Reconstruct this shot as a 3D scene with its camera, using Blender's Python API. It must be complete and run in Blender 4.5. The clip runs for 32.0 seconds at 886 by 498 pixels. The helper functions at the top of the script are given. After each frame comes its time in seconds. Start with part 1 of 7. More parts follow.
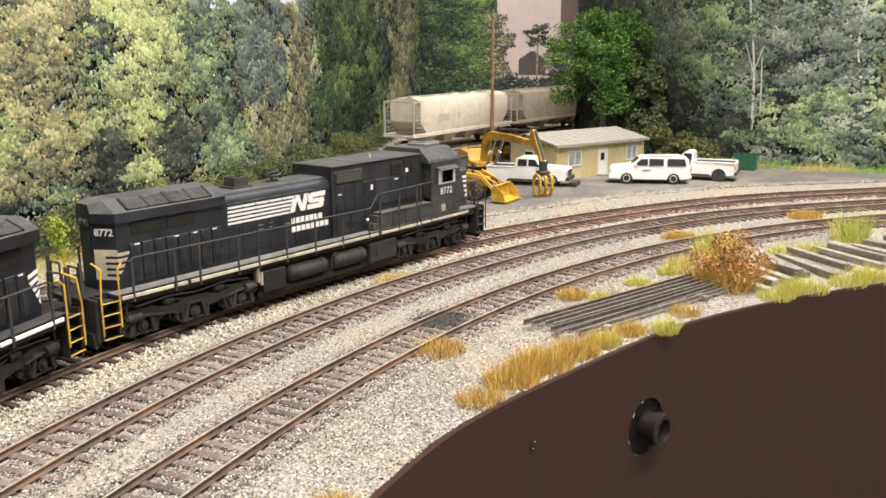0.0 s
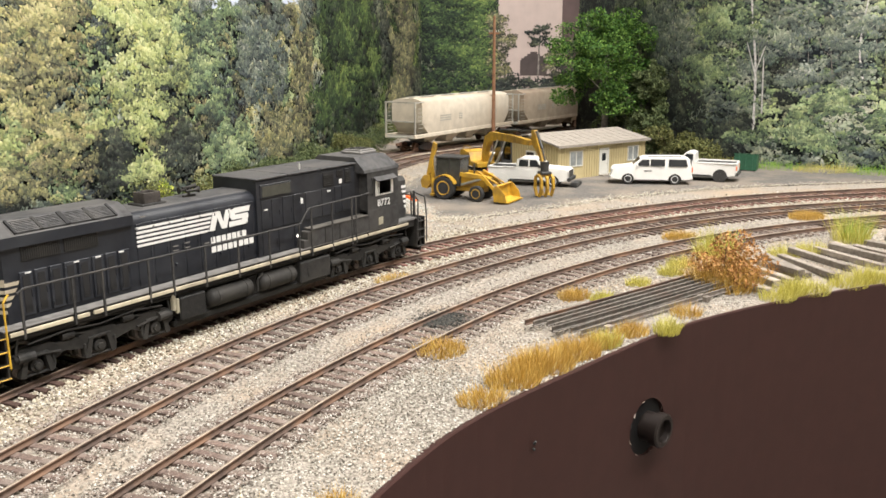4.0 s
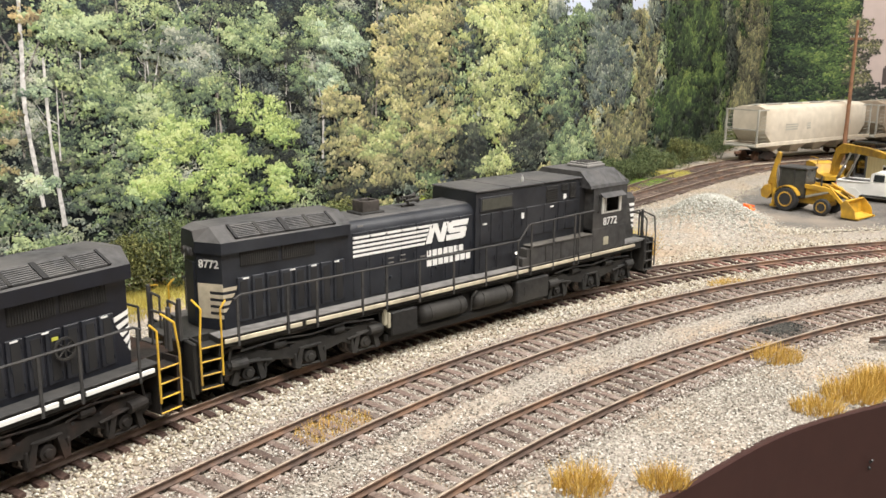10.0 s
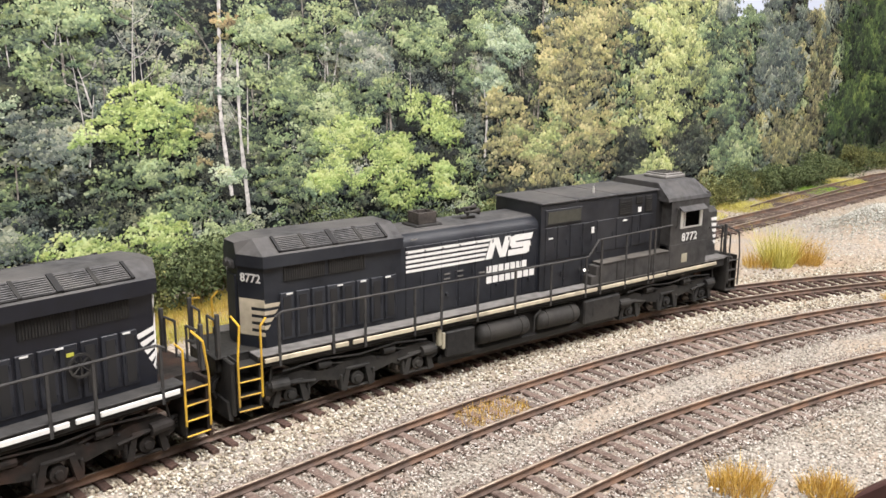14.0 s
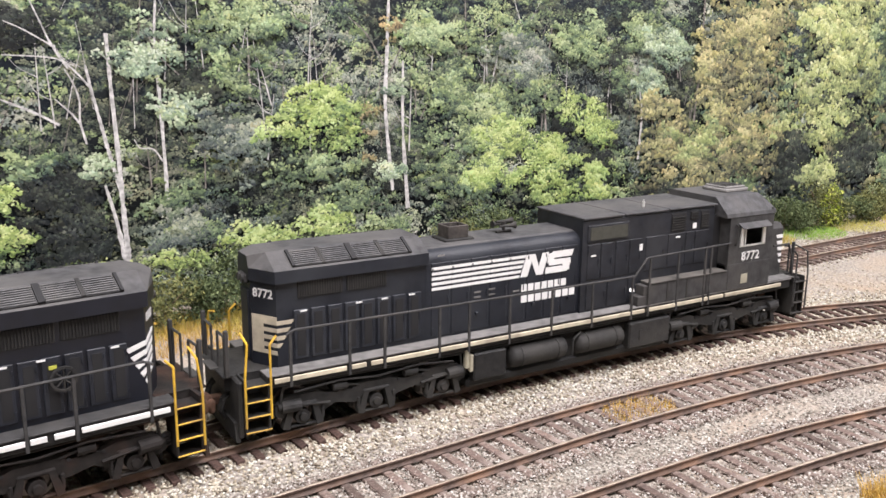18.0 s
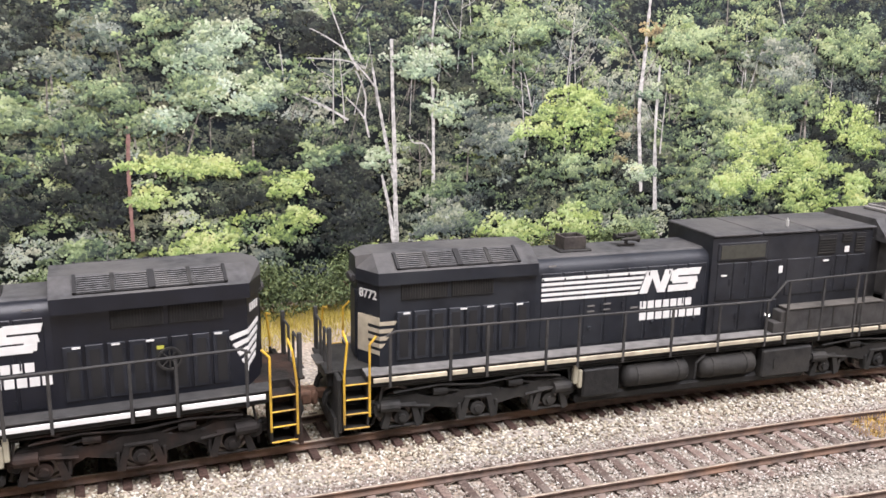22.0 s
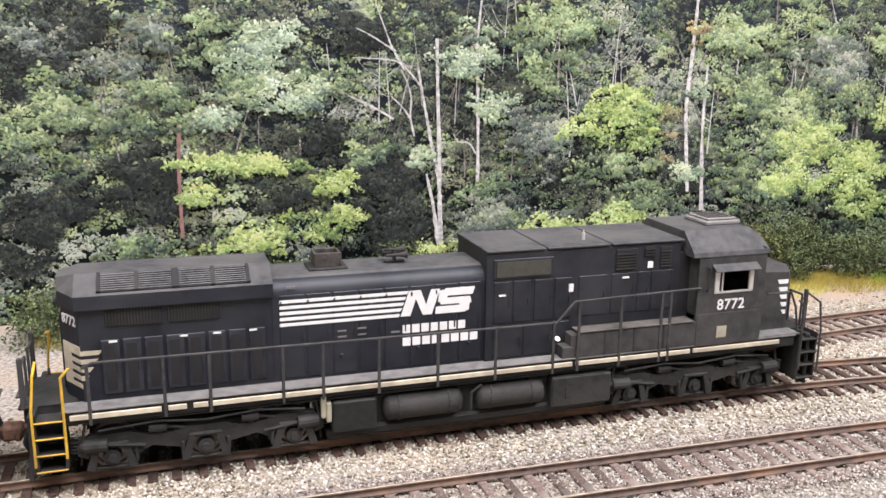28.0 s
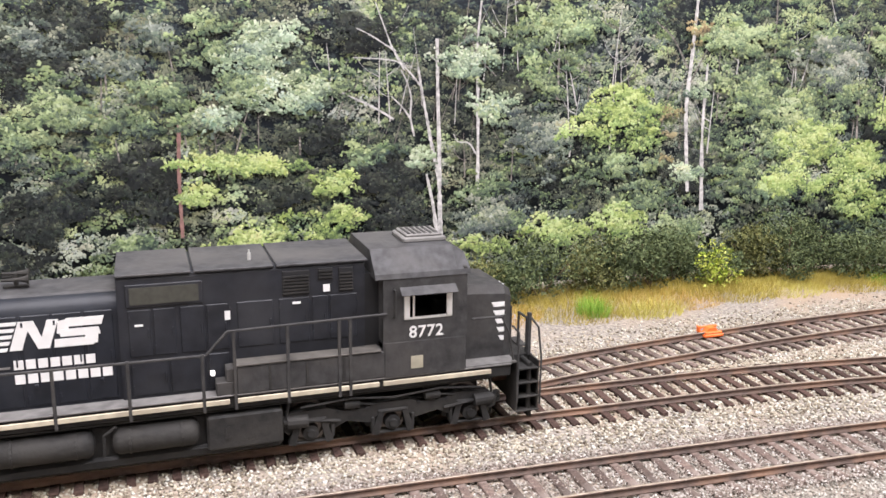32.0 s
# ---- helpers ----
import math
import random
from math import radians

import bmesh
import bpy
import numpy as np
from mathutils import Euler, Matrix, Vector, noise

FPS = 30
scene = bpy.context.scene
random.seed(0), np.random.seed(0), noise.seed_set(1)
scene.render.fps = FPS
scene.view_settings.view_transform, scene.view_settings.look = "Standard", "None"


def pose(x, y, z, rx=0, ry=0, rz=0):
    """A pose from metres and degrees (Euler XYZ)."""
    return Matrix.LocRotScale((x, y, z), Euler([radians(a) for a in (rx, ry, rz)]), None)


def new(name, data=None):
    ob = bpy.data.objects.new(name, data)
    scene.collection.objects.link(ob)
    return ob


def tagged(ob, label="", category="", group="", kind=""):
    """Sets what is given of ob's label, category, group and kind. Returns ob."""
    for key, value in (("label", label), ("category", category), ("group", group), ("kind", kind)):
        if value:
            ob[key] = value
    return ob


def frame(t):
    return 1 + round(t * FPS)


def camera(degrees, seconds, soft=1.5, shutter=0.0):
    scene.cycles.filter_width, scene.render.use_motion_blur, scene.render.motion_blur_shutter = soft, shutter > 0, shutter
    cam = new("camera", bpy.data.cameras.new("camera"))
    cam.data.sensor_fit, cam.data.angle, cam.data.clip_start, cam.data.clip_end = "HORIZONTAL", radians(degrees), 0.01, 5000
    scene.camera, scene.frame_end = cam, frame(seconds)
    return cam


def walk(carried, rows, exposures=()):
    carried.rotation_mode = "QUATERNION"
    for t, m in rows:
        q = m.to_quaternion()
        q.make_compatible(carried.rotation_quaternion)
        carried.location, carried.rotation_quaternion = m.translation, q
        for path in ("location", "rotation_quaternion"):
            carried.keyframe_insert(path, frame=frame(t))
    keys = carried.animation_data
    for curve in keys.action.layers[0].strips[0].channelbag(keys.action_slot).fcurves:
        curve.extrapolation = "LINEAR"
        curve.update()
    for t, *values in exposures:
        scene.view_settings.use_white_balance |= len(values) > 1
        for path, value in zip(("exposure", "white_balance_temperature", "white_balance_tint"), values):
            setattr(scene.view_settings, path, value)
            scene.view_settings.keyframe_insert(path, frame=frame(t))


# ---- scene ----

# The place is a model railway layout at 1:87; all sizes are the model's own, in metres.
cam = camera(54.4, 32.0, soft=1.6)
walk(cam, [
    (0, pose(-0.0000, -0.0000, 0.1086, 77.02, 0.34, 0.50)),
    (2.5, pose(-0.0000, -0.0000, 0.1086, 77.02, 0.34, 0.50)),
    (4.5, pose(-0.0001, -0.0010, 0.1087, 77.06, 0.26, 0.72)),
    (5, pose(-0.0008, -0.0024, 0.1089, 77.08, 0.11, 1.54)),
    (5.5, pose(-0.0013, -0.0038, 0.1087, 77.12, 0.03, 3.14)),
    (6, pose(-0.0023, -0.0069, 0.1089, 77.14, -0.05, 5.29)),
    (6.5, pose(-0.0033, -0.0095, 0.1090, 77.16, -0.16, 7.61)),
    (7, pose(-0.0039, -0.0121, 0.1091, 77.17, -0.21, 10.11)),
    (7.5, pose(-0.0048, -0.0151, 0.1091, 77.18, -0.27, 12.55)),
    (8, pose(-0.0051, -0.0178, 0.1090, 77.23, -0.31, 14.78)),
    (8.5, pose(-0.0053, -0.0193, 0.1088, 77.27, -0.30, 16.79)),
    (9, pose(-0.0054, -0.0212, 0.1091, 77.24, -0.30, 18.62)),
    (9.5, pose(-0.0055, -0.0238, 0.1095, 77.24, -0.30, 20.36)),
    (10, pose(-0.0056, -0.0260, 0.1093, 77.28, -0.30, 22.03)),
    (10.5, pose(-0.0055, -0.0272, 0.1092, 77.28, -0.30, 23.68)),
    (11, pose(-0.0055, -0.0295, 0.1092, 77.33, -0.31, 25.25)),
    (11.5, pose(-0.0058, -0.0313, 0.1092, 77.34, -0.42, 26.71)),
    (12, pose(-0.0056, -0.0338, 0.1095, 77.30, -0.39, 28.13)),
    (12.5, pose(-0.0057, -0.0350, 0.1095, 77.30, -0.43, 29.35)),
    (13, pose(-0.0053, -0.0355, 0.1093, 77.34, -0.43, 30.42)),
    (13.5, pose(-0.0053, -0.0366, 0.1095, 77.32, -0.42, 31.27)),
    (14, pose(-0.0052, -0.0380, 0.1096, 77.31, -0.41, 32.14)),
    (14.5, pose(-0.0051, -0.0388, 0.1099, 77.28, -0.43, 32.99)),
    (16.5, pose(-0.0036, -0.0450, 0.1107, 77.18, -0.60, 37.40)),
    (17, pose(-0.0032, -0.0468, 0.1108, 77.18, -0.62, 38.73)),
    (17.5, pose(-0.0025, -0.0488, 0.1109, 77.18, -0.63, 40.20)),
    (18, pose(-0.0012, -0.0510, 0.1118, 77.08, -0.64, 41.83)),
    (18.5, pose(-0.0002, -0.0537, 0.1124, 77.03, -0.68, 43.62)),
    (19, pose(0.0005, -0.0562, 0.1122, 77.06, -0.75, 45.61)),
    (19.5, pose(0.0015, -0.0587, 0.1127, 76.99, -0.81, 47.50)),
    (20, pose(0.0028, -0.0616, 0.1126, 77.03, -0.88, 49.65)),
    (20.5, pose(0.0046, -0.0650, 0.1134, 76.93, -0.91, 51.80)),
    (21, pose(0.0059, -0.0676, 0.1134, 76.93, -0.95, 53.94)),
    (21.5, pose(0.0067, -0.0694, 0.1133, 76.91, -0.97, 55.79)),
    (22, pose(0.0078, -0.0712, 0.1142, 76.81, -0.93, 57.31)),
    (22.5, pose(0.0084, -0.0716, 0.1139, 76.83, -0.86, 58.51)),
    (23, pose(0.0089, -0.0721, 0.1142, 76.80, -0.81, 59.31)),
    (23.5, pose(0.0087, -0.0721, 0.1136, 76.83, -0.74, 59.83)),
    (24, pose(0.0085, -0.0721, 0.1136, 76.81, -0.78, 60.05)),
    (25, pose(0.0086, -0.0725, 0.1138, 76.79, -0.74, 60.15)),
    (27.5, pose(0.0086, -0.0725, 0.1138, 76.79, -0.74, 60.15)),
    (32, pose(0.0086, -0.0725, 0.1138, 76.79, -0.74, 60.15)),
], [(0, 0.05, 6600, 10), (10, 0.0, 6600, 10), (17, 0.0, 6250, 17), (22, 0.07, 6150, 18), (32, 0.05, 6150, 18)])

# ---------------------------------------------------------------- light of the room
world = bpy.data.worlds.new("room_air")
scene.world = world
world.use_nodes = True
world.node_tree.nodes["Background"].inputs[0].default_value = (0.9, 0.95, 1.0, 1)
world.node_tree.nodes["Background"].inputs[1].default_value = 0.15


def area_lamp(name, m, sx, sy, watts, colour):
    data = bpy.data.lights.new(name, "AREA")
    data.shape, data.size, data.size_y, data.energy, data.color = "RECTANGLE", sx, sy, watts, colour
    ob = new(name, data)
    ob.matrix_world = m
    return ob


LAMPS = [(0.42, -0.28, 2.0, 0.16), (0.40, 0.58, 2.0, 0.16)]
for lx, ly, lw, lh in LAMPS:
    area_lamp("ceiling_lamp", pose(lx, ly, 1.265, 0, 0, 50), lw, lh, 42.5, (1.0, 0.965, 0.92))


# ---------------------------------------------------------------- materials
def mat(name, colour, rough=0.6, metal=0.0, vary=0.25, scale=300.0, bump=0.0, bump_scale=900.0,
        tint=None, tint_scale=60.0, island=0.0, obj=0.0, spec=0.5, fine=None):
    """A painted, mineral or plant surface: base colour with coarse tint, fine grain and relief."""
    m = bpy.data.materials.new(name)
    m.use_nodes = True
    nt = m.node_tree
    n, l = nt.nodes, nt.links
    b = n["Principled BSDF"]
    b.inputs["Roughness"].default_value, b.inputs["Metallic"].default_value = rough, metal
    b.inputs["Specular IOR Level"].default_value = spec
    co = n.new("ShaderNodeTexCoord")
    grain = n.new("ShaderNodeTexNoise")
    grain.inputs["Scale"].default_value, grain.inputs["Detail"].default_value = scale, 6
    l.new(co.outputs["Object"], grain.inputs["Vector"])
    mix = n.new("ShaderNodeMix")
    mix.data_type = "RGBA"
    mix.inputs[6].default_value = (*[c * (1 - vary) for c in colour], 1)
    mix.inputs[7].default_value = (*[min(1, c * (1 + vary)) for c in colour], 1)
    ramp = n.new("ShaderNodeMapRange")
    ramp.inputs[1].default_value, ramp.inputs[2].default_value = 0.3, 0.7
    l.new(grain.outputs["Fac"], ramp.inputs[0])
    l.new(ramp.outputs[0], mix.inputs[0])
    out = mix.outputs[2]
    if tint:
        big = n.new("ShaderNodeTexNoise")
        big.inputs["Scale"].default_value, big.inputs["Detail"].default_value = tint_scale, 5
        l.new(co.outputs["Object"], big.inputs["Vector"])
        r2 = n.new("ShaderNodeMapRange")
        r2.inputs[1].default_value, r2.inputs[2].default_value = 0.45, 0.68
        l.new(big.outputs["Fac"], r2.inputs[0])
        m2 = n.new("ShaderNodeMix")
        m2.data_type = "RGBA"
        m2.inputs[7].default_value = (*tint, 1)
        l.new(r2.outputs[0], m2.inputs[0])
        l.new(out, m2.inputs[6])
        out = m2.outputs[2]
    if island or obj:
        if island:
            rnd = n.new("ShaderNodeNewGeometry").outputs["Random Per Island"]
        else:
            rnd = n.new("ShaderNodeObjectInfo").outputs["Random"]
        amount = island or obj
        r3 = n.new("ShaderNodeMapRange")
        r3.inputs[3].default_value, r3.inputs[4].default_value = 1 - amount, 1 + amount
        l.new(rnd, r3.inputs[0])
        sc = n.new("ShaderNodeVectorMath")
        sc.operation = "SCALE"
        l.new(out, sc.inputs[0])
        l.new(r3.outputs[0], sc.inputs["Scale"])
        out = sc.outputs[0]
    l.new(out, b.inputs["Base Color"])
    if bump:
        bn = n.new("ShaderNodeTexNoise")
        bn.inputs["Scale"].default_value, bn.inputs["Detail"].default_value = bump_scale, 4
        l.new(co.outputs["Object"], bn.inputs["Vector"])
        bu = n.new("ShaderNodeBump")
        bu.inputs["Strength"].default_value, bu.inputs["Distance"].default_value = bump, 0.0006
        l.new(bn.outputs["Fac"], bu.inputs["Height"])
        l.new(bu.outputs[0], b.inputs["Normal"])
    return m


def palette(name, colours, rough=0.85, scale=500.0, vary=0.12, spec=0.3):
    """Small loose pieces in one mesh, each piece in one of a few colours."""
    m = mat(name, (0.5, 0.5, 0.5), rough, spec=spec)
    nt = m.node_tree
    n, l = nt.nodes, nt.links
    ramp = n.new("ShaderNodeValToRGB")
    ramp.color_ramp.interpolation = "LINEAR"
    el = ramp.color_ramp.elements
    for i, c in enumerate(colours):
        e = el[i] if i < 2 else el.new(1.0)
        e.position = i / max(1, len(colours) - 1)
        e.color = (*c, 1)
    l.new(n.new("ShaderNodeNewGeometry").outputs["Random Per Island"], ramp.inputs[0])
    l.new(ramp.outputs[0], n["Principled BSDF"].inputs["Base Color"])
    return m


M = {}
M["ground"] = mat("grey_gravel_ground", (0.265, 0.238, 0.206), 0.95, vary=0.55, scale=700, bump=1.0, bump_scale=1100, tint=(0.33, 0.255, 0.185), tint_scale=22, spec=0.2)
M["asphalt"] = mat("grey_asphalt", (0.118, 0.110, 0.102), 0.9, vary=0.25, scale=500, bump=0.5, tint=(0.20, 0.172, 0.142), tint_scale=26, spec=0.25)
M["fascia"] = mat("brown_fascia_paint", (0.0390, 0.0163, 0.0140), 0.58, vary=0.08, scale=120, bump=0.05, bump_scale=300, spec=0.28)
M["rail"] = mat("rusty_rail", (0.084, 0.056, 0.044), 0.65, metal=0.1, vary=0.35, scale=400, tint=(0.19, 0.11, 0.07), tint_scale=70)
M["railtop"] = mat("worn_rail_head", (0.31, 0.255, 0.20), 0.5, metal=0.3, vary=0.3, scale=300)
M["tie"] = mat("weathered_tie", (0.118, 0.087, 0.074), 0.9, vary=0.4, scale=900, bump=0.6, bump_scale=1500, obj=0.4, tint=(0.19, 0.158, 0.138), tint_scale=90, spec=0.2)
M["tie_dark"] = mat("creosoted_tie", (0.06, 0.037, 0.03), 0.85, vary=0.4, scale=900, bump=0.6, bump_scale=1500, obj=0.35, spec=0.25)
M["tie_red"] = mat("red_brown_tie", (0.165, 0.088, 0.072), 0.9, vary=0.4, scale=900, bump=0.6, bump_scale=1500, obj=0.35, tint=(0.24, 0.16, 0.135), tint_scale=90, spec=0.2)
M["wall"] = mat("cream_room_wall", (0.72, 0.68, 0.62), 0.9, vary=0.03, scale=20)
M["ceiling"] = mat("white_ceiling", (0.8, 0.8, 0.78), 0.9, vary=0.02, scale=20)
M["floor"] = mat("grey_carpet", (0.22, 0.2, 0.19), 0.95, vary=0.2, scale=300)
M["lampwhite"] = mat("lamp_housing", (0.8, 0.8, 0.8), 0.4, vary=0.02)


# ---------------------------------------------------------------- shapes
def box(x0, x1, y0, y1, z0, z1, b=0.0):
    """A box with bevelled edges."""
    x0, x1 = min(x0, x1), max(x0, x1)
    y0, y1 = min(y0, y1), max(y0, y1)
    z0, z1 = min(z0, z1), max(z0, z1)
    c = np.array([(x0 + x1) / 2, (y0 + y1) / 2, (z0 + z1) / 2])
    h = np.array([x1 - x0, y1 - y0, z1 - z0]) / 2
    sg = [(-1, -1, -1), (1, -1, -1), (1, 1, -1), (-1, 1, -1), (-1, -1, 1), (1, -1, 1), (1, 1, 1), (-1, 1, 1)]
    if b <= 0:
        v = [tuple(c + h * np.array(s)) for s in sg]
        return v, [(0, 3, 2, 1), (4, 5, 6, 7), (0, 1, 5, 4), (1, 2, 6, 5), (2, 3, 7, 6), (3, 0, 4, 7)]
    b = min(b, 0.45 * h.min() * 2)
    v, ix = [], {}
    for k, s in enumerate(sg):
        for a in range(3):
            p = c + (h - b) * np.array(s)
            p[a] = c[a] + h[a] * s[a]
            ix[k, a] = len(v)
            v.append(tuple(p))
    f = []
    for a, q in enumerate([((0, 3, 7, 4), (1, 2, 6, 5)), ((0, 1, 5, 4), (3, 2, 6, 7)), ((0, 1, 2, 3), (4, 5, 6, 7))]):
        for loop in q:
            f.append(tuple(ix[k, a] for k in loop))
    for k in range(8):
        f.append((ix[k, 0], ix[k, 1], ix[k, 2]))
        for j in range(k + 1, 8):
            d = [a for a in range(3) if sg[k][a] != sg[j][a]]
            if len(d) == 1:
                a, e = [t for t in range(3) if t != d[0]]
                f.append((ix[k, a], ix[j, a], ix[j, e], ix[k, e]))
    return v, f


def cyl(p0, p1, r0, r1=None, n=10, caps=True):
    p0, p1 = Vector(p0), Vector(p1)
    r1 = r0 if r1 is None else r1
    q = (p1 - p0).to_track_quat("Z", "Y")
    v = []
    for p, r in ((p0, r0), (p1, r1)):
        for k in range(n):
            a = 2 * math.pi * k / n
            v.append(tuple(p + q @ Vector((r * math.cos(a), r * math.sin(a), 0))))
    f = [(k, (k + 1) % n, n + (k + 1) % n, n + k) for k in range(n)]
    if caps:
        f += [tuple(range(n - 1, -1, -1)), tuple(range(n, 2 * n))]
    return v, f


def tube(points, r, n=6):
    out = []
    for a, b in zip(points, points[1:]):
        out.append(cyl(a, b, r, r, n))
    return out


def prism(profile, a0, a1, axis="x"):
    """A polygon drawn in the plane across an axis and drawn out along it."""
    n = len(profile)
    v = []
    for a in (a0, a1):
        for p, q in profile:
            v.append({"x": (a, p, q), "y": (p, a, q), "z": (p, q, a)}[axis])
    f = [(k, (k + 1) % n, n + (k + 1) % n, n + k) for k in range(n)]
    return v, f + [tuple(range(n - 1, -1, -1)), tuple(range(n, 2 * n))]


def lathe(profile, centre, axis="y", n=20):
    """Rings of (radius, distance along the axis) turned round a centre."""
    v, f = [], []
    for r, d in profile:
        for k in range(n):
            a = 2 * math.pi * k / n
            c, s = r * math.cos(a), r * math.sin(a)
            o = {"y": (c, d, s), "x": (d, c, s), "z": (c, s, d)}[axis]
            v.append(tuple(np.add(centre, o)))
    for i in range(len(profile) - 1):
        for k in range(n):
            j = (k + 1) % n
            f.append((i * n + k, i * n + j, (i + 1) * n + j, (i + 1) * n + k))
    f += [tuple(range(n - 1, -1, -1)), tuple(range((len(profile) - 1) * n, len(profile) * n))]
    return v, f


def moved(shape, m):
    return [tuple(m @ Vector(p)) for p in shape[0]], shape[1]


def mirror(shape):
    return [(x, -y, z) for x, y, z in shape[0]], [tuple(reversed(f)) for f in shape[1]]


def both(*shapes):
    return list(shapes) + [mirror(s) for s in shapes]


def mesh(name, shapes, material, smooth=False):
    if isinstance(shapes, tuple):
        shapes = [shapes]
    bm = bmesh.new()
    for v, f in shapes:
        vs = [bm.verts.new(p) for p in v]
        for loop in f:
            try:
                bm.faces.new([vs[i] for i in loop])
            except ValueError:
                pass
    bmesh.ops.recalc_face_normals(bm, faces=bm.faces)
    me = bpy.data.meshes.new(name)
    bm.to_mesh(me)
    bm.free()
    me.materials.append(material)
    if smooth:
        me.polygons.foreach_set("use_smooth", [True] * len(me.polygons))
        me.set_sharp_from_angle(angle=radians(38))
    return me


def part(name, shapes, material, parent=None, label="", smooth=False):
    """One mesh object, under a thing or a part where a parent is given."""
    ob = new(name, mesh(name, shapes, material, smooth))
    if parent is not None:
        ob.parent = parent
    return tagged(ob, label)


def thing(name, label, category, group="", m=None, kind=""):
    ob = new(name)
    ob.empty_display_size = 0.01
    if m is not None:
        ob.matrix_world = m
    return tagged(ob, label, category, group, kind)


def quick(name, v, f, material, parent=None):
    """A large mesh of triangles or quads straight from arrays."""
    v, f = np.asarray(v, "f4"), np.asarray(f, "i4")
    me = bpy.data.meshes.new(name)
    me.vertices.add(len(v))
    me.vertices.foreach_set("co", v.ravel())
    k = f.shape[1]
    me.loops.add(f.size)
    me.loops.foreach_set("vertex_index", f.ravel())
    me.polygons.add(len(f))
    me.polygons.foreach_set("loop_start", np.arange(0, f.size, k, dtype="i4"))
    me.update(calc_edges=True)
    me.materials.append(material)
    ob = new(name, me)
    if parent is not None:
        ob.parent = parent
    return ob


# ---------------------------------------------------------------- lines of the plan
def smooth_line(points, n=24):
    p = np.array(points, float)
    p = np.vstack([2 * p[0] - p[1], p, 2 * p[-1] - p[-2]])
    out = []
    for i in range(1, len(p) - 2):
        a, b, c, d = p[i - 1:i + 3]
        for k in range(n):
            u = k / n
            out.append(0.5 * (2 * b + (c - a) * u + (2 * a - 5 * b + 4 * c - d) * u * u + (3 * b - a - 3 * c + d) * u ** 3))
    return np.array(out + [p[-2]])


class Line:
    """A smooth line on the layout, by arc length."""

    def __init__(self, points):
        self.p = smooth_line(points, 40)
        self.s = np.r_[0, np.cumsum(np.linalg.norm(np.diff(self.p, axis=0), axis=1))]
        self.length = self.s[-1]

    def at(self, s):
        return np.array([np.interp(s, self.s, self.p[:, 0]), np.interp(s, self.s, self.p[:, 1])])

    def way(self, s):
        d = self.at(s + 0.002) - self.at(s - 0.002)
        return d / np.linalg.norm(d)

    def off(self, s, o):
        w = self.way(s)
        return self.at(s) + o * np.array([-w[1], w[0]])


MAIN = Line([(-.288, -.39), (-.270, -.29), (-.2535, -.20), (-.2375, -.105), (-.2175, .0), (-.198, .094), (-.174, .191), (-.139, .285), (-.089, .371), (-.027, .449),
             (.046, .518), (.127, .577), (.215, .623), (.312, .651), (.41, .672), (.51, .69)])
MIDDLE = Line([(-.250, -.39), (-.233, -.30), (-.213, -.20), (-.193, -.11), (-.171, -.01), (-.148, .089), (-.123, .186), (-.087, .279), (-.037, .365), (.026, .443),
               (.100, .510), (.185, .562), (.280, .595), (.378, .617), (.478, .632), (.578, .64)])
NEAR = Line([(-.185, -.28), (-.168, -.18), (-.149, -.085), (-.127, .012), (-.101, .109), (-.070, .204), (-.026, .293), (.031, .375), (.101, .446), (.183, .503), (.275, .543),
             (.373, .568), (.472, .585), (.58, .595)])
BRANCH = Line([(-.2085, .030), (-.2215, .084), (-.216, .184), (-.202, .283), (-.181, .381), (-.157, .478), (-.131, .574), (-.105, .669), (-.080, .757),
               (-.051, .842), (-.016, .925), (.032, 1.005), (.092, 1.085), (.16, 1.165)])
EDGE = [(-.150, -.42), (-.132, -.28), (-.110, -.14), (-.092, -.03), (-.075, .06), (-.052, .131), (-.0245, .185), (.0012, .234), (.0372, .2765), (.0969, .3355),
        (.1668, .378), (.245, .409), (.34, .432), (.47, .448), (.64, .455)]
WALL_LEFT = [(-.436, -.42), (-.401, -.2), (-.381, -.1), (-.361, .0), (-.336, .13), (-.309, .257), (-.272, .375), (-.236, .478), (-.197, .60), (-.160, .735), (-.137, .88),
             (-.115, 1.05), (-.0925, 1.22), (-.068, 1.37), (-.052, 1.465)]
WALL_RIGHT = [(.185, 1.30), (.200, 1.10), (.222, .96), (.262, .86), (.335, .80), (.43, .77), (.56, .752), (.76, .735)]
WALL_BACK = [(-.12, 1.465), (.06, 1.52), (.28, 1.48), (.40, 1.36)]
RAIL_TOP = 0.0033


def ground_z(x, y):
    fall = -0.008 * min(1.0, max(0.0, (y - 0.85) / 0.25)) * min(1.0, max(0.0, (0.30 - x) / 0.12))
    mound = 0.018 * math.exp(-(((x + .053) / .027) ** 2 + ((y - .570) / .043) ** 2) ** 1.25)
    return fall + mound + 0.0004 * noise.noise((x * 60, y * 60, 0))


# ---------------------------------------------------------------- ground, fascia, room
def ribbon(line, n):
    l = Line(line)
    return [l.at(s) for s in np.linspace(0, l.length, n)]


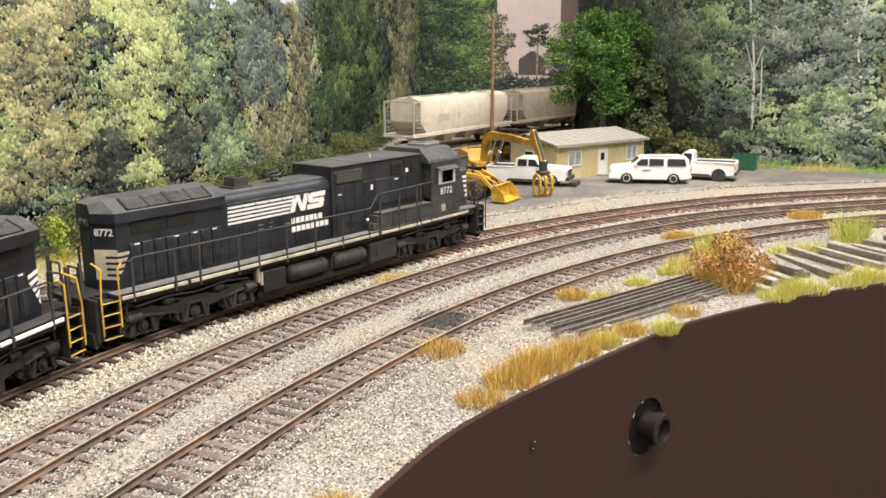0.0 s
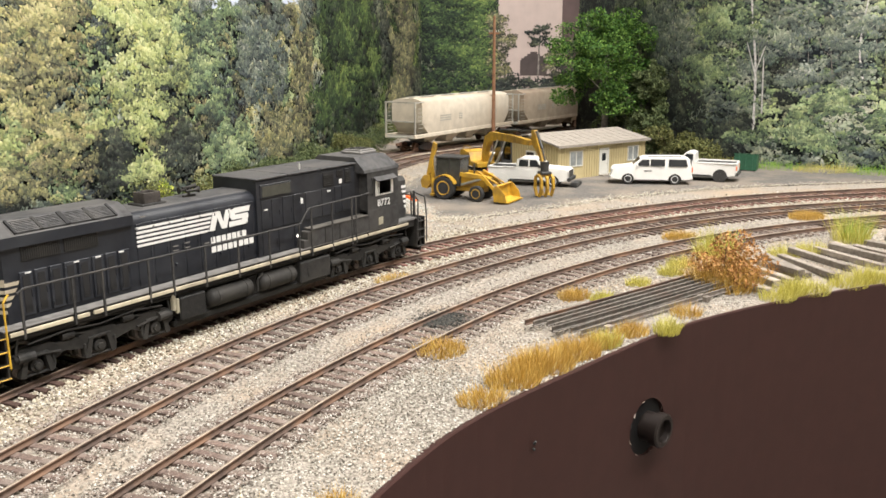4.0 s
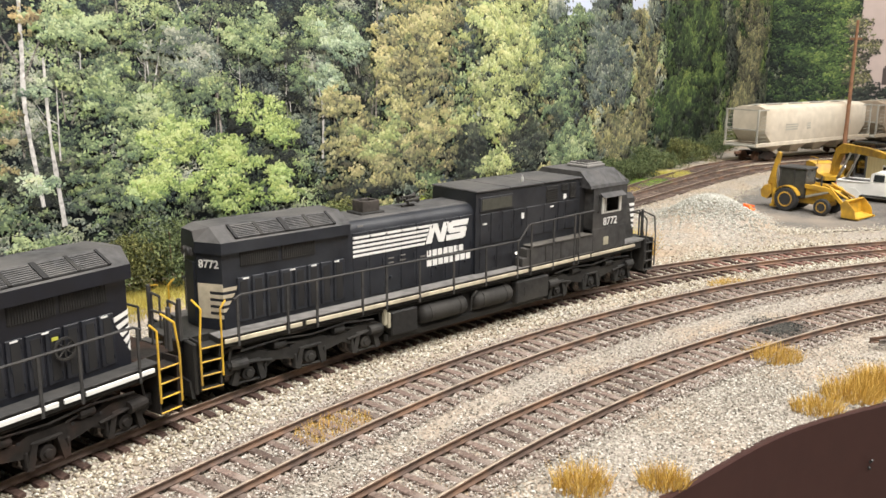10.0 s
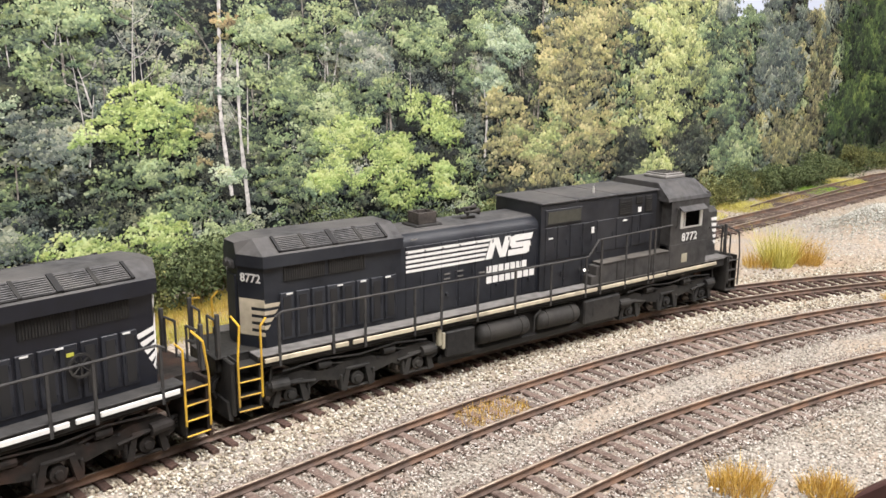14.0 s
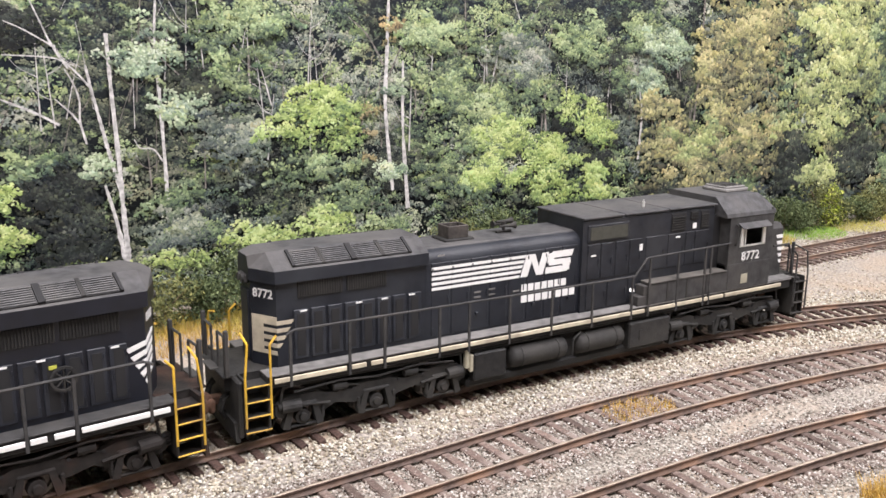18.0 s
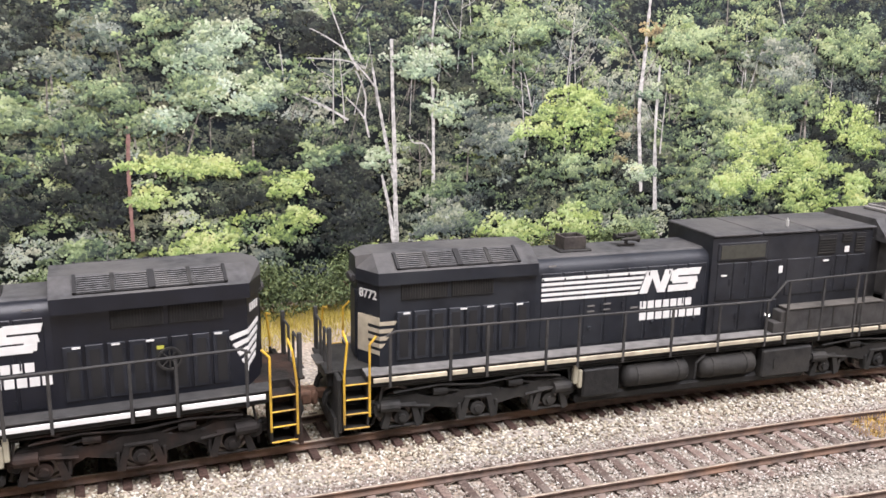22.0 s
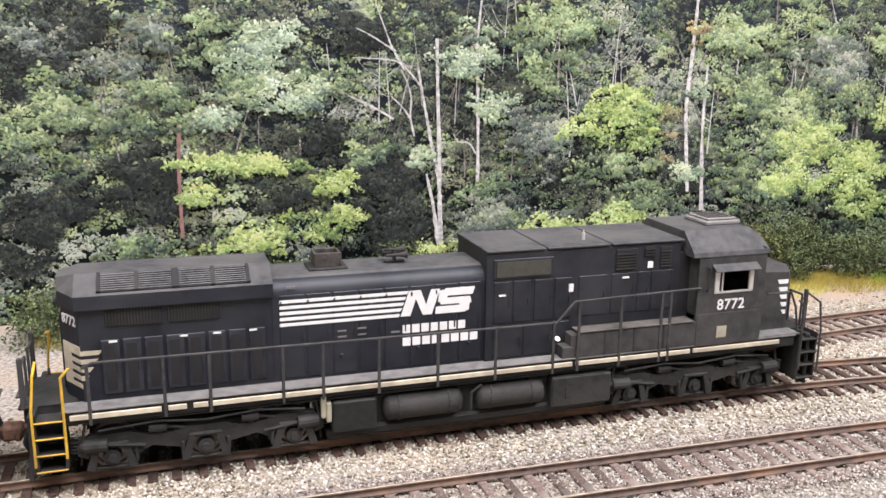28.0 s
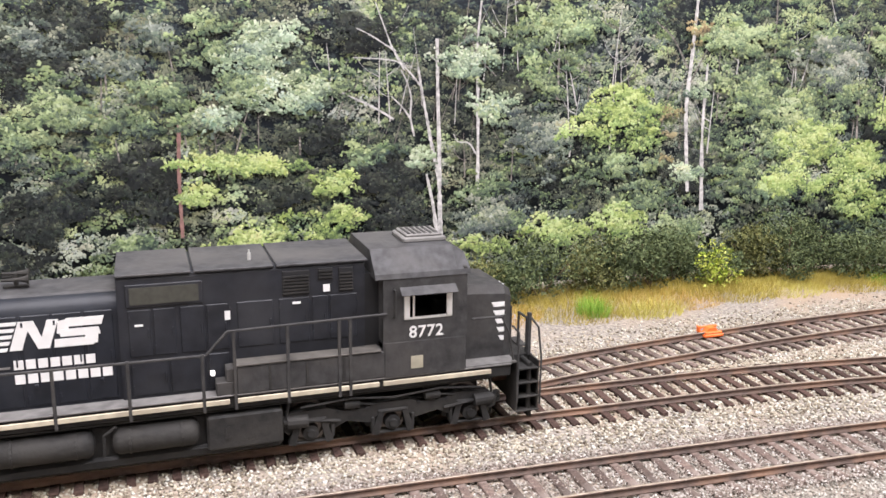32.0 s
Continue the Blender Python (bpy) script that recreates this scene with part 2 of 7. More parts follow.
NG, KG = 150, 70
near_side = ribbon(EDGE, NG)
far_line = WALL_LEFT + [(-.02, 1.52), (.18, 1.53), (.27, 1.34), (.275, 1.08)] + [(.315, .95), (.45, .86), (.60, .82), (.78, .80)]
far_side = ribbon(far_line, NG)
gv, gf = [], []
for i in range(NG):
    for k in range(KG):
        u = k / (KG - 1)
        x, y = near_side[i] * (1 - u) + far_side[i] * u
        gv.append((x, y, ground_z(x, y)))
for i in range(NG - 1):
    for k in range(KG - 1):
        a = i * KG + k
        gf.append((a, a + KG, a + KG + 1, a + 1))
ground = quick("ground", gv, gf, M["ground"])
tagged(ground, "layout ground covered in fine grey and tan gravel", "ground", kind="structure")

fv, ff = [], []
for i in range(NG):
    x, y = near_side[i]
    d = near_side[min(i + 1, NG - 1)] - near_side[max(i - 1, 0)]
    d /= np.linalg.norm(d)
    ox, oy = d[1], -d[0]
    zt = 0.0006
    fv += [(x + ox * .0002, y + oy * .0002, zt), (x + ox * .0006, y + oy * .0006, zt - .0006), (x + ox * .0006, y + oy * .0006, -0.19), (x - ox * .006, y - oy * .006, -0.19),
           (x - ox * .006, y - oy * .006, zt - .002)]
for i in range(NG - 1):
    for k in range(5):
        a, b = i * 5 + k, i * 5 + (k + 1) % 5
        ff.append((a, b, b + 5, a + 5))
fascia = quick("fascia", fv, ff, M["fascia"])
tagged(fascia, "dark brown painted curved fascia board along the layout edge", "fascia", kind="structure")

part("floor", box(-2.2, 2.2, -1.9, 2.2, -1.12, -1.10), M["floor"])
tagged(bpy.data.objects["floor"], "grey carpeted room floor", "floor", kind="structure")
part("ceiling", box(-2.2, 2.2, -1.9, 2.2, 1.30, 1.34), M["ceiling"])
tagged(bpy.data.objects["ceiling"], "plain white room ceiling", "ceiling", kind="structure")
for wn, wb in (("wall_west", (-2.24, -2.2, -1.9, 2.2)), ("wall_east", (2.2, 2.24, -1.9, 2.2)), ("wall_south", (-2.2, 2.2, -1.94, -1.9)), ("wall_north", (-2.2, 2.2, 2.2, 2.24))):
    w = part(wn, box(*wb, -1.12, 1.34), M["wall"])
    tagged(w, "plain cream painted room wall", "wall", kind="structure")
for lx, ly, lw, lh in LAMPS:
    t = thing("ceiling_light", "long white tube light fitting on the ceiling", "ceiling light", "ceiling lights", pose(lx, ly, 1.30, 0, 0, 50))
    part("housing", box(-lw / 2 - .03, lw / 2 + .03, -lh / 2 - .03, lh / 2 + .03, -.03, 0, .004), M["lampwhite"], t)


# ---------------------------------------------------------------- tracks
RAIL_PROFILE = [(-.00072, 0), (.00072, 0), (.00072, .0003), (.00022, .0005), (.00022, .0015), (.00042, .0017), (.00042, .0022), (-.00042, .0022), (-.00042, .0017), (-.00022, .0015), (-.00022, .0005), (-.00072, .0003)]


def rail_mesh(name, line, o, s0, s1, parent, z0=0.0011, step=0.004):
    """A running rail with foot, web and head; the head's top is worn bright."""
    n = int((s1 - s0) / step) + 1
    v, f = [], []
    k = len(RAIL_PROFILE)
    for s in np.linspace(s0, s1, n):
        w = line.way(s)
        c = line.off(s, o)
        z = z0 + (ground_z(*c) if c[1] > .8 else 0.0)
        for px, pz in RAIL_PROFILE:
            v.append((c[0] - w[1] * px, c[1] + w[0] * px, z + pz))
    for i in range(n - 1):
        for j in range(k):
            f.append((i * k + j, (i + 1) * k + j, (i + 1) * k + (j + 1) % k, i * k + (j + 1) % k))
    ob = quick(name, v, f, M["rail"], parent)
    ob.data.materials.append(M["railtop"])
    idx = np.zeros(len(f), "i4")
    idx[6::k] = 1
    ob.data.polygons.foreach_set("material_index", idx)
    return ob


def make_tie(name, material, seed, length=0.0305):
    r = random.Random(seed)
    v, f = box(-.00128, .00128, -length / 2, length / 2, -.0016, .0011, .00022)
    v = [(x + r.uniform(-1, 1) * .00012, y + r.uniform(-1, 1) * .00025, z + r.uniform(-1, 1) * .00008) for x, y, z in v]
    return mesh(name, (v, f), material)


GAUGE_O = 0.0087
TIES = []


def track(name, label, line, s0, s1, material, spacing, o_rails=(GAUGE_O, -GAUGE_O)):
    t = thing(name, label, "railway track", kind="structure")
    for o in o_rails:
        rail_mesh("rail", line, o, s0, s1, t)
    TIES.append((t, line, s0, s1, material, spacing))
    return t


track_main = track("track_main", "main track with rusty rails on dark brown ties", MAIN, 0.02, MAIN.length - .01, "tie_dark", .0062)
track_middle = track("track_middle", "siding track with rusty rails on weathered brown ties", MIDDLE, 0.02, MIDDLE.length - .01, "tie", .0064)
track_near = track("track_near", "siding track with rusty rails on weathered grey ties", NEAR, 0.02, NEAR.length - .01, "tie", .0064)
REAR = Line([(-.139, .60), (-.116, .72), (-.092, .82), (-.072, .90), (-.050, .968), (.002, 1.055), (.061, 1.148), (.125, 1.243), (.19, 1.335), (.25, 1.41)])
track_rear = track("track_rear", "storage track with rusty rails under the hopper cars", REAR, 0.01, REAR.length - .01, "tie", .0064)
track_branch = track("track_branch", "branch track leaving the main at a turnout", BRANCH, 0.012, BRANCH.length - .01, "tie", .0064)


# ---------------------------------------------------------------- locomotives
M["black"] = mat("faded_black_paint", (0.0105, 0.0125, 0.0180), 0.5, vary=0.3, scale=250, tint=(0.024, 0.027, 0.033), tint_scale=45, bump=0.08, bump_scale=700, spec=0.34)
M["black_dusty"] = mat("dust_greyed_black_paint", (0.0135, 0.0150, 0.0195), 0.52, vary=0.35, scale=250, tint=(0.029, 0.030, 0.034), tint_scale=45, bump=0.08, bump_scale=700, spec=0.34)
M["black_new"] = mat("satin_black_paint", (0.0050, 0.0062, 0.0115), 0.42, vary=0.25, scale=250, tint=(0.010, 0.012, 0.019), tint_scale=40, bump=0.06, bump_scale=700, spec=0.45)
M["roof"] = mat("grey_black_roof", (0.050, 0.050, 0.052), 0.7, vary=0.4, scale=350, tint=(0.080, 0.077, 0.075), tint_scale=50, bump=0.15, spec=0.3)
M["screen"] = mat("dusty_radiator_screen", (0.066, 0.066, 0.068), 0.75, vary=0.4, scale=600, tint=(0.112, 0.109, 0.105), tint_scale=80, bump=0.3, spec=0.25)
M["dusty"] = mat("dust_grey_black", (0.036, 0.0355, 0.0355), 0.75, vary=0.35, scale=350, tint=(0.054, 0.051, 0.048), tint_scale=60, bump=0.2, spec=0.3)
M["under"] = mat("dirty_underframe", (0.017, 0.0167, 0.0162), 0.75, vary=0.45, scale=400, tint=(0.034, 0.032, 0.029), tint_scale=80, bump=0.25, spec=0.35)
M["rusty_under"] = mat("rust_brown_truck", (0.013, 0.011, 0.010), 0.8, vary=0.45, scale=400, tint=(0.042, 0.022, 0.015), tint_scale=90, bump=0.3, spec=0.3)
M["tank"] = mat("oily_black_tank", (0.012, 0.012, 0.012), 0.65, vary=0.4, scale=400, tint=(0.022, 0.021, 0.020), tint_scale=80, bump=0.2, spec=0.35)
M["lid"] = mat("dusty_brown_lid", (0.072, 0.067, 0.060), 0.85, vary=0.35, scale=300, tint=(0.105, 0.097, 0.087), tint_scale=60, spec=0.25)
M["vent_grey"] = mat("pale_dusty_grey_vent", (0.21, 0.205, 0.195), 0.85, vary=0.25, scale=300, tint=(0.14, 0.135, 0.13), tint_scale=60, spec=0.25)
M["walkway"] = mat("dusty_grey_walkway", (0.130, 0.126, 0.122), 0.85, vary=0.3, scale=300, tint=(0.18, 0.172, 0.163), tint_scale=40, spec=0.25)
M["white"] = mat("white_lettering", (0.66, 0.66, 0.65), 0.6, vary=0.06, scale=400)
M["cream"] = mat("dirty_cream_stripe", (0.46, 0.41, 0.31), 0.7, vary=0.25, scale=300, tint=(0.30, 0.26, 0.20), tint_scale=60)
M["yellow"] = mat("safety_yellow_paint", (0.58, 0.36, 0.03), 0.55, vary=0.25, scale=400, tint=(0.34, 0.21, 0.04), tint_scale=120)
M["steel"] = mat("bare_steel", (0.45, 0.44, 0.42), 0.35, metal=0.8, vary=0.2)
# near-black colour stands in for the shade inside slots, louvres and openings
M["dark"] = mat("dark_opening", (0.008, 0.008, 0.009), 0.8, vary=0.1)
M["tyre_steel"] = mat("wheel_tyre", (0.16, 0.14, 0.13), 0.4, metal=0.7, vary=0.3)
M["rust"] = mat("rusty_brown_metal", (0.13, 0.07, 0.045), 0.8, vary=0.4, scale=500, bump=0.3)
glow = bpy.data.materials.new("lit_step_lamp")
glow.use_nodes = True
glow.node_tree.nodes["Principled BSDF"].inputs["Emission Color"].default_value = (1.0, 0.93, 0.8, 1)
glow.node_tree.nodes["Principled BSDF"].inputs["Emission Strength"].default_value = 2.0
M["step_glow"] = glow
M["door"] = mat("worn_grey_black_door", (0.0150, 0.0175, 0.0240), 0.55, vary=0.35, scale=300, tint=(0.030, 0.033, 0.040), tint_scale=90, bump=0.1, spec=0.34)
M["door_new"] = mat("satin_black_door", (0.009, 0.011, 0.017), 0.5, vary=0.3, scale=300, tint=(0.021, 0.024, 0.032), tint_scale=90, spec=0.45)
M["tag"] = mat("yellow_green_tag", (0.42, 0.42, 0.06), 0.6, vary=0.1)
M["sooty"] = mat("sooty_brown_metal", (0.040, 0.034, 0.030), 0.8, vary=0.5, scale=500, bump=0.3)
M["olive"] = mat("dusty_olive_screen", (0.040, 0.040, 0.031), 0.7, vary=0.2, scale=700)
M["plate"] = mat("tan_plate", (0.30, 0.28, 0.21), 0.7, vary=0.15)
M["silver"] = mat("silver_window_frame", (0.6, 0.6, 0.58), 0.35, metal=0.4, vary=0.1)
glass = bpy.data.materials.new("dark_glass")
glass.use_nodes = True
glass.node_tree.nodes["Principled BSDF"].inputs["Base Color"].default_value = (0.02, 0.022, 0.025, 1)
glass.node_tree.nodes["Principled BSDF"].inputs["Roughness"].default_value = 0.06
M["glass"] = glass


def loft(sections):
    """A skin over cross sections (x, [(y, z), ...]) of equal count, closed at both ends."""
    n = len(sections[0][1])
    v = [(x, y, z) for x, prof in sections for y, z in prof]
    f = []
    for i in range(len(sections) - 1):
        for k in range(n):
            j = (k + 1) % n
            f.append((i * n + k, i * n + j, (i + 1) * n + j, (i + 1) * n + k))
    return v, f + [tuple(range(n - 1, -1, -1)), tuple(range((len(sections) - 1) * n, len(sections) * n))]


def arch(half, z0, z1, r, n=4):
    """A hood's cross section: upright sides and rounded shoulders."""
    p = [(-half, z0)]
    for k in range(n + 1):
        a = math.pi / 2 * k / n
        p.append((-half + r - r * math.cos(a), z1 - r + r * math.sin(a)))
    return p + [(-y, z) for y, z in reversed(p)]


def lettering(text, size, m, material, parent, name="road_number", spread=1.0):
    data = bpy.data.curves.new(name, "FONT")
    data.body, data.size, data.extrude, data.align_x, data.resolution_u = text, size, 0.00006, "CENTER", 3
    data.space_character, data.offset = spread, 0.00006
    tmp = bpy.data.objects.new(name, data)
    me = bpy.data.meshes.new_from_object(tmp)
    bpy.data.objects.remove(tmp)
    me.materials.clear()
    me.materials.append(material)
    ob = new(name, me)
    ob.parent = parent
    ob.matrix_local = m
    return ob


def on_side(poly, y, side, depth=0.00012):
    """A thin flat shape on a side wall, drawn in x and z."""
    return prism(poly, side * y, side * (y + depth), "y")


def rect(x0, x1, z0, z1):
    return [(x0, z0), (x1, z0), (x1, z1), (x0, z1)]


WHEELS = []


def on_corner(poly, s, depth=0.00012):
    """A thin flat shape on the cut-off rear corner of the hood, by the way from its front edge and the height."""
    v = []
    for h in (0.0, depth):
        v += [(-.1034 - .508 * d - .861 * h, s * (.0118 - .861 * d + .508 * h), z) for d, z in poly]
    n = len(poly)
    return v, [(k, (k + 1) % n, n + (k + 1) % n, n + k) for k in range(n)] + [tuple(range(n - 1, -1, -1)), tuple(range(n, 2 * n))]




def wheelset(parent, x, material):
    r = 0.0058
    me = mesh("wheelset", [lathe([(0.0016, -.0088), (0.0030, -.0086), (0.0034, -.0074), (r - .0010, -.0076), (r - .0008, -.0086), (r, -.0086), (r, -.0066), (r + .0007, -.0064), (r + .0007, -.0056), (0.0016, -.0054), (.0013, .0054), (r + .0007, .0056), (r + .0007, .0064), (r, .0066), (r, .0086), (r - .0008, .0086), (r - .0010, .0076), (.0034, .0074), (.0030, .0086), (.0016, .0088)], (0, 0, 0), "y", 24)]
              + [box(-.0004, .0004, s * .0074, s * .0080, -.0046, .0046) for s in (-1, 1)], M["tyre_steel"], True)
    ob = new("wheelset", me)
    ob.parent = parent
    ob.location = (x, 0, 0.0058)
    WHEELS.append((ob, x))
    return ob


def truck(parent, xc, material, flip):
    """A three-axle truck with cast side frames, journals, springs, brake cylinders and sand pipes."""
    t = part("truck", [box(xc - .029, xc + .029, -.006, .006, .008, .0125, .0006), box(xc - .012, xc + .012, -.0125, .0125, .009, .0118, .0006)], material, parent)
    ax = (-.0232, 0.0, .0232)
    for side in (-1, 1):
        sh = []
        y0, y1 = .0128, .0150
        beam = [(-.0312, .0072), (-.0290, .0062), (-.0272, .0086), (-.0192, .0086), (-.0168, .0062), (-.0132, .0080), (-.0066, .0066), (-.0040, .0088), (.0040, .0088), (.0066, .0066), (.0132, .0080), (.0168, .0062),
                (.0192, .0086), (.0272, .0086), (.0290, .0062), (.0312, .0072), (.0314, .0100), (.0285, .0122), (.0190, .0126), (.0150, .0112), (.0080, .0110), (.0050, .0122), (-.0050, .0122),
                (-.0080, .0110), (-.0150, .0112), (-.0190, .0126), (-.0285, .0122), (-.0314, .0100)]
        sh.append(prism([(xc + x, z) for x, z in beam], side * y0, side * y1, "y"))
        frame_side = part("side_frame", sh, material, t)
        for a in ax:
            legs = [prism([(xc + a + d * .0026, .0096), (xc + a + d * .0042, .0096), (xc + a + d * .0062, .0032), (xc + a + d * .0042, .0026)], side * .0132, side * .0156, "y") for d in (-1, 1)]
            part("pedestal", legs + [box(xc + a - .0044, xc + a + .0044, side * .0134, side * .0156, .0090, .0102, .0004), box(xc + a - .0046, xc + a + .0046, side * .0136, side * .0150, .0026, .0034, .0003)], material, frame_side)
            part("bearing_cap", [cyl((xc + a, side * .0130, .0058), (xc + a, side * .0152, .0058), .0024, .0022, 14), cyl((xc + a, side * .0152, .0058), (xc + a, side * .0160, .0058), .0013, .0011, 10)], material, frame_side)
            for d in (-.0088, .0088):
                part("spring", [cyl((xc + a + d, side * .0136, .0078 + k * .0009), (xc + a + d, side * .0136, .0083 + k * .0009), .0011, .0011, 8) for k in range(4)], material, frame_side)
            for d in (-.0075, .0075):
                part("bolt", [cyl((xc + a + d, side * .0150, .0112), (xc + a + d, side * .0154, .0112), .0005, .0005, 6)], M["dark"], frame_side)
        for d in (-1, 1):
            part("brake_cylinder", [cyl((xc + d * .0296, side * .0152, .0098), (xc + d * .0240, side * .0156, .0098), .0018, .0018, 12), cyl((xc + d * .0240, side * .0156, .0098), (xc + d * .0150, side * .0156, .0086), .0005, .0005, 6),
                                    cyl((xc + d * .0296, side * .0152, .0098), (xc + d * .0306, side * .0152, .0098), .0012, .0009, 10)], material, frame_side)
        for a in (-.0115, .0118):
            part("brake_cylinder", [cyl((xc + a - .0024, side * .0148, .0128), (xc + a + .0020, side * .0148, .0128), .0013, .0013, 12),
                                    cyl((xc + a + .0020, side * .0148, .0128), (xc + a + .0062, side * .0150, .0120), .0004, .0004, 6),
                                    box(xc + a - .0008, xc + a + .0008, side * .0138, side * .0150, .0106, .0128, .0003)], material, frame_side)
        for a in (-.0172, -.0058, .0058, .0172):
            part("brake_shoe", [box(xc + a - .0008, xc + a + .0008, side * .0080, side * .0100, .0030, .0085, .0003),
                                box(xc + a - .0005, xc + a + .0005, side * .0128, side * .0156, .0040, .0082, .0003)], material, frame_side)
        for d in (-1, 1):
            part("sand_pipe", tube([(xc + d * .0290, side * .0152, .0160), (xc + d * .0300, side * .0152, .0100), (xc + d * .0310, side * .0112, .0030)], .0004), material, frame_side)
        part("brake_pipe", tube([(xc - .026, side * .0160, .0140), (xc - .012, side * .0160, .0150), (xc, side * .0158, .0138), (xc + .014, side * .0160, .0150), (xc + .026, side * .0160, .0138)], .00035), material, frame_side)
    for a in ax:
        wheelset(t, xc + a, material)
    return t


def end_steps(parent, e, x_in, x_out, rungs, rails, plate):
    """The step wells at one end (e = 1 front, -1 rear), with treads and grab rails, on both sides."""
    for side in (-1, 1):
        st = part("step_well", [box(x_in, x_in + e * .0006, side * .0100, side * .0172, .0048, .0205, .0001),
                                box(x_out - e * .0006, x_out, side * .0100, side * .0172, .0048, .0205, .0001),
                                box(x_in, x_out, side * .0100, side * .0108, .0060, .0205, .0001)], plate, parent)
        for k in range(4):
            part("tread", [box(x_in, x_out, side * (.0104 + .0004 * k), side * .0176, .0048 + .0044 * k, .0053 + .0044 * k, .0001)], plate, st)
            part("tread_edge", tube([(x_in, side * .0178, .0053 + .0044 * k), (x_out, side * .0178, .0053 + .0044 * k)], .00024), rungs, st)
        part("grab_rail", tube([(x_in, side * .0180, .0085), (x_in, side * .0180, .0300), (x_in - e * .0020, side * .0176, .0322)], .00034), rails, st)
        part("grab_rail", tube([(x_out, side * .0182, .0070), (x_out, side * .0182, .0215), (x_out - e * .0010, side * .0178, .0310), (x_out - e * .0010, side * .0120, .0325)], .00034), rails, st)


def coupler(parent, e, x):
    c = part("coupler", [box(x - e * .006, x + e * .004, -.0012, .0012, .0085, .0112, .0003), box(x + e * .003, x + e * .0068, -.0026, .0022, .0078, .0120, .0008),
                         box(x + e * .0062, x + e * .0082, .0006, .0028, .0078, .0120, .0006)], M["rust"], parent, "rust-brown knuckle coupler", True)
    for y in (-.0075, -.0055, .0055, .0075):
        part("air_hose", tube([(x - e * .001, y, .0140), (x + e * .0014, y, .0122), (x + e * .0022, y, .0092), (x + e * .0012, y * .92, .0066)], .00055, 7), M["under"], c)
    return c


def end_rails(parent, e, x, material):
    for s in (-1, 1):
        part("end_handrail", tube([(x, s * .0030, .0200), (x, s * .0030, .0312), (x, s * .0090, .0312), (x, s * .0090, .0200)], .0004), material, parent)
        part("end_post", [box(x - .0006, x + .0006, s * .0102, s * .0114, .0200, .0335, .0002)], material, parent)
    part("drop_step", [box(x - .0002, x + e * .0028, -.0040, .0040, .0203, .0208, .0001)], material, parent)


def hood_doors(parent, xs, z0, z1, y, paint, lift=.0005, name="hood_door"):
    for side in (-1, 1):
        for x0, x1 in xs:
            d = part(name, [box(x0, x1, side * (y - .0004), side * (y + lift), z0, z1, .00018)], paint, parent)
            part("latch", [box(x1 - .0010, x1 - .0006, side * (y + lift), side * (y + lift + .0003), (z0 + z1) / 2 - .0012, (z0 + z1) / 2 + .0012, .0001)], paint, d)
            for z in (z0 + .0022, z1 - .0022):
                part("hinge", [box(x0 + .0001, x0 + .0006, side * (y + lift), side * (y + lift + .0002), z - .0006, z + .0006)], paint, d)


def logo(parent, y, x0, xm, x1, zt, zb):
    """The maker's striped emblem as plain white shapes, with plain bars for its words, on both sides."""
    for side in (-1, 1):
        fx = (lambda x: x) if side < 0 else (lambda x: x0 + x1 - x)
        h = (zt - zb) / 9
        lean = .0012
        for k in range(5):
            z1 = zt - k * 2 * h
            z0 = z1 - h * 1.08
            stripe = [(x0, z0), (xm - .0006 * k, z0), (xm + .0004 - .0006 * k, z1), (x0, z1)]
            if side > 0:
                stripe = [(fx(x), z) for x, z in stripe]
            part("emblem_stripe", [on_side(stripe, y, side)], M["white"], parent)
        w = (x1 - xm) / 2
        a = xm + .0004
        H = zt - zb
        shapes = [[(a - .0022, zb), (a + .0006, zb), (a + .0030, zt), (a + .0002, zt)],
                  [(a + .0012, zt), (a + .0036, zt), (a + .0062, zb), (a + .0042, zb)],
                  [(a + .0042, zb), (a + .0068, zb), (a + .0092, zt), (a + .0066, zt)],
                  [(a + .0108, zt), (x1, zt), (x1 - .0007, zt - .3 * H), (a + .0104, zt - .3 * H)],
                  [(a + .0090, zt - .08 * H), (a + .0118, zt - .02 * H), (a + .0112, zt - .52 * H), (a + .0086, zt - .52 * H)],
                  [(a + .0090, zt - .38 * H), (x1 - .0014, zt - .38 * H), (x1 - .0010, zt - .64 * H), (a + .0094, zt - .64 * H)],
                  [(x1 - .0046, zt - .46 * H), (x1 - .0014, zt - .42 * H), (x1 - .0018, zb + .06 * H), (x1 - .0046, zb + .02 * H)],
                  [(a + .0078, zb), (x1 - .0028, zb), (x1 - .0020, zb + .29 * H), (a + .0080, zb + .29 * H)]]
        for i, s in enumerate(shapes):
            part("emblem_block", [on_side([(fx(x), z) for x, z in s], y + .00002 * i, side)], M["white"], parent)
        for row, (n, zr, xs, xe) in enumerate(((7, zb - .0026, xm - .0012, xm + .0178), (8, zb - .0064, xm - .0012, xm + .0216))):
            step = (xe - xs) / n
            for i in range(n):
                bx = xs + i * step
                part("word_bar", [on_side(sorted_rect(fx(bx), fx(bx + step * .80), zr - .0024, zr), y, side)], M["white"], parent)


def sorted_rect(x0, x1, z0, z1):
    return rect(min(x0, x1), max(x0, x1), z0, z1)


def handrail(parent, side, pts, posts, material, y=.0176):
    hr = part("handrail", tube([(x, side * y, z) for x, z in pts], .00038, 7), material, parent)
    for x, zt in posts:
        part("stanchion", [box(x - .00042, x + .00042, side * (y - .0003), side * (y + .0003), .0165, zt, .0001)], material, hr)


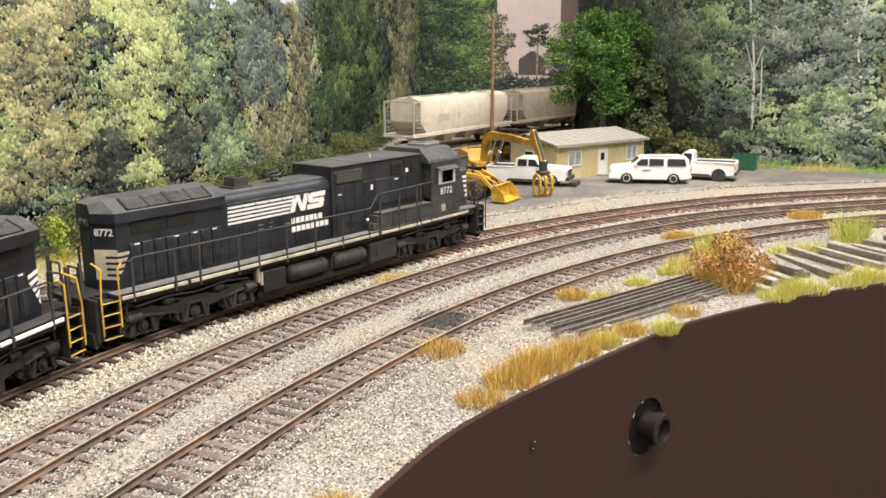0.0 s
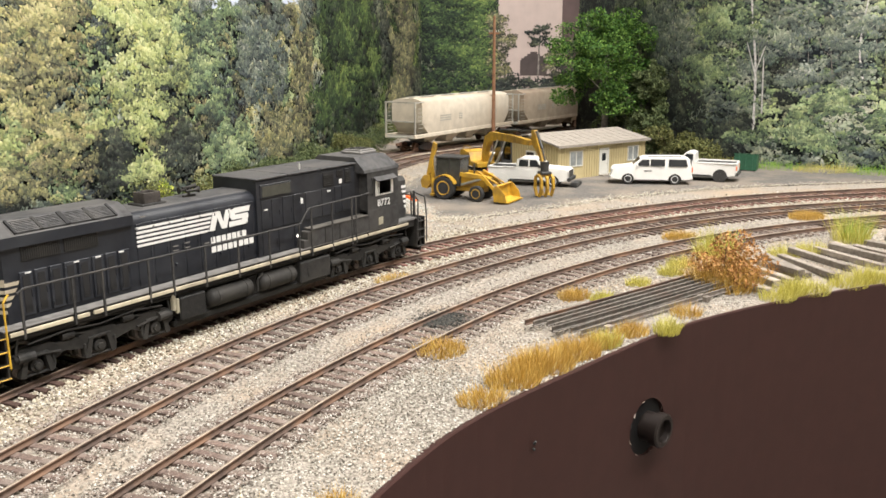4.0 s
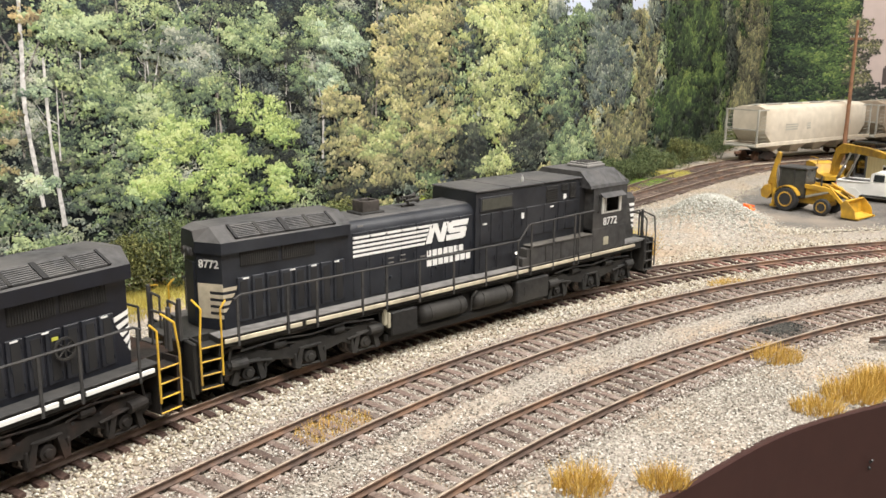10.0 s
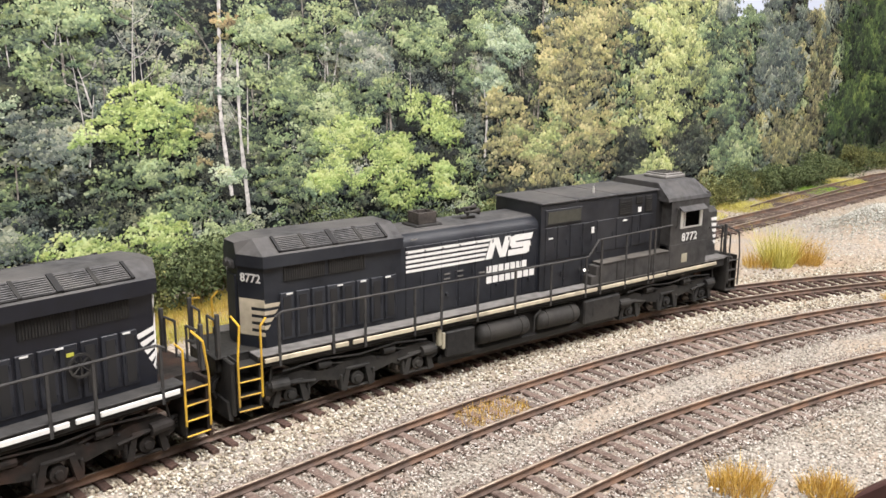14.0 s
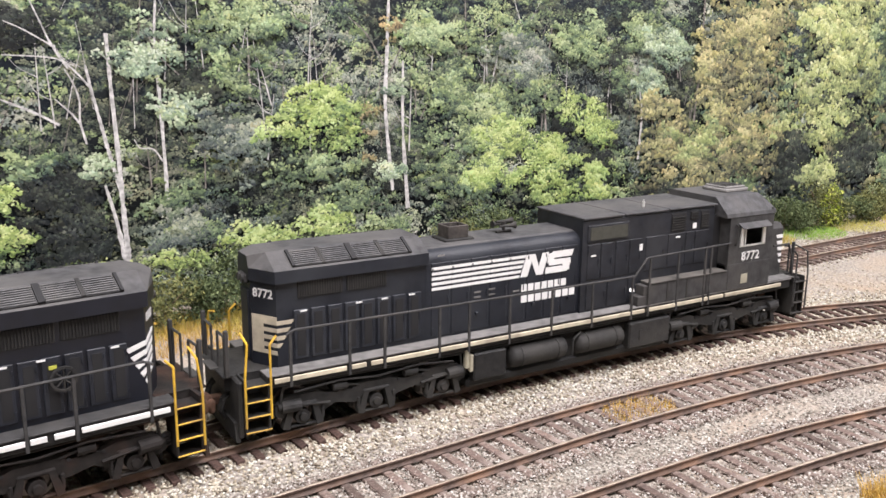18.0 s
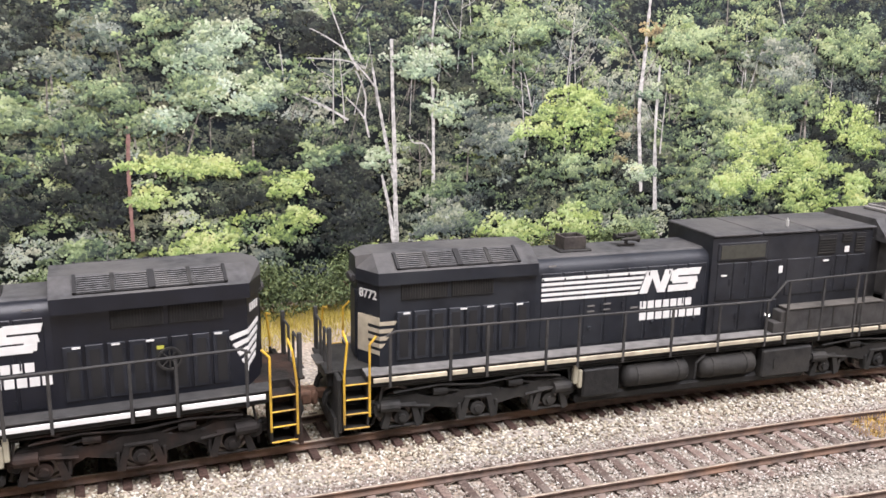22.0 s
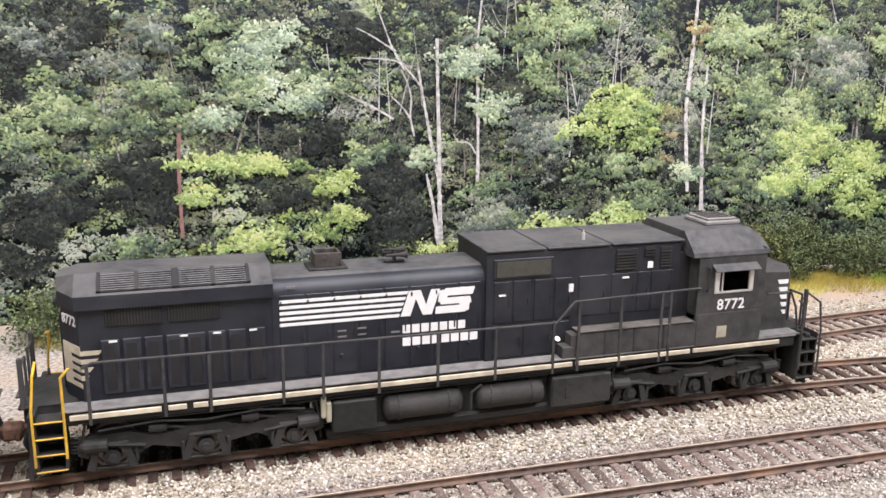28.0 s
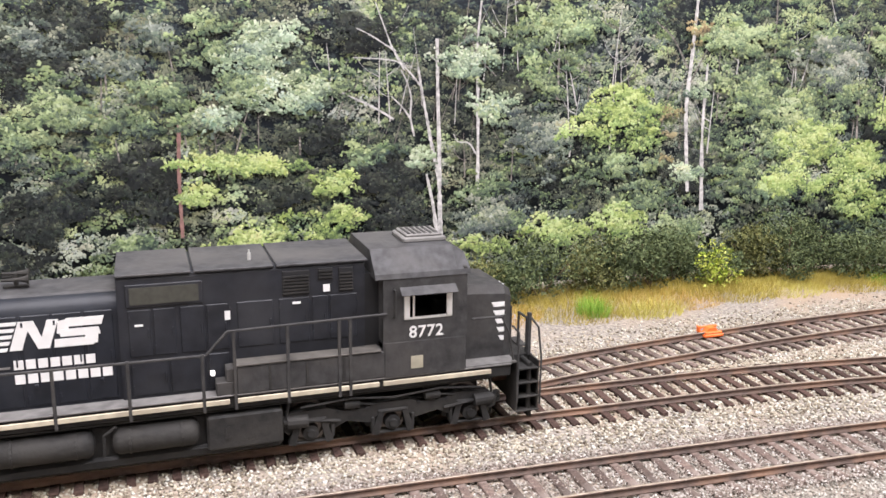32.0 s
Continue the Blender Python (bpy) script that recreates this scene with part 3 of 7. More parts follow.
def screens(parent, spans, y0, z0, y1, z1, material):
    """Slatted radiator screens lying on the sloped roof edges."""
    for side in (-1, 1):
        for a, b in spans:
            dy, dz = y1 - y0, z1 - z0
            L = math.hypot(dy, dz)
            ny, nz = dz / L, -dy / L
            if nz < 0:
                ny, nz = -ny, -nz

            def q(u, h, side=side):
                return (side * (y0 + dy * u + ny * h), z0 + dz * u + nz * h)
            fr = [prism([q(.03, -.0002), q(.97, -.0002), q(.97, .0002), q(.03, .0002)], a, b)]
            s = part("radiator_screen", fr, M["dark"], parent)
            for e in (a, b):
                part("screen_rim", [prism([q(.02, 0), q(.98, 0), q(.98, .0007), q(.02, .0007)], e - .0004, e + .0004)], M["dark"], s)
            for k in range(8):
                u = .07 + k * .112
                part("screen_slat", [prism([q(u, .0001), q(u + .062, .0001), q(u + .062, .00045), q(u, .00045)], a + .0005, b - .0005)], material, s)
            m_ = (a + b) / 2
            part("screen_rib", [prism([q(.03, .0002), q(.97, .0002), q(.97, .0006), q(.03, .0006)], m_ - .0005, m_ + .0005)], M["under"], s)


def make_loco(label, paint, under, ladder, stripe, newer):
    e = thing("diesel_locomotive", label, "locomotive", "coupled locomotives")
    deck = part("frame", [box(-.1085, .1095, -.0170, .0170, .0166, .0202, .0004), box(-.118, .118, -.0095, .0095, .0150, .0203, .0005)], M["tank"], e)
    for s in (-1, 1):
        part("walkway", [box(-.1085, .1095, s * .0112, s * .0175, .0202, .0206, .0001)], M["walkway"] if not newer else M["dusty"], e, "dust-grey side walkway")
        for a, b in ((-.1066, -.0850), (-.0834, -.0788), (-.0772, -.0735), (-.0728, -.0545), (-.0540, -.0440), (-.0432, .0300), (.0312, .0700), (.0712, .1030)):
            part("sill_stripe", [box(a, b, s * .0171, s * .0178, .0182, .0195, .0001)], stripe, e)
        part("sill_pipe", tube([(-.104, s * .0158, .0163), (-.05, s * .0158, .0158), (.03, s * .0158, .0160), (.104, s * .0158, .0163)], .0004), under, e)
    # ends
    for end, xi, xo in ((-1, -.1078, -.1150), (1, .1112, .1184)):
        part("pilot", [box(end * .1150, end * .1164, -.0165, .0165, .0035, .0200, .0004), box(end * .105, end * .1190, -.0108, .0108, .0196, .0204, .0002)], under, e)
        part("plow", [prism([(-.0155, .0022), (.0155, .0022), (.0140, .0075), (-.0140, .0075)], end * .1160, end * .1172)], under, e)
        end_steps(e, end, xi, xo, ladder if end < 0 else under, ladder if end < 0 else (M["dusty"] if not newer else M["yellow"]), under)
        coupler(e, end, end * .1165)
        end_rails(e, end, end * .1176, M["dusty"])
    # rear hood with the radiator
    rear = [(-.0558, -.0118), (-.0558, .0118), (-.1034, .0118), (-.1080, .0040), (-.1080, -.0040), (-.1034, -.0118)]
    hood = part("radiator_hood", [prism(rear, .0204, .0462, "z")], paint, e)
    ridge = .0058 if not newer else .0062
    top = .0530 if not newer else .0536
    wing = .0131 if not newer else .0138
    z_eave = .0452 if not newer else .0457
    rise = .0036 if not newer else .0040

    def wing_section(k):
        return [(-wing * k, z_eave), (-wing * k, z_eave + rise), (-ridge * k, top), (ridge * k, top), (wing * k, z_eave + rise), (wing * k, z_eave)]
    sec = [(-.1086, [(math.copysign(min(abs(y), .0046 if abs(y) > ridge else .0036), y), z - (.0010 if z > z_eave + rise else 0)) for y, z in wing_section(1)]), (-.1040, wing_section(1)), (-.0556, wing_section(1))]
    rr = part("radiator_roof", [loft(sec)], M["roof"], e, "grey radiator roof with black eaves")
    rr.data.materials.append(paint)
    # upward faces take the lighter roof grey, the rest the body paint
    for f_ in rr.data.polygons:
        f_.material_index = 1 if abs(f_.normal.z) < .25 or f_.normal.z < 0 else 0
    screens(e, ((-.0982, -.0802), (-.0794, -.0616)), wing - .0006, z_eave + rise + .0005, ridge + .0004, top - .0002, M["screen"])
    hood_doors(hood, [(-.0985 + k * .0052, -.0985 + k * .0052 + .0044) for k in range(8)], .0222, .0368, .0118, M["door_new"] if newer else M["door"])
    for s in (-1, 1):
        for k in range(8):
            x = -.0985 + k * .0052
            # flat black plate on the door, painted in place of a shaded slot
            part("door_slot", [on_side(rect(x + .0009, x + .0033, .0232, .0356), .01232, s, .0001)], M["dark"], hood)
        for a, b in ((-.0972, -.0833), (-.0822, -.0692)):
            lv = part("louvre", [box(a, b, s * .0114, s * .0121, .0402, .0452, .0002)], M["dark"], hood)
            for i in range(int((b - a) / .00075)):
                part("louvre_slat", [box(a + .0002 + i * .00075, a + .00055 + i * .00075, s * .0119, s * .01235, .0404, .0450)], M["under"], lv)
        for x in (-.0966, -.0795, -.0712, -.0620):
            part("notice_label", [on_side(rect(x, x + .0020, .0361, .0366), .0123, s, .00014)], M["white"], hood)
    part("end_light", [cyl((-.1076, y, .0452), (-.1098, y, .0452), .0011, .0012, 12) for y in (-.0013, .0013)] + [box(-.1078, -.1092, -.0030, .0030, .0438, .0466, .0005)], M["dusty"], hood)
    part("end_door", [box(-.1086, -.1078, -.0030, .0030, .0215, .0420, .0002)], paint, hood)
    # stripes round the rear corner
    for s in (-1, 1):
        for k in range(5):
            if newer:
                c, z1 = -.1034, .0365 - k * .0023
                z0, left_end = z1 - .0013, c + .0052 - k * .0011
                part("end_stripe", [on_side([(c, z0), (left_end - .0008, z0 - .0015), (left_end, z1 - .0016), (c, z1)], .0118, s)], M["white"], hood)
                part("end_stripe", [on_corner([(0, z0), (.0076 - .0006 * k, z0 + .0013), (.0076 - .0006 * k, z1 + .0013), (0, z1)], s)], M["white"], hood)
            else:
                z1 = .0342 - k * .0022
                z0, right_end = z1 - .0012, -.0981 - k * .0012
                if k < 4:
                    part("end_stripe", [on_side([(-.1034, z0), (right_end - .0010, z0), (right_end, z1), (-.1034, z1)], .0118, s)], M["cream"], hood)
                q = [(-.1034, s * .01185), (-.1058, s * .00778), (-.1059, s * .00784), (-.1035, s * .01192)]
                part("end_stripe", [prism(q, z0, z1, "z")], M["cream"], hood)
        if not newer:
            q = [(-.1058, s * .00778), (-.1079, s * .00422), (-.1080, s * .00428), (-.1059, s * .00784)]
            part("end_panel", [prism(q, .0242, .0354, "z")], M["cream"], hood, "cream end panel behind the stripes")
            q = [(-.1034, s * .01185), (-.1058, s * .00778), (-.1059, s * .00784), (-.1035, s * .01192)]
            part("end_panel", [prism(q, .0342, .0354, "z")], M["cream"], hood)
        else:
            rim, faces = lathe([(.0026, s * .0131), (.0032, s * .0131), (.0032, s * .0137), (.0026, s * .0137), (.0026, s * .0131)], (-.0830, 0, .0312), "y", 24)
            bw = part("brake_wheel", [(rim, faces[:-2])], M["under"], hood)
            for a_ in range(4):
                c_, s__ = .0028 * math.cos(a_ * math.pi / 4), .0028 * math.sin(a_ * math.pi / 4)
                part("spoke", [cyl((-.0830 - c_, s * .0134, .0312 - s__), (-.0830 + c_, s * .0134, .0312 + s__), .00022, .00022, 6)], M["under"], bw)
            for i in range(4):
                part("number_bar", [on_corner(rect(.0018 + .0016 * i, .0028 + .0016 * i, .0408, .0430), s)], M["white"], hood)
            part("notice_tag", [on_side(rect(-.0818, -.0800, .0338, .0347), .0124, s, .0002)], M["tag"], hood, "yellow-green notice tag")
    # engine hood
    eng = part("engine_hood", [loft([(-.0560, arch(.0118, .0204, .0488, .0042)), (.0045, arch(.0118, .0204, .0488, .0042))])], paint, e, smooth=True)
    part("hood_top", [loft([(-.0556, [(-.0082, .0487), (-.0070, .0492), (.0070, .0492), (.0082, .0487)]), (.0043, [(-.0082, .0487), (-.0070, .0492), (.0070, .0492), (.0082, .0487)])])], M["roof"], eng)
    hood_doors(eng, [(-.0540 + k * .0072, -.0540 + k * .0072 + .0066) for k in range(8)], .0214, .0450, .0118, paint, .00022)
    logo(eng, .01205, -.0540, -.0190, .0010, .0437, .0364)
    for s in (-1, 1):
        for x, z in ((-.0385, .0335), (-.0330, .0338), (-.0385, .0318), (-.0330, .0320), (-.0235, .0318), (-.0520, .0470)):
            part("notice_label", [on_side(rect(x, x + .0024, z, z + .0005), .0121, s, .00014)], M["walkway"], eng)
        for x in (-.0380, -.0160, -.0010):
            part("lifting_lug", [box(x, x + .0009, s * .0118, s * .0127, .0262, .0272, .0001)], paint, eng)
    st = part("exhaust_outlet", [box(-.0448, -.0338, -.0045, .0045, .0488, .0499, .0003)], M["under"], e, "sooty square exhaust outlet")
    for s in (-1, 1):
        part("outlet_wall", [box(-.0428, -.0356, s * .0026, s * .0033, .0498, .0539, .0002)], M["sooty"], st)
    for x in (-.0430, -.0361):
        part("outlet_wall", [box(x, x + .0007, -.0033, .0033, .0498, .0539, .0002)], M["sooty"], st)
    part("outlet_mouth", [box(-.0424, -.0360, -.0027, .0027, .0498, .0516)], M["dark"], st)
    horn = part("horn", [box(-.0225, -.0165, -.0006, .0006, .0488, .0500, .0002), cyl((-.0195, 0, .0490), (-.0195, 0, .0530), .0006), box(-.0199, -.0191, -.0022, .0022, .0514, .0520, .0001)], M["under"], e)
    for y, z, d in ((-.0020, .0518, 1), (0, .0530, 1), (.0020, .0518, -1)):
        part("trumpet", [lathe([(.0004, -.0030 * d), (.0005, .0005 * d), (.0008, .0022 * d), (.0013, .0032 * d)], (-.0195, y, z), "x", 10)], M["under"], horn)
    # tall hood behind the cab
    tall_paint = paint if newer else M["black_dusty"]
    tall = part("equipment_hood", [loft([(.0042, arch(.0128, .0204, .0534, .0010, 2)), (.0672, arch(.0128, .0204, .0534, .0010, 2))])], tall_paint, e)
    for a, b in ((.0040, .0222), (.0228, .0430), (.0436, .0680)):
        part("roof_hatch", [box(a, b, -.0134, .0134, .0533, .0540, .0002)], M["roof"], tall)
    part("roof_fitting", [cyl((.0375, -.006, .0538), (.0375, -.006, .0560), .0005), cyl((.0375, -.006, .0558), (.0375, -.006, .0568), .0002)], M["silver"], tall)
    hood_doors(tall, [(.0065, .0120), (.0125, .0178), (.0190, .0250), (.0255, .0310)], .0320, .0445, .0128, tall_paint, .00025)
    hood_doors(tall, [(.0065, .0155), (.0160, .0250), (.0255, .0305)], .0214, .0310, .0128, tall_paint, .00025)
    hood_doors(tall, [(.0332, .0425), (.0440, .0520), (.0528, .0570), (.0576, .0650)], .0320, .0445, .0128, tall_paint, .00022)
    for s in (-1, 1):
        vf = part("intake_frame", [box(.0062, .0248, s * .0124, s * .0132, .0452, .0512, .0002)], tall_paint, tall)
        part("intake_screen", [on_side(rect(.0072, .0238, .0460, .0504), .0132, s, .0002)], M["olive"], vf)
        for a, b, z0, z1 in ((.0450, .0522, .0453, .0520), (.0545, .0585, .0490, .0522), (.0600, .0640, .0453, .0520)):
            g = part("grille", [box(a, b, s * .0124, s * .0131, z0, z1, .0002)], M["dark"], tall)
            for i in range(int((z1 - z0 - .0004) / .0009)):
                part("grille_bar", [box(a + .0002, b - .0002, s * .0130, s * .0134, z0 + .0004 + i * .0009, z0 + .0008 + i * .0009)], M["under"], g)
        for x, z, w, h in ((.0558, .0456, .0018, .0020), (.0475, .0428, .0022, .0006), (.0300, .0400, .0014, .0024), (.0080, .0402, .0020, .0005)):
            part("notice_label", [on_side(rect(x, x + w, z, z + h), .01305, s, .0002)], M["white"], tall)
        bx = part("battery_box", [box(.0318, .0718, s * .0116, s * .0176, .0205, .0284, .0004)], M["dusty"], e, "dust-brown equipment box on the walkway")
        part("box_lid", [box(.0316, .0706, s * .0114, s * .0179, .0284, .0288, .0001)], M["lid"], bx)
        for x in (.0402, .0500, .0600):
            part("lid_strap", [box(x, x + .0006, s * .0176, s * .0178, .0212, .0280)], M["under"], bx)
        for k in range(2):
            part("box_step", [box(.0268 + .0026 * k, .0318, s * .0116, s * .0172, .0206 + .0036 * k, .0242 + .0036 * k, .0002)], M["dusty"], bx)
    # cab
    cab = part("cab", [box(.0712, .0722, -.0170, .0170, .0306, .0500, .0002), box(.0943, .0953, -.0172, .0172, .0200, .0420, .0002), box(.0943, .0953, -.0172, .0172, .0462, .0510, .0002),
                       box(.0943, .0953, -.0030, .0030, .0420, .0462), box(.0943, .0953, -.0172, -.0150, .0420, .0462), box(.0943, .0953, .0150, .0172, .0420, .0462)], M["dusty"] if not newer else paint, e, "dust-brown black driving cab", False)
    for s in (-1, 1):
        ring = [(.0712, .0200), (.0953, .0200), (.0953, .0495), (.0712, .0495), (.0770, .0372), (.0908, .0372), (.0908, .0446), (.0770, .0446)]
        fv_ = [(x, s * y, z) for y in (.0164, .0174) for x, z in ring]
        ff_ = []
        for k in range(4):
            n_ = (k + 1) % 4
            ff_ += [(k, n_, 4 + n_, 4 + k), (8 + n_, 8 + k, 12 + k, 12 + n_), (n_, k, 8 + k, 8 + n_), (4 + k, 4 + n_, 12 + n_, 12 + k)]
        side = part("cab_side", [(fv_, ff_)], M["dusty"] if not newer else paint, cab)
        part("lower_panel", [box(.0716, .0949, s * .0174, s * .0176, .0204, .0306, .0001)], M["dusty"] if not newer else paint, cab)
        part("window_sash", [box(.0770, .0786, s * .0172, s * .0179, .0373, .0445, .0001), box(.0892, .0908, s * .0172, s * .0179, .0373, .0445, .0001), box(.0795, .0800, s * .0172, s * .0177, .0373, .0445), box(.0770, .0908, s * .0168, s * .0176, .0369, .0374)], M["silver"], side, "silver sliding window frame")
        part("sunshade", [moved(box(-.0080, .0080, -.0001, .0032, -.0001, .0002), Matrix.Translation((.0838, s * .0172, .0462)) @ (pose(0, 0, 0, -35, 0, 0) if s > 0 else pose(0, 0, 0, 0, 0, 180) @ pose(0, 0, 0, -35, 0, 0)))], M["roof"], side)
        part("cab_plate", [box(.0790, .0825, s * .0175, s * .0177, .0225, .0262)], M["plate"], side, "tan builder's plate")
        part("grab_iron", tube([(.0742, s * .0176, .0380), (.0742, s * .0184, .0385), (.0742, s * .0184, .0455), (.0742, s * .0176, .0460)], .0003), M["under"], side)
        if not newer:
            lettering("8772", .0048, pose(.0834, s * .01755, .0316, 90, 0, 0 if s < 0 else 180), M["white"], side, spread=1.06)
        else:
            for k in range(4):
                part("number_bar", [on_side(rect(.0790 + k * .0026, .0808 + k * .0026, .0318, .0352), .0174, s)], M["white"], side)
    rs = lambda k, dz=0: [(-.0176 * k, .0488 + dz), (-.0172 * k, .0502 + dz), (-.0112 * k, .0560 + dz), (.0112 * k, .0560 + dz), (.0172 * k, .0502 + dz), (.0176 * k, .0488 + dz)]
    part("cab_roof", [loft([(.0690, rs(1)), (.0925, rs(1)), (.0962, [(y, z - (.0022 if z > .053 else 0)) for y, z in rs(1)])])], M["roof"], cab, smooth=False)
    part("rear_screen", [box(.0672, .0712, -.0124, .0124, .0205, .0495)], M["dark"], cab)
    ac = part("air_conditioner", [box(.0800, .0928, -.0062, .0062, .0559, .0574, .0004), box(.0810, .0918, -.0054, .0054, .0574, .0582, .0003)], M["vent_grey"], cab, "grey rooftop air conditioner")
    for k in range(6):
        part("vent_slat", [box(.0818 + k * .0016, .0826 + k * .0016, -.0046, .0046, .0582, .0584)], M["dusty"], ac)
    for y in (-.0090, .0090):
        part("windscreen", [box(.0945, .0950, y - .0060, y + .0060, .0420, .0462)], M["glass"], cab)
    part("cab_floor", [box(.0712, .0950, -.0168, .0168, .0300, .0306)], M["dark"], cab)
    part("control_stand", [box(.0890, .0935, -.0100, -.0040, .0306, .0390, .0004), box(.0830, .0862, -.0110, -.0070, .0306, .0352, .0004)], M["dark"], cab)
    for s in (-1, 1):
        part("step_light", [cyl((.0262, s * .0140, .0262), (.0262, s * .0152, .0262), .0006, .0006, 10)], M["step_glow"], e, "small lit white step light")
    # nose
    nose = part("nose", [loft([(.0951, [(-.0116, .0204), (-.0116, .0410), (-.0098, .0434), (.0098, .0434), (.0116, .0410), (.0116, .0204)]), (.1092, [(-.0116, .0204), (-.0116, .0402), (-.0098, .0424), (.0098, .0424), (.0116, .0402), (.0116, .0204)]),
                              (.1122, [(-.0088, .0204), (-.0088, .0385), (-.0074, .0405), (.0074, .0405), (.0088, .0385), (.0088, .0204)])])], M["dusty"] if not newer else paint, e)
    for s in (-1, 1):
        for k in range(5):
            z1 = .0378 - k * .0026
            part("nose_stripe", [on_side([(.1058 + .0006 * k, z1 - .0014), (.1091, z1 - .0014), (.1091, z1), (.1050 + .0006 * k, z1)], .0116, s)], M["white"], nose)
        part("nose_step", [box(.0955, .1110, s * .0116, s * .0172, .0206, .0210)], M["walkway"], nose)
        part("nose_rail", tube([(.0970, s * .0172, .0352), (.1060, s * .0172, .0352), (.1084, s * .0172, .0300), (.1100, s * .0172, .0215)], .00035), M["dusty"], nose)
    part("headlight", [cyl((.1110, y, .0392), (.1128, y, .0392), .0011, .0012, 12) for y in (-.0013, .0013)], M["silver"], nose)
    # under the frame
    tank = part("fuel_tank", [box(-.0405, .0432, -.0138, .0138, .0048, .0152, .0010), box(-.0425, .0436, -.0150, .0150, .0030, .0062, .0008)], M["tank"], e)
    for s in (-1, 1):
        for a, b in ((-.0268, -.0032), (.0006, .0222)):
            r = part("air_reservoir", [lathe([(.0014, a), (.0031, a + .0007), (.0038, a + .0019), (.0038, b - .0019), (.0031, b - .0007), (.0014, b)], (0, s * .0142, .0106), "x", 18)], M["under"], tank, "dusty air reservoir cylinder", True)
            part("tank_strap", [lathe([(.0039, x - .0003), (.00405, x - .0003), (.00405, x + .0003), (.0039, x + .0003)], (0, s * .0142, .0106), "x", 18) for x in (a + .0045, b - .0045)], under, r)
        part("equipment_box", [box(-.0412, -.0288, s * .0120, s * .0172, .0058, .0150, .0005)], M["tank"], tank)
        bx = part("equipment_box", [box(.0240, .0436, s * .0120, s * .0172, .0052, .0148, .0005)], M["under"], tank)
        part("box_window", [box(.0285, .0296, s * .0170, s * .0174, .0082, .0118)], M["under"], bx)
        part("bell_bracket", [box(-.0442, -.0428, s * .0150, s * .0170, .0105, .0172, .0003), box(-.0428, -.0414, s * .0155, s * .0172, .0092, .0150, .0003)], M["plate"], tank)
        part("drain_pipe", tube([(.0020, s * .0165, .0152), (-.0010, s * .0165, .0130), (-.0012, s * .0165, .0075)], .0004), under, tank)
    for xc in (-.0745, .0745):
        truck(e, xc, under, xc < 0)
    for s in (-1, 1):
        handrail(e, s, [(-.1030, .0318), (-.1005, .0330), (.0245, .0322), (.0300, .0382), (.0720, .0391)],
                 [(x, .0328) for x in (-.1018, -.0840, -.0728, -.0542, -.0436, -.0283, -.0115, .0057, .0236)] + [(.0316, .0383), (.0453, .0386), (.0590, .0388), (.0620, .0388)], M["dusty"])
    return e


loco = make_loco("dusty black six-axle diesel locomotive with white side stripes", M["black"], M["under"], M["yellow"], M["cream"], False)
for sd in (-1, 1):
    turn = -59.5
    lettering("8772", .0036, Matrix.Translation((-.1059, sd * .00800, .0406)) @ pose(0, 0, 0, 0, 0, turn if sd < 0 else -180 - turn) @ pose(0, 0, 0, 90, 0, 0), M["white"], loco)
loco_rear = make_loco("glossy black diesel locomotive with a white sill stripe and rusty trucks", M["black_new"], M["rusty_under"], M["yellow"], M["white"], True)

# ---------------------------------------------------------------- yard: pavement, building, vehicles, cars
M["white_car"] = mat("white_car_paint", (0.72, 0.72, 0.70), 0.3, vary=0.04, scale=200)
M["tyre"] = mat("black_rubber", (0.025, 0.025, 0.026), 0.8, vary=0.2)
M["rim"] = mat("silver_wheel_rim", (0.62, 0.62, 0.62), 0.4, metal=0.3, vary=0.1)
M["plant"] = mat("construction_yellow", (0.47, 0.275, 0.022), 0.6, vary=0.25, scale=250, tint=(0.24, 0.14, 0.03), tint_scale=90)
M["plant_dark"] = mat("black_machine_parts", (0.03, 0.03, 0.03), 0.6, vary=0.3)
M["dusty_pane"] = mat("dusty_cab_pane", (0.045, 0.046, 0.044), 0.2, vary=0.3, scale=200)
M["siding"] = mat("tan_yellow_siding", (0.50, 0.42, 0.23), 0.7, vary=0.08, scale=150, tint=(0.42, 0.35, 0.19), tint_scale=25)
M["pane"] = mat("pale_curtained_pane", (0.26, 0.28, 0.28), 0.15, vary=0.3, scale=120)
M["roofing"] = mat("grey_tan_roofing", (0.25, 0.225, 0.195), 0.85, vary=0.15, scale=300, bump=0.2)
M["trim_white"] = mat("pale_window_trim", (0.62, 0.62, 0.58), 0.6, vary=0.05)
M["hopper"] = mat("dusty_cream_hopper", (0.55, 0.49, 0.40), 0.75, vary=0.12, scale=120, tint=(0.44, 0.37, 0.28), tint_scale=18)
M["hopper_brown"] = mat("rust_stained_tan_hopper", (0.40, 0.33, 0.25), 0.8, vary=0.15, scale=120, tint=(0.30, 0.22, 0.16), tint_scale=18)
M["hopper_grey"] = mat("weathered_grey_steel", (0.33, 0.32, 0.28), 0.75, vary=0.2, scale=150)
M["pole"] = mat("reddish_brown_pole", (0.22, 0.11, 0.06), 0.85, vary=0.3, scale=200)
M["green_bin"] = mat("dark_green_bin", (0.025, 0.10, 0.055), 0.5, vary=0.15)
M["orange"] = mat("bright_orange_paint", (0.80, 0.16, 0.03), 0.5, vary=0.12)
M["plank"] = mat("weathered_grey_timber", (0.27, 0.235, 0.20), 0.9, vary=0.35, scale=500, bump=0.5, obj=0.3, tint=(0.15, 0.125, 0.105), tint_scale=70)
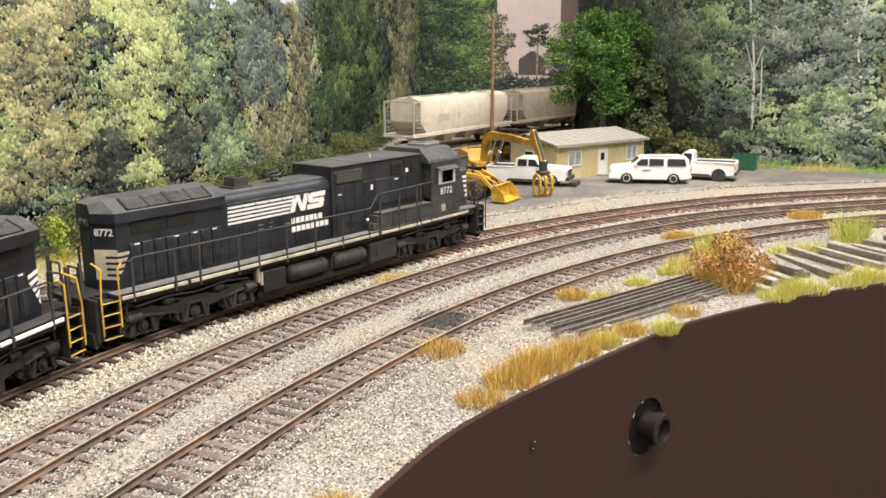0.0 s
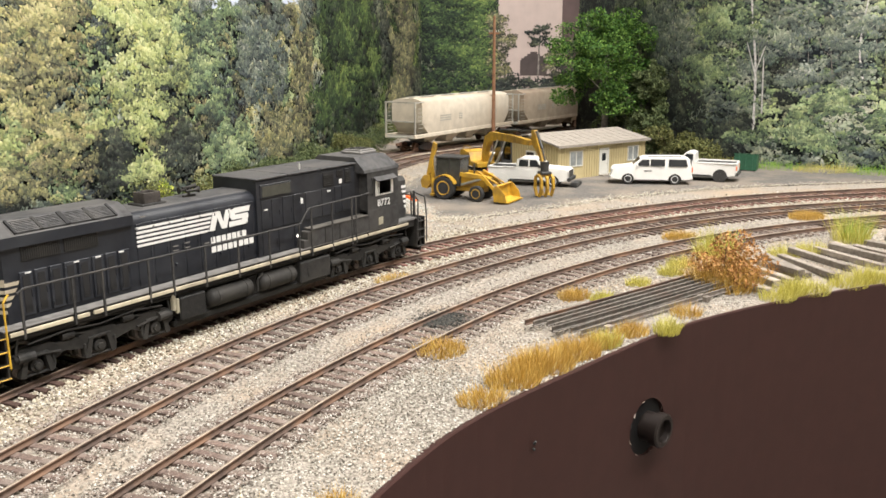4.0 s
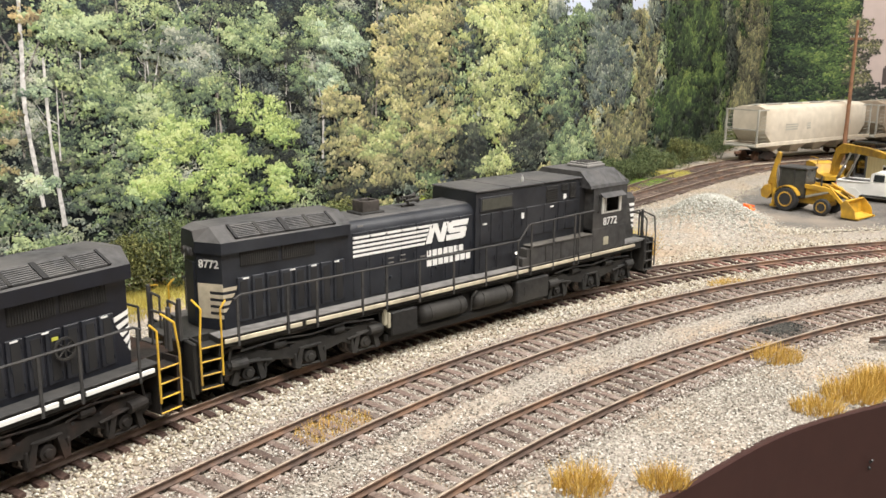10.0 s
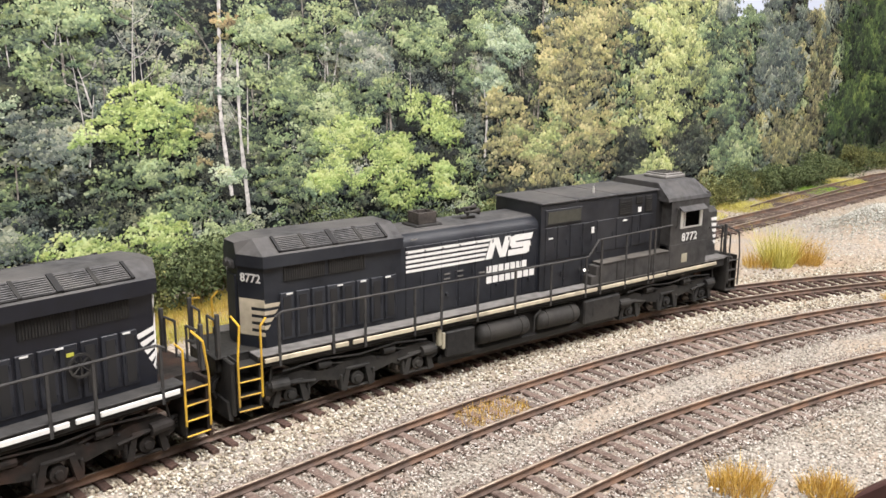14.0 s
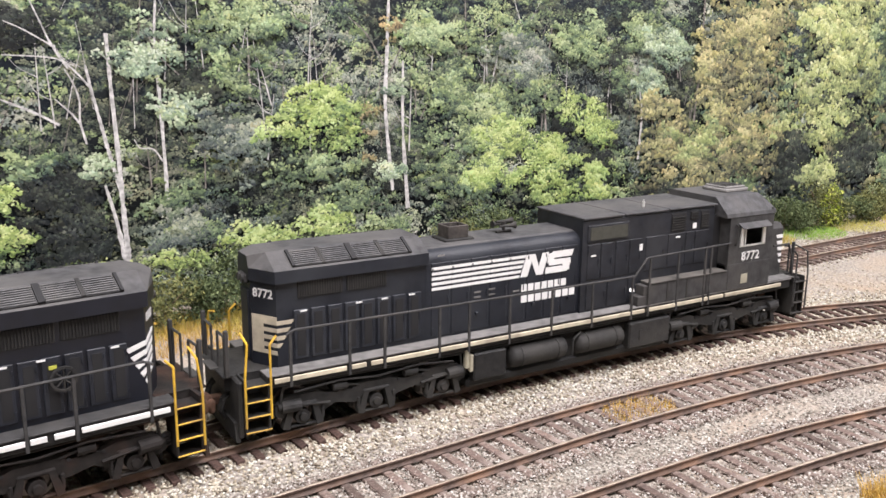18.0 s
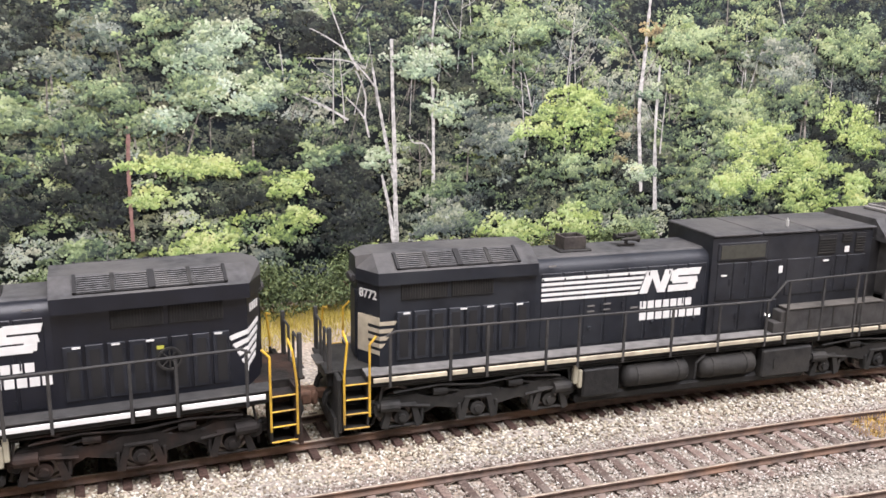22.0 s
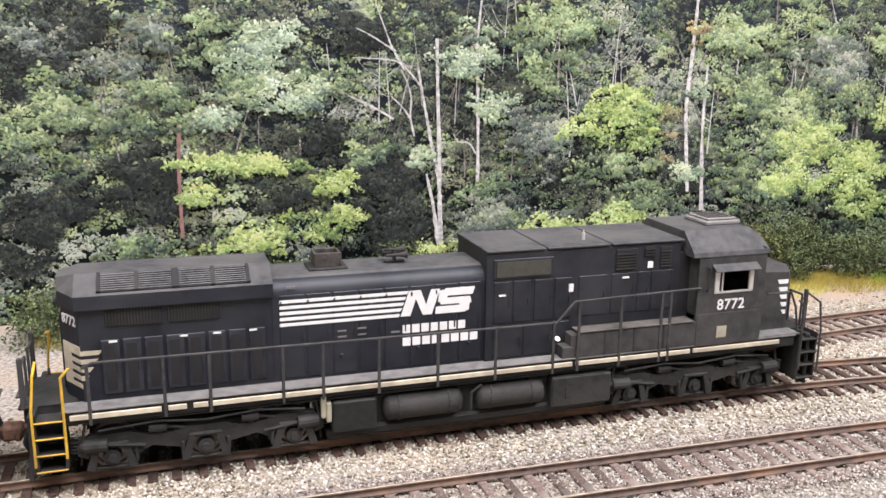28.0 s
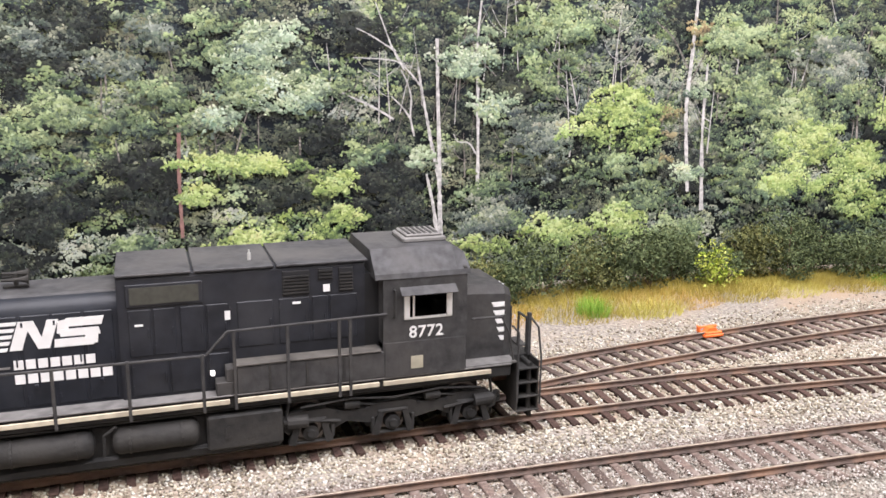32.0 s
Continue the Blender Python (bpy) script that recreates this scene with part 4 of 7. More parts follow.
M["old_rail"] = mat("dull_grey_brown_rail", (0.13, 0.118, 0.105), 0.7, metal=0.2, vary=0.35, scale=400, obj=.4, tint=(.12, .095, .08), tint_scale=120)
M["blackplastic"] = mat("brown_black_knob", (0.013, 0.0095, 0.0085), 0.38, vary=0.1, spec=0.35)
M["torn"] = mat("pale_torn_board_edge", (0.34, 0.29, 0.25), 0.9, vary=0.4, scale=900)

yard = [(-.012, .560), (.0124, .560), (.0687, .598), (.1144, .632), (.17, .662), (.2325, .688), (.3423, .708), (.50, .728), (.74, .742), (.74, .762), (.56, .780), (.43, .797), (.345, .828), (.285, .885), (.24, .96),
        (.12, .955), (.035, .88), (-.025, .76), (-.045, .66)]
yard = [tuple(p) for p in smooth_line(yard + [yard[0]], 6)[:-1]]
bm = bmesh.new()
lo = [bm.verts.new((x, y, -.0012)) for x, y in yard]
hi = [bm.verts.new((x, y, .0009)) for x, y in yard]
for i in range(len(yard)):
    j = (i + 1) % len(yard)
    bm.faces.new((lo[i], lo[j], hi[j], hi[i]))
bmesh.ops.triangle_fill(bm, edges=[bm.edges.get((hi[i], hi[(i + 1) % len(yard)])) for i in range(len(yard))], use_beauty=True)
bmesh.ops.recalc_face_normals(bm, faces=bm.faces)
me = bpy.data.meshes.new("pavement")
bm.to_mesh(me)
bm.free()
me.materials.append(M["asphalt"])
tagged(new("pavement", me), "worn grey asphalt yard beside the main track", "pavement", kind="structure")
YARD = .0009


def building():
    b = thing("yard_building", "low tan-yellow metal yard office with a shallow gable roof", "building", m=pose(.0885, .7235, YARD, 0, 0, 36.5))
    L, D, H, R = .1085, .074, .0288, .0070
    t = .0012
    openings = [(.0135, .0290, .0105, .0238), (.0500, .0605, 0, .0235), (.0850, .0990, .0105, .0238)]
    wall = []
    xs = 0
    for x0, x1, z0, z1 in openings:
        wall.append(box(xs, x0, 0, t, 0, H))
        if z0 > 0:
            wall.append(box(x0, x1, 0, t, 0, z0))
        wall.append(box(x0, x1, 0, t, z1, H))
        xs = x1
    wall.append(box(xs, L, 0, t, 0, H))
    front = part("front_wall", wall, M["siding"], b)
    for i in range(36):
        x = .0015 + i * (L - .003) / 35
        if any(x0 - .0006 < x < x1 + .0006 for x0, x1, z0, z1 in openings):
            continue
        part("siding_rib", [box(x - .00035, x + .00035, -.0004, 0, 0.0004, H - .0003)], M["siding"], front)
    part("back_wall", [box(0, L, D - t, D, 0, H)], M["siding"], b)
    for nm, x in (("end_wall", 0), ("end_wall", L - t)):
        e = part(nm, [prism([(t, 0), (D - t, 0), (D - t, H), (D / 2, H + R - .0012), (t, H)], x, x + t)], M["siding"], b)
        for i in range(22):
            y = .003 + i * (D - .006) / 21
            part("siding_rib", [box(x - .0004 if x == 0 else x + t, x if x == 0 else x + t + .0004, y - .0003, y + .0003, .0004, H - .0004)], M["siding"], e)
        w = part("window", [box(-.0006 if x == 0 else L, 0 if x == 0 else L + .0006, .028, .040, .011, .0225, .0001)], M["trim_white"], e)
        part("pane", [box(-.0009 if x == 0 else L + .0006, -.0006 if x == 0 else L + .0009, .0292, .0388, .0122, .0213)], M["glass"], w)
    for k, s in enumerate((0, 1)):
        y0, y1 = (-.0035, D / 2) if s == 0 else (D / 2, D + .0035)
        za, zb = (H - .0006, H + R) if s == 0 else (H + R, H - .0006)
        r = part("roof", [prism([(y0, za), (y1, zb), (y1, zb + .0013), (y0, za + .0013)], -.0030, L + .0030)], M["roofing"], b)
        for i in range(13):
            x = -.002 + i * (L + .004) / 12
            part("roof_seam", [prism([(y0, za + .0013), (y1, zb + .0013), (y1, zb + .00145), (y0, za + .00145)], x - .0001, x + .0001)], M["roofing"], r)
    part("eave_trim", [box(-.003, L + .003, -.0040, -.0034, H - .0012, H + .0010)], M["roofing"], b)
    for i, (x0, x1, z0, z1) in enumerate(openings):
        if z0 > 0:
            w = part("window", [box(x0, x1, -.0006, .0006, z0, z0 + .0008), box(x0, x1, -.0006, .0006, z1 - .0008, z1), box(x0, x0 + .0008, -.0006, .0006, z0, z1), box(x1 - .0008, x1, -.0006, .0006, z0, z1),
                                box((x0 + x1) / 2 - .0004, (x0 + x1) / 2 + .0004, -.0006, .0006, z0, z1)], M["trim_white"], front)
            for a, c in ((x0 + .0008, (x0 + x1) / 2 - .0004), ((x0 + x1) / 2 + .0004, x1 - .0008)):
                part("pane", [box(a, c, .0000, .0003, z0 + .0008, z1 - .0008)], M["pane"], w)
        else:
            d = part("door", [box(x0 + .0004, x1 - .0004, .0001, .0008, 0, z1 - .0004, .0001), box(x0 - .0006, x0 + .0004, -.0006, .0009, 0, z1 + .0006), box(x1 - .0004, x1 + .0006, -.0006, .0009, 0, z1 + .0006), box(x0, x1, -.0006, .0009, z1 - .0004, z1 + .0006)], M["trim_white"], front, "pale grey door with a square pane")
            part("pane", [box(x0 + .0030, x1 - .0030, -.0001, .0002, .0130, .0195)], M["glass"], d)
            part("handle", [box(x1 - .0018, x1 - .0012, -.0006, .0001, .0100, .0108)], M["steel"], d)
    part("door_step", [box(.0490, .0615, -.0060, -.0004, 0, .0012, .0002)], M["roofing"], b)


building()


def wheel(parent, x, y, r, w, name="wheel", hub="rim"):
    t = part(name, [lathe([(r * .62, -w / 2), (r * .92, -w / 2), (r, -w * .34), (r, w * .34), (r * .92, w / 2), (r * .62, w / 2)], (x, y, r), "y", 20)], M["tyre"], parent, smooth=True)
    s = 1 if y > 0 else -1
    part("rim", [lathe([(.0003, -w * .3 * s), (r * .64, -w * .3 * s), (r * .64, w * .50 * s), (r * .56, w * .56 * s), (r * .42, w * .36 * s), (r * .18, w * .40 * s), (.0002, w * .46 * s)], (x, y, r), "y", 16)], M[hub], t)
    return t


def body_shape(profile, half, taper, z_belt):
    """A car body from its side profile; the sides lean in above the belt line."""
    n = len(profile)
    v, f = [], []
    xs = [p[0] for p in profile]
    x0, x1 = min(xs), max(xs)
    for s in (-1, -.86, .86, 1):
        for x, z in profile:
            lean = taper * max(0, z - z_belt)
            edge = abs(s) == 1
            nose = 1 - .10 * max(0, (abs(2 * (x - x0) / (x1 - x0) - 1) - .82) / .18)
            k = (half - lean) * nose
            y = (k if edge else k * .985) * (1 if s > 0 else -1)
            zz = z - (.0006 if edge else 0) if z > z_belt * .9 else z
            v.append((x, y, zz))
    order = [0, 1, 2, 3]
    for a, b in zip(order, order[1:]):
        for k in range(n):
            j = (k + 1) % n
            f.append((a * n + k, a * n + j, b * n + j, b * n + k))
    return v, f + [tuple(range(n - 1, -1, -1)), tuple(range(3 * n, 4 * n))]


def arches(x, r, z0, n=6):
    return [(x - r * math.cos(math.pi * k / n), z0 + r * math.sin(math.pi * k / n) * .95) for k in range(n + 1)]


def glass_band(parent, quads, y, taper, z_belt):
    for q in quads:
        for s in (-1, 1):
            v = []
            for d in (-.0004, .0002):
                for x, z in q:
                    v.append((x, s * (y - taper * max(0, z - z_belt) + d), z))
            part("side_window", [(v, [(0, 1, 2, 3), (7, 6, 5, 4), (0, 4, 5, 1), (1, 5, 6, 2), (2, 6, 7, 3), (3, 7, 4, 0)])], M["glass"], parent)


def light_pair(parent, x, z, y, w, h, material, name):
    for s in (-1, 1):
        part(name, [box(x - .0004, x + .0004, s * y - w / 2, s * y + w / 2, z - h / 2, z + h / 2, .0001)], material, parent)


def suv(m):
    e = thing("suv", "white full-size sport utility vehicle parked on the asphalt", "car", "parked vehicles", m)
    prof = [(-.0320, .0045)] + arches(-.0187, .0052, .0040)[0:] + arches(.0187, .0052, .0040) + [(.0315, .0045), (.0322, .0075), (.0318, .0118), (.0300, .0134), (.0165, .0148), (.0090, .0208), (.0065, .0218), (-.0240, .0222), (-.0296, .0208), (-.0318, .0140), (-.0324, .0075)]
    b = part("body", [body_shape(prof, .0113, .16, .0135)], M["white_car"], e, smooth=True)
    glass_band(b, [[(.0128, .0150), (.0020, .0150), (.0020, .0203), (.0078, .0203)], [(.0010, .0150), (-.0105, .0150), (-.0105, .0205), (.0010, .0205)], [(-.0135, .0150), (-.0285, .0150), (-.0272, .0205), (-.0135, .0206)]], .0113, .16, .0135)
    part("windscreen", [loft([(.0158, [(-.0092, .0151), (.0092, .0151), (.0092, .0153), (-.0092, .0153)]), (.0094, [(-.0086, .0206), (.0086, .0206), (.0086, .0208), (-.0086, .0208)])])], M["glass"], b)
    part("rear_window", [box(-.0318, -.0306, -.0085, .0085, .0148, .0200, .0003)], M["glass"], b)
    light_pair(b, .0314, .0108, .0085, .0036, .0022, M["silver"], "headlight")
    light_pair(b, -.0322, .0125, .0098, .0018, .0040, M["orange"], "tail_light")
    part("grille", [box(.0318, .0325, -.0055, .0055, .0080, .0118, .0002)], M["silver"], b)
    part("bumper", [box(.0300, .0332, -.0108, .0108, .0040, .0070, .0006)], M["white_car"], b)
    part("bumper", [box(-.0330, -.0305, -.0108, .0108, .0044, .0072, .0006)], M["white_car"], b)
    for s in (-1, 1):
        part("roof_rail", tube([(.0030, s * .0082, .0224), (-.0230, s * .0082, .0228)], .0003), M["plant_dark"], b)
        part("mirror", [box(.0108, .0124, s * .0112, s * .0132, .0148, .0164, .0003)], M["white_car"], b)
        part("door_emblem", [box(.0000, .0060, s * .0113, s * .0114, .0108, .0116)], M["plant_dark"], b)
        part("door_handle", [box(-.0085, -.0065, s * .0112, s * .0116, .0132, .0136)], M["silver"], b)
    for x in (.0187, -.0187):
        for s in (-1, 1):
            wheel(e, x, s * .0098, .0046, .0032)


def pickup(m, crew, label, group="parked vehicles"):
    e = thing("pickup_truck", label, "truck", group, m)
    wb, ln = (.0225, .0355) if crew else (.0205, .0330)
    cab_back = -.0095 if crew else .0010
    prof = [(-ln, .0055)] + arches(-wb, .0055, .0048) + arches(wb, .0055, .0048) + [(ln - .0008, .0055), (ln, .0085), (ln - .0004, .0142), (ln - .0030, .0152), (.0150, .0162), (.0085, .0228), (.0060, .0236), (cab_back + .0025, .0236), (cab_back, .0225), (cab_back - .0004, .0148), (-ln, .0150)]
    b = part("body", [body_shape(prof, .0115, .14, .0150)], M["white_car"], e, smooth=True)
    bed = part("bed", [box(-ln + .0008, cab_back - .0012, -.0098, .0098, .0128, .0152)], M["plant_dark"], b)
    for s in (-1, 1):
        part("bed_rail", [box(-ln, cab_back - .0006, s * .0098, s * .0116, .0148, .0160, .0003)], M["white_car"], b)
    part("tailgate", [box(-ln - .0004, -ln + .0010, -.0108, .0108, .0078, .0158, .0003)], M["white_car"], b)
    q = [[(.0118, .0166), (.0020, .0166), (.0020, .0222), (.0076, .0222)]]
    if crew:
        q.append([(.0008, .0166), (-.0075, .0166), (-.0070, .0222), (.0008, .0222)])
    glass_band(b, q, .0115, .14, .0150)
    part("windscreen", [loft([(.0150, [(-.0092, .0166), (.0092, .0166), (.0092, .0168), (-.0092, .0168)]), (.0092, [(-.0084, .0224), (.0084, .0224), (.0084, .0226), (-.0084, .0226)])])], M["glass"], b)
    part("grille", [box(ln - .0004, ln + .0006, -.0070, .0070, .0088, .0138, .0002)], M["plant_dark"], b)
    light_pair(b, ln - .0002, .0118, .0092, .0034, .0030, M["silver"], "headlight")
    part("bumper", [box(ln - .0010, ln + .0022, -.0114, .0114, .0052, .0082, .0004)], M["plant_dark"] if crew else M["silver"], b)
    part("bumper", [box(-ln - .0020, -ln + .0006, -.0108, .0108, .0055, .0076, .0003)], M["plant_dark"], b)
    part("running_board", [box(-wb + .007, wb - .007, -.0118, .0118, .0040, .0056, .0003)], M["plant_dark"], b)
    light_pair(b, -ln - .0002, .0118, .0100, .0018, .0034, M["orange"], "tail_light")
    for s in (-1, 1):
        part("mirror", [box(.0100, .0116, s * .0114, s * .0138, .0162, .0184, .0003)], M["plant_dark"], b)
        part("wheel_flare", [lathe([(.0050, -.0004), (.0058, -.0004), (.0058, .0004), (.0050, .0004)], (-wb, s * .0115, .0048), "y", 18)], M["plant_dark"] if not crew else M["white_car"], b)
    if crew:
        part("track_gear", [box(ln + .0015, ln + .0075, -.0085, .0085, .0012, .0040, .0004), cyl((ln + .0060, -.0095, .0018), (ln + .0060, .0095, .0018), .0018, .0018, 10)], M["plant_dark"], b, "black track guide wheels")
    for x in (wb, -wb):
        for s in (-1, 1):
            wheel(e, x, s * .0100, .0050, .0034)


def placed(near, off_x, off_y, heading, z=YARD):
    """A pose from one wheel's place on the ground: its place on the thing, and the heading."""
    m = pose(0, 0, 0, 0, 0, heading)
    d = m @ Vector((off_x, off_y, 0))
    return pose(near[0] - d.x, near[1] - d.y, z, 0, 0, heading)


suv(placed((.1442, .7055), .0187, .0098, 171.5))
pickup(placed((.2226, .7148), -.0205, .0100, 156), False, "white single-cab pickup truck parked on the asphalt")
pickup(placed((.0820, .6900), .0225, -.0100, -20) @ Matrix.Scale(.95, 4), True, "white crew-cab pickup truck with black track wheels in front")


def backhoe(m):
    e = thing("backhoe_loader", "yellow backhoe loader with its front bucket down", "construction machine", "yellow machines", m)
    ch = part("chassis", [box(-.006, .030, -.0050, .0050, .0062, .0100, .0006), box(.0120, .0325, -.0058, .0058, .0098, .0160, .0010)], M["plant"], e)
    part("bonnet", [loft([(.0120, [(-.0058, .0100), (-.0058, .0182), (-.0046, .0192), (.0046, .0192), (.0058, .0182), (.0058, .0100)]), (.0330, [(-.0052, .0100), (-.0052, .0160), (-.0042, .0168), (.0042, .0168), (.0052, .0160), (.0052, .0100)])])], M["plant"], ch)
    part("radiator_grille", [box(.0328, .0336, -.0042, .0042, .0105, .0158)], M["plant_dark"], ch)
    part("exhaust", [cyl((.0180, .0040, .0185), (.0180, .0040, .0255), .0007, .0007, 8)], M["plant_dark"], ch)
    cab = part("cab_frame", [box(x - .0005, x + .0005, s * .0062, s * .0072, .0100, .0300) for x in (-.0075, .0030, .0112) for s in (-1, 1)] + [box(-.0080, .0117, -.0072, .0072, .0100, .0128)], M["plant_dark"], e)
    part("cab_roof", [box(-.0090, .0128, -.0080, .0080, .0300, .0316, .0006)], M["plant_dark"], cab)
    for y in (-.0068, .0068):
        for x0, x1 in ((-.0070, .0025), (.0035, .0107)):
            part("cab_pane", [box(x0, x1, y - .0001, y + .0001, .0128, .0299)], M["dusty_pane"], cab)
    part("cab_pane", [box(.0113, .0116, -.0062, .0062, .0190, .0299)], M["dusty_pane"], cab)
    part("seat", [box(-.0010, .0035, -.0024, .0024, .0128, .0172, .0006), box(-.0022, -.0008, -.0024, .0024, .0150, .0225, .0006)], M["plant_dark"], cab)
    for s in (-1, 1):
        wheel(e, 0, s * .0092, .0086, .0056, hub="plant")
        wheel(e, .0262, s * .0086, .0058, .0040, hub="plant")
        part("mudguard", [prism([(.0098 * math.cos(a), .0086 + .0098 * math.sin(a)) for a in np.linspace(2.7, .35, 9)] + [(.0092 * math.cos(a), .0086 + .0092 * math.sin(a)) for a in np.linspace(.35, 2.7, 9)], s * .0062, s * .0118, "y")], M["plant"], e)
        arm = part("loader_arm", [prism([(.0120, .0178), (.0300, .0165), (.0420, .0060), (.0440, .0068), (.0310, .0192), (.0120, .0204)], s * .0066, s * .0080, "y")], M["plant"], e)
        part("lift_cylinder", [cyl((.0130, s * .0073, .0115), (.0290, s * .0073, .0165), .0009, .0009, 8)], M["steel"], arm)
        part("tilt_cylinder", [cyl((.0250, s * .0050, .0215), (.0420, s * .0050, .0130), .0008, .0008, 8)], M["plant"], arm)
        part("stabiliser", [box(-.0118, -.0095, s * .0070, s * .0086, .0030, .0150, .0003), box(-.0125, -.0085, s * .0065, s * .0098, .0016, .0034, .0004)], M["plant"], e)
    bk = [(.0420, .0016), (.0520, .0012), (.0525, .0018), (.0440, .0032), (.0432, .0098), (.0450, .0128), (.0432, .0132), (.0408, .0100)]
    b = part("front_bucket", [prism(bk, -.0128, .0128, "y")] + [prism([(.0420, .0016), (.0520, .0012), (.0505, .0070), (.0450, .0128), (.0412, .0100)], s * .0124, s * .0130, "y") for s in (-1, 1)], M["plant"], e)
    for k in range(7):
        part("tooth", [box(.0515, .0536, -.0118 + k * .0039, -.0104 + k * .0039, .0010, .0018)], M["plant"], b)
    boom = part("rear_boom", [prism([(-.0115, .0100), (-.0150, .0102), (-.0172, .0240), (-.0140, .0400), (-.0118, .0398), (-.0142, .0240)], -.0016, .0016, "y")], M["plant"], e)
    part("dipper", [prism([(-.0140, .0410), (-.0118, .0395), (-.0165, .0180), (-.0188, .0150), (-.0200, .0170)], -.0012, .0012, "y")], M["plant"], boom)
    part("rear_bucket", [prism([(-.0170, .0160), (-.0150, .0100), (-.0180, .0060), (-.0225, .0070), (-.0235, .0120), (-.0205, .0160)], -.0042, .0042, "y")], M["plant"], boom)
    part("boom_cylinder", [cyl((-.0125, 0, .0130), (-.0140, 0, .0330), .0010, .0010, 8)], M["steel"], boom)


backhoe(placed((-.0059, .6345), 0, -.0092, -27.8))


def excavator(m):
    e = thing("grapple_excavator", "yellow tracked excavator holding its grapple over the yard", "construction machine", "yellow machines", m)
    for s in (-1, 1):
        tr = part("crawler", [prism([(-.0215, .0040), (-.0195, .0008), (.0195, .0008), (.0215, .0040), (.0195, .0088), (-.0195, .0088)], s * .0085, s * .0140, "y")], M["plant_dark"], e)
        for k in range(14):
            part("track_shoe", [box(-.0190 + k * .0028, -.0172 + k * .0028, s * .0082, s * .0143, .0086, .0092), box(-.0190 + k * .0028, -.0172 + k * .0028, s * .0082, s * .0143, .0004, .0010)], M["plant_dark"], tr)
        for k in range(5):
            part("roller", [cyl((-.0150 + k * .0075, s * .0130, .0042), (-.0150 + k * .0075, s * .0144, .0042), .0026, .0026, 10)], M["plant"], tr)
    part("car_body", [box(-.0100, .0100, -.0090, .0090, .0050, .0098, .0006), cyl((0, 0, .0095), (0, 0, .0112), .0085, .0085, 18)], M["plant_dark"], e)
    h = part("house", [prism([(-.0225, .0118), (.0135, .0118), (.0135, .0150), (-.0010, .0158), (-.0060, .0225), (-.0200, .0240), (-.0245, .0225), (-.0250, .0140)], -.0135, .0040, "y"), box(-.0225, .0030, .0038, .0135, .0118, .0200, .0008)], M["plant"], e)
    part("counterweight", [box(-.0262, -.0205, -.0135, .0135, .0116, .0230, .0018)], M["plant"], h)
    part("engine_grille", [box(-.0195, -.0050, -.0139, -.0134, .0130, .0190, .0002)], M["plant_dark"], h)
    part("handrail", tube([(-.0200, -.0120, .0238), (-.0200, -.0120, .0275), (-.0060, -.0120, .0275), (-.0060, -.0120, .0225)], .0003), M["plant"], h)
    cab = part("cab", [box(x - .0006, x + .0006, y - .0006, y + .0006, .0130, .0340) for x in (.0015, .0168) for y in (.0072, .0162)] + [box(.0008, .0176, .0066, .0168, .0325, .0340, .0004), box(.0008, .0176, .0066, .0168, .0118, .0165)], M["plant_dark"], e)
    for s, y in ((-1, .0069), (1, .0165)):
        part("cab_pane", [box(.0022, .0162, y - .0002, y + .0002, .0162, .0328)], M["glass"], cab)
    bo = part("boom", [prism([(.0000, .0130), (.0048, .0130), (.0085, .0250), (.0150, .0335), (.0300, .0362), (.0880, .0372), (.0892, .0408), (.0560, .0424), (.0180, .0418), (.0070, .0372), (.0020, .0260)], -.0042, .0000, "y")], M["plant"], e)
    part("boom_mark", [box(.0480, .0550, -.0024, -.0021, .0384, .0404), box(.0480, .0550, .0021, .0024, .0384, .0404)], M["plant_dark"], bo)
    for s in (-1, 1):
        part("boom_cylinder", [cyl((.0128, s * .0036, .0130), (.0230, s * .0036, .0250), .0012, .0012, 9), cyl((.0230, s * .0036, .0250), (.0320, s * .0036, .0370), .0007, .0007, 8)], M["steel"], bo)
    part("stick_cylinder", [cyl((.0300, 0, .0440), (.0620, 0, .0462), .0013, .0013, 9), cyl((.0620, 0, .0462), (.0890, 0, .0480), .0007, .0007, 8), box(.0290, .0320, -.0012, .0012, .0412, .0445, .0002)], M["plant_dark"], bo)
    st = part("stick", [prism([(.0862, .0392), (.0872, .0486), (.0905, .0490), (.0930, .0470), (.1062, .0262), (.1042, .0246), (.0965, .0330)], -.0017, .0017, "y")], M["plant"], e)
    part("bucket_cylinder", [cyl((.0925, 0, .0482), (.1018, 0, .0360), .0011, .0011, 9), cyl((.1018, 0, .0360), (.1068, 0, .0276), .0007, .0007, 8)], M["plant_dark"], st)
    part("linkage", [box(.1038, .1092, -.0010, .0010, .0262, .0276, .0003)], M["steel"], st)
    ro = part("rotator", [cyl((.1060, 0, .0268), (.1060, 0, .0190), .0034, .0030, 12), box(.1020, .1100, -.0044, .0044, .0172, .0196, .0006)], M["plant_dark"], e)
    for k, (x, y) in enumerate(((.1010, -.0050), (.1010, 0), (.1010, .0050), (.1110, -.0050), (.1110, 0), (.1110, .0050))):
        d = -1 if x < .106 else 1
        part("grapple_tine", [prism([(.1060 + d * .0010, .0178), (.1060 + d * .0054, .0150), (.1060 + d * .0062, .0070), (.1060 + d * .0026, .0006), (.1060 + d * .0014, .0012), (.1060 + d * .0042, .0080), (.1060 + d * .0036, .0138), (.1060 + d * .0010, .0160)], y - .0009, y + .0009, "y")], M["plant"], ro)


excavator(pose(.0285, .7395, YARD, 0, 0, -67.7))


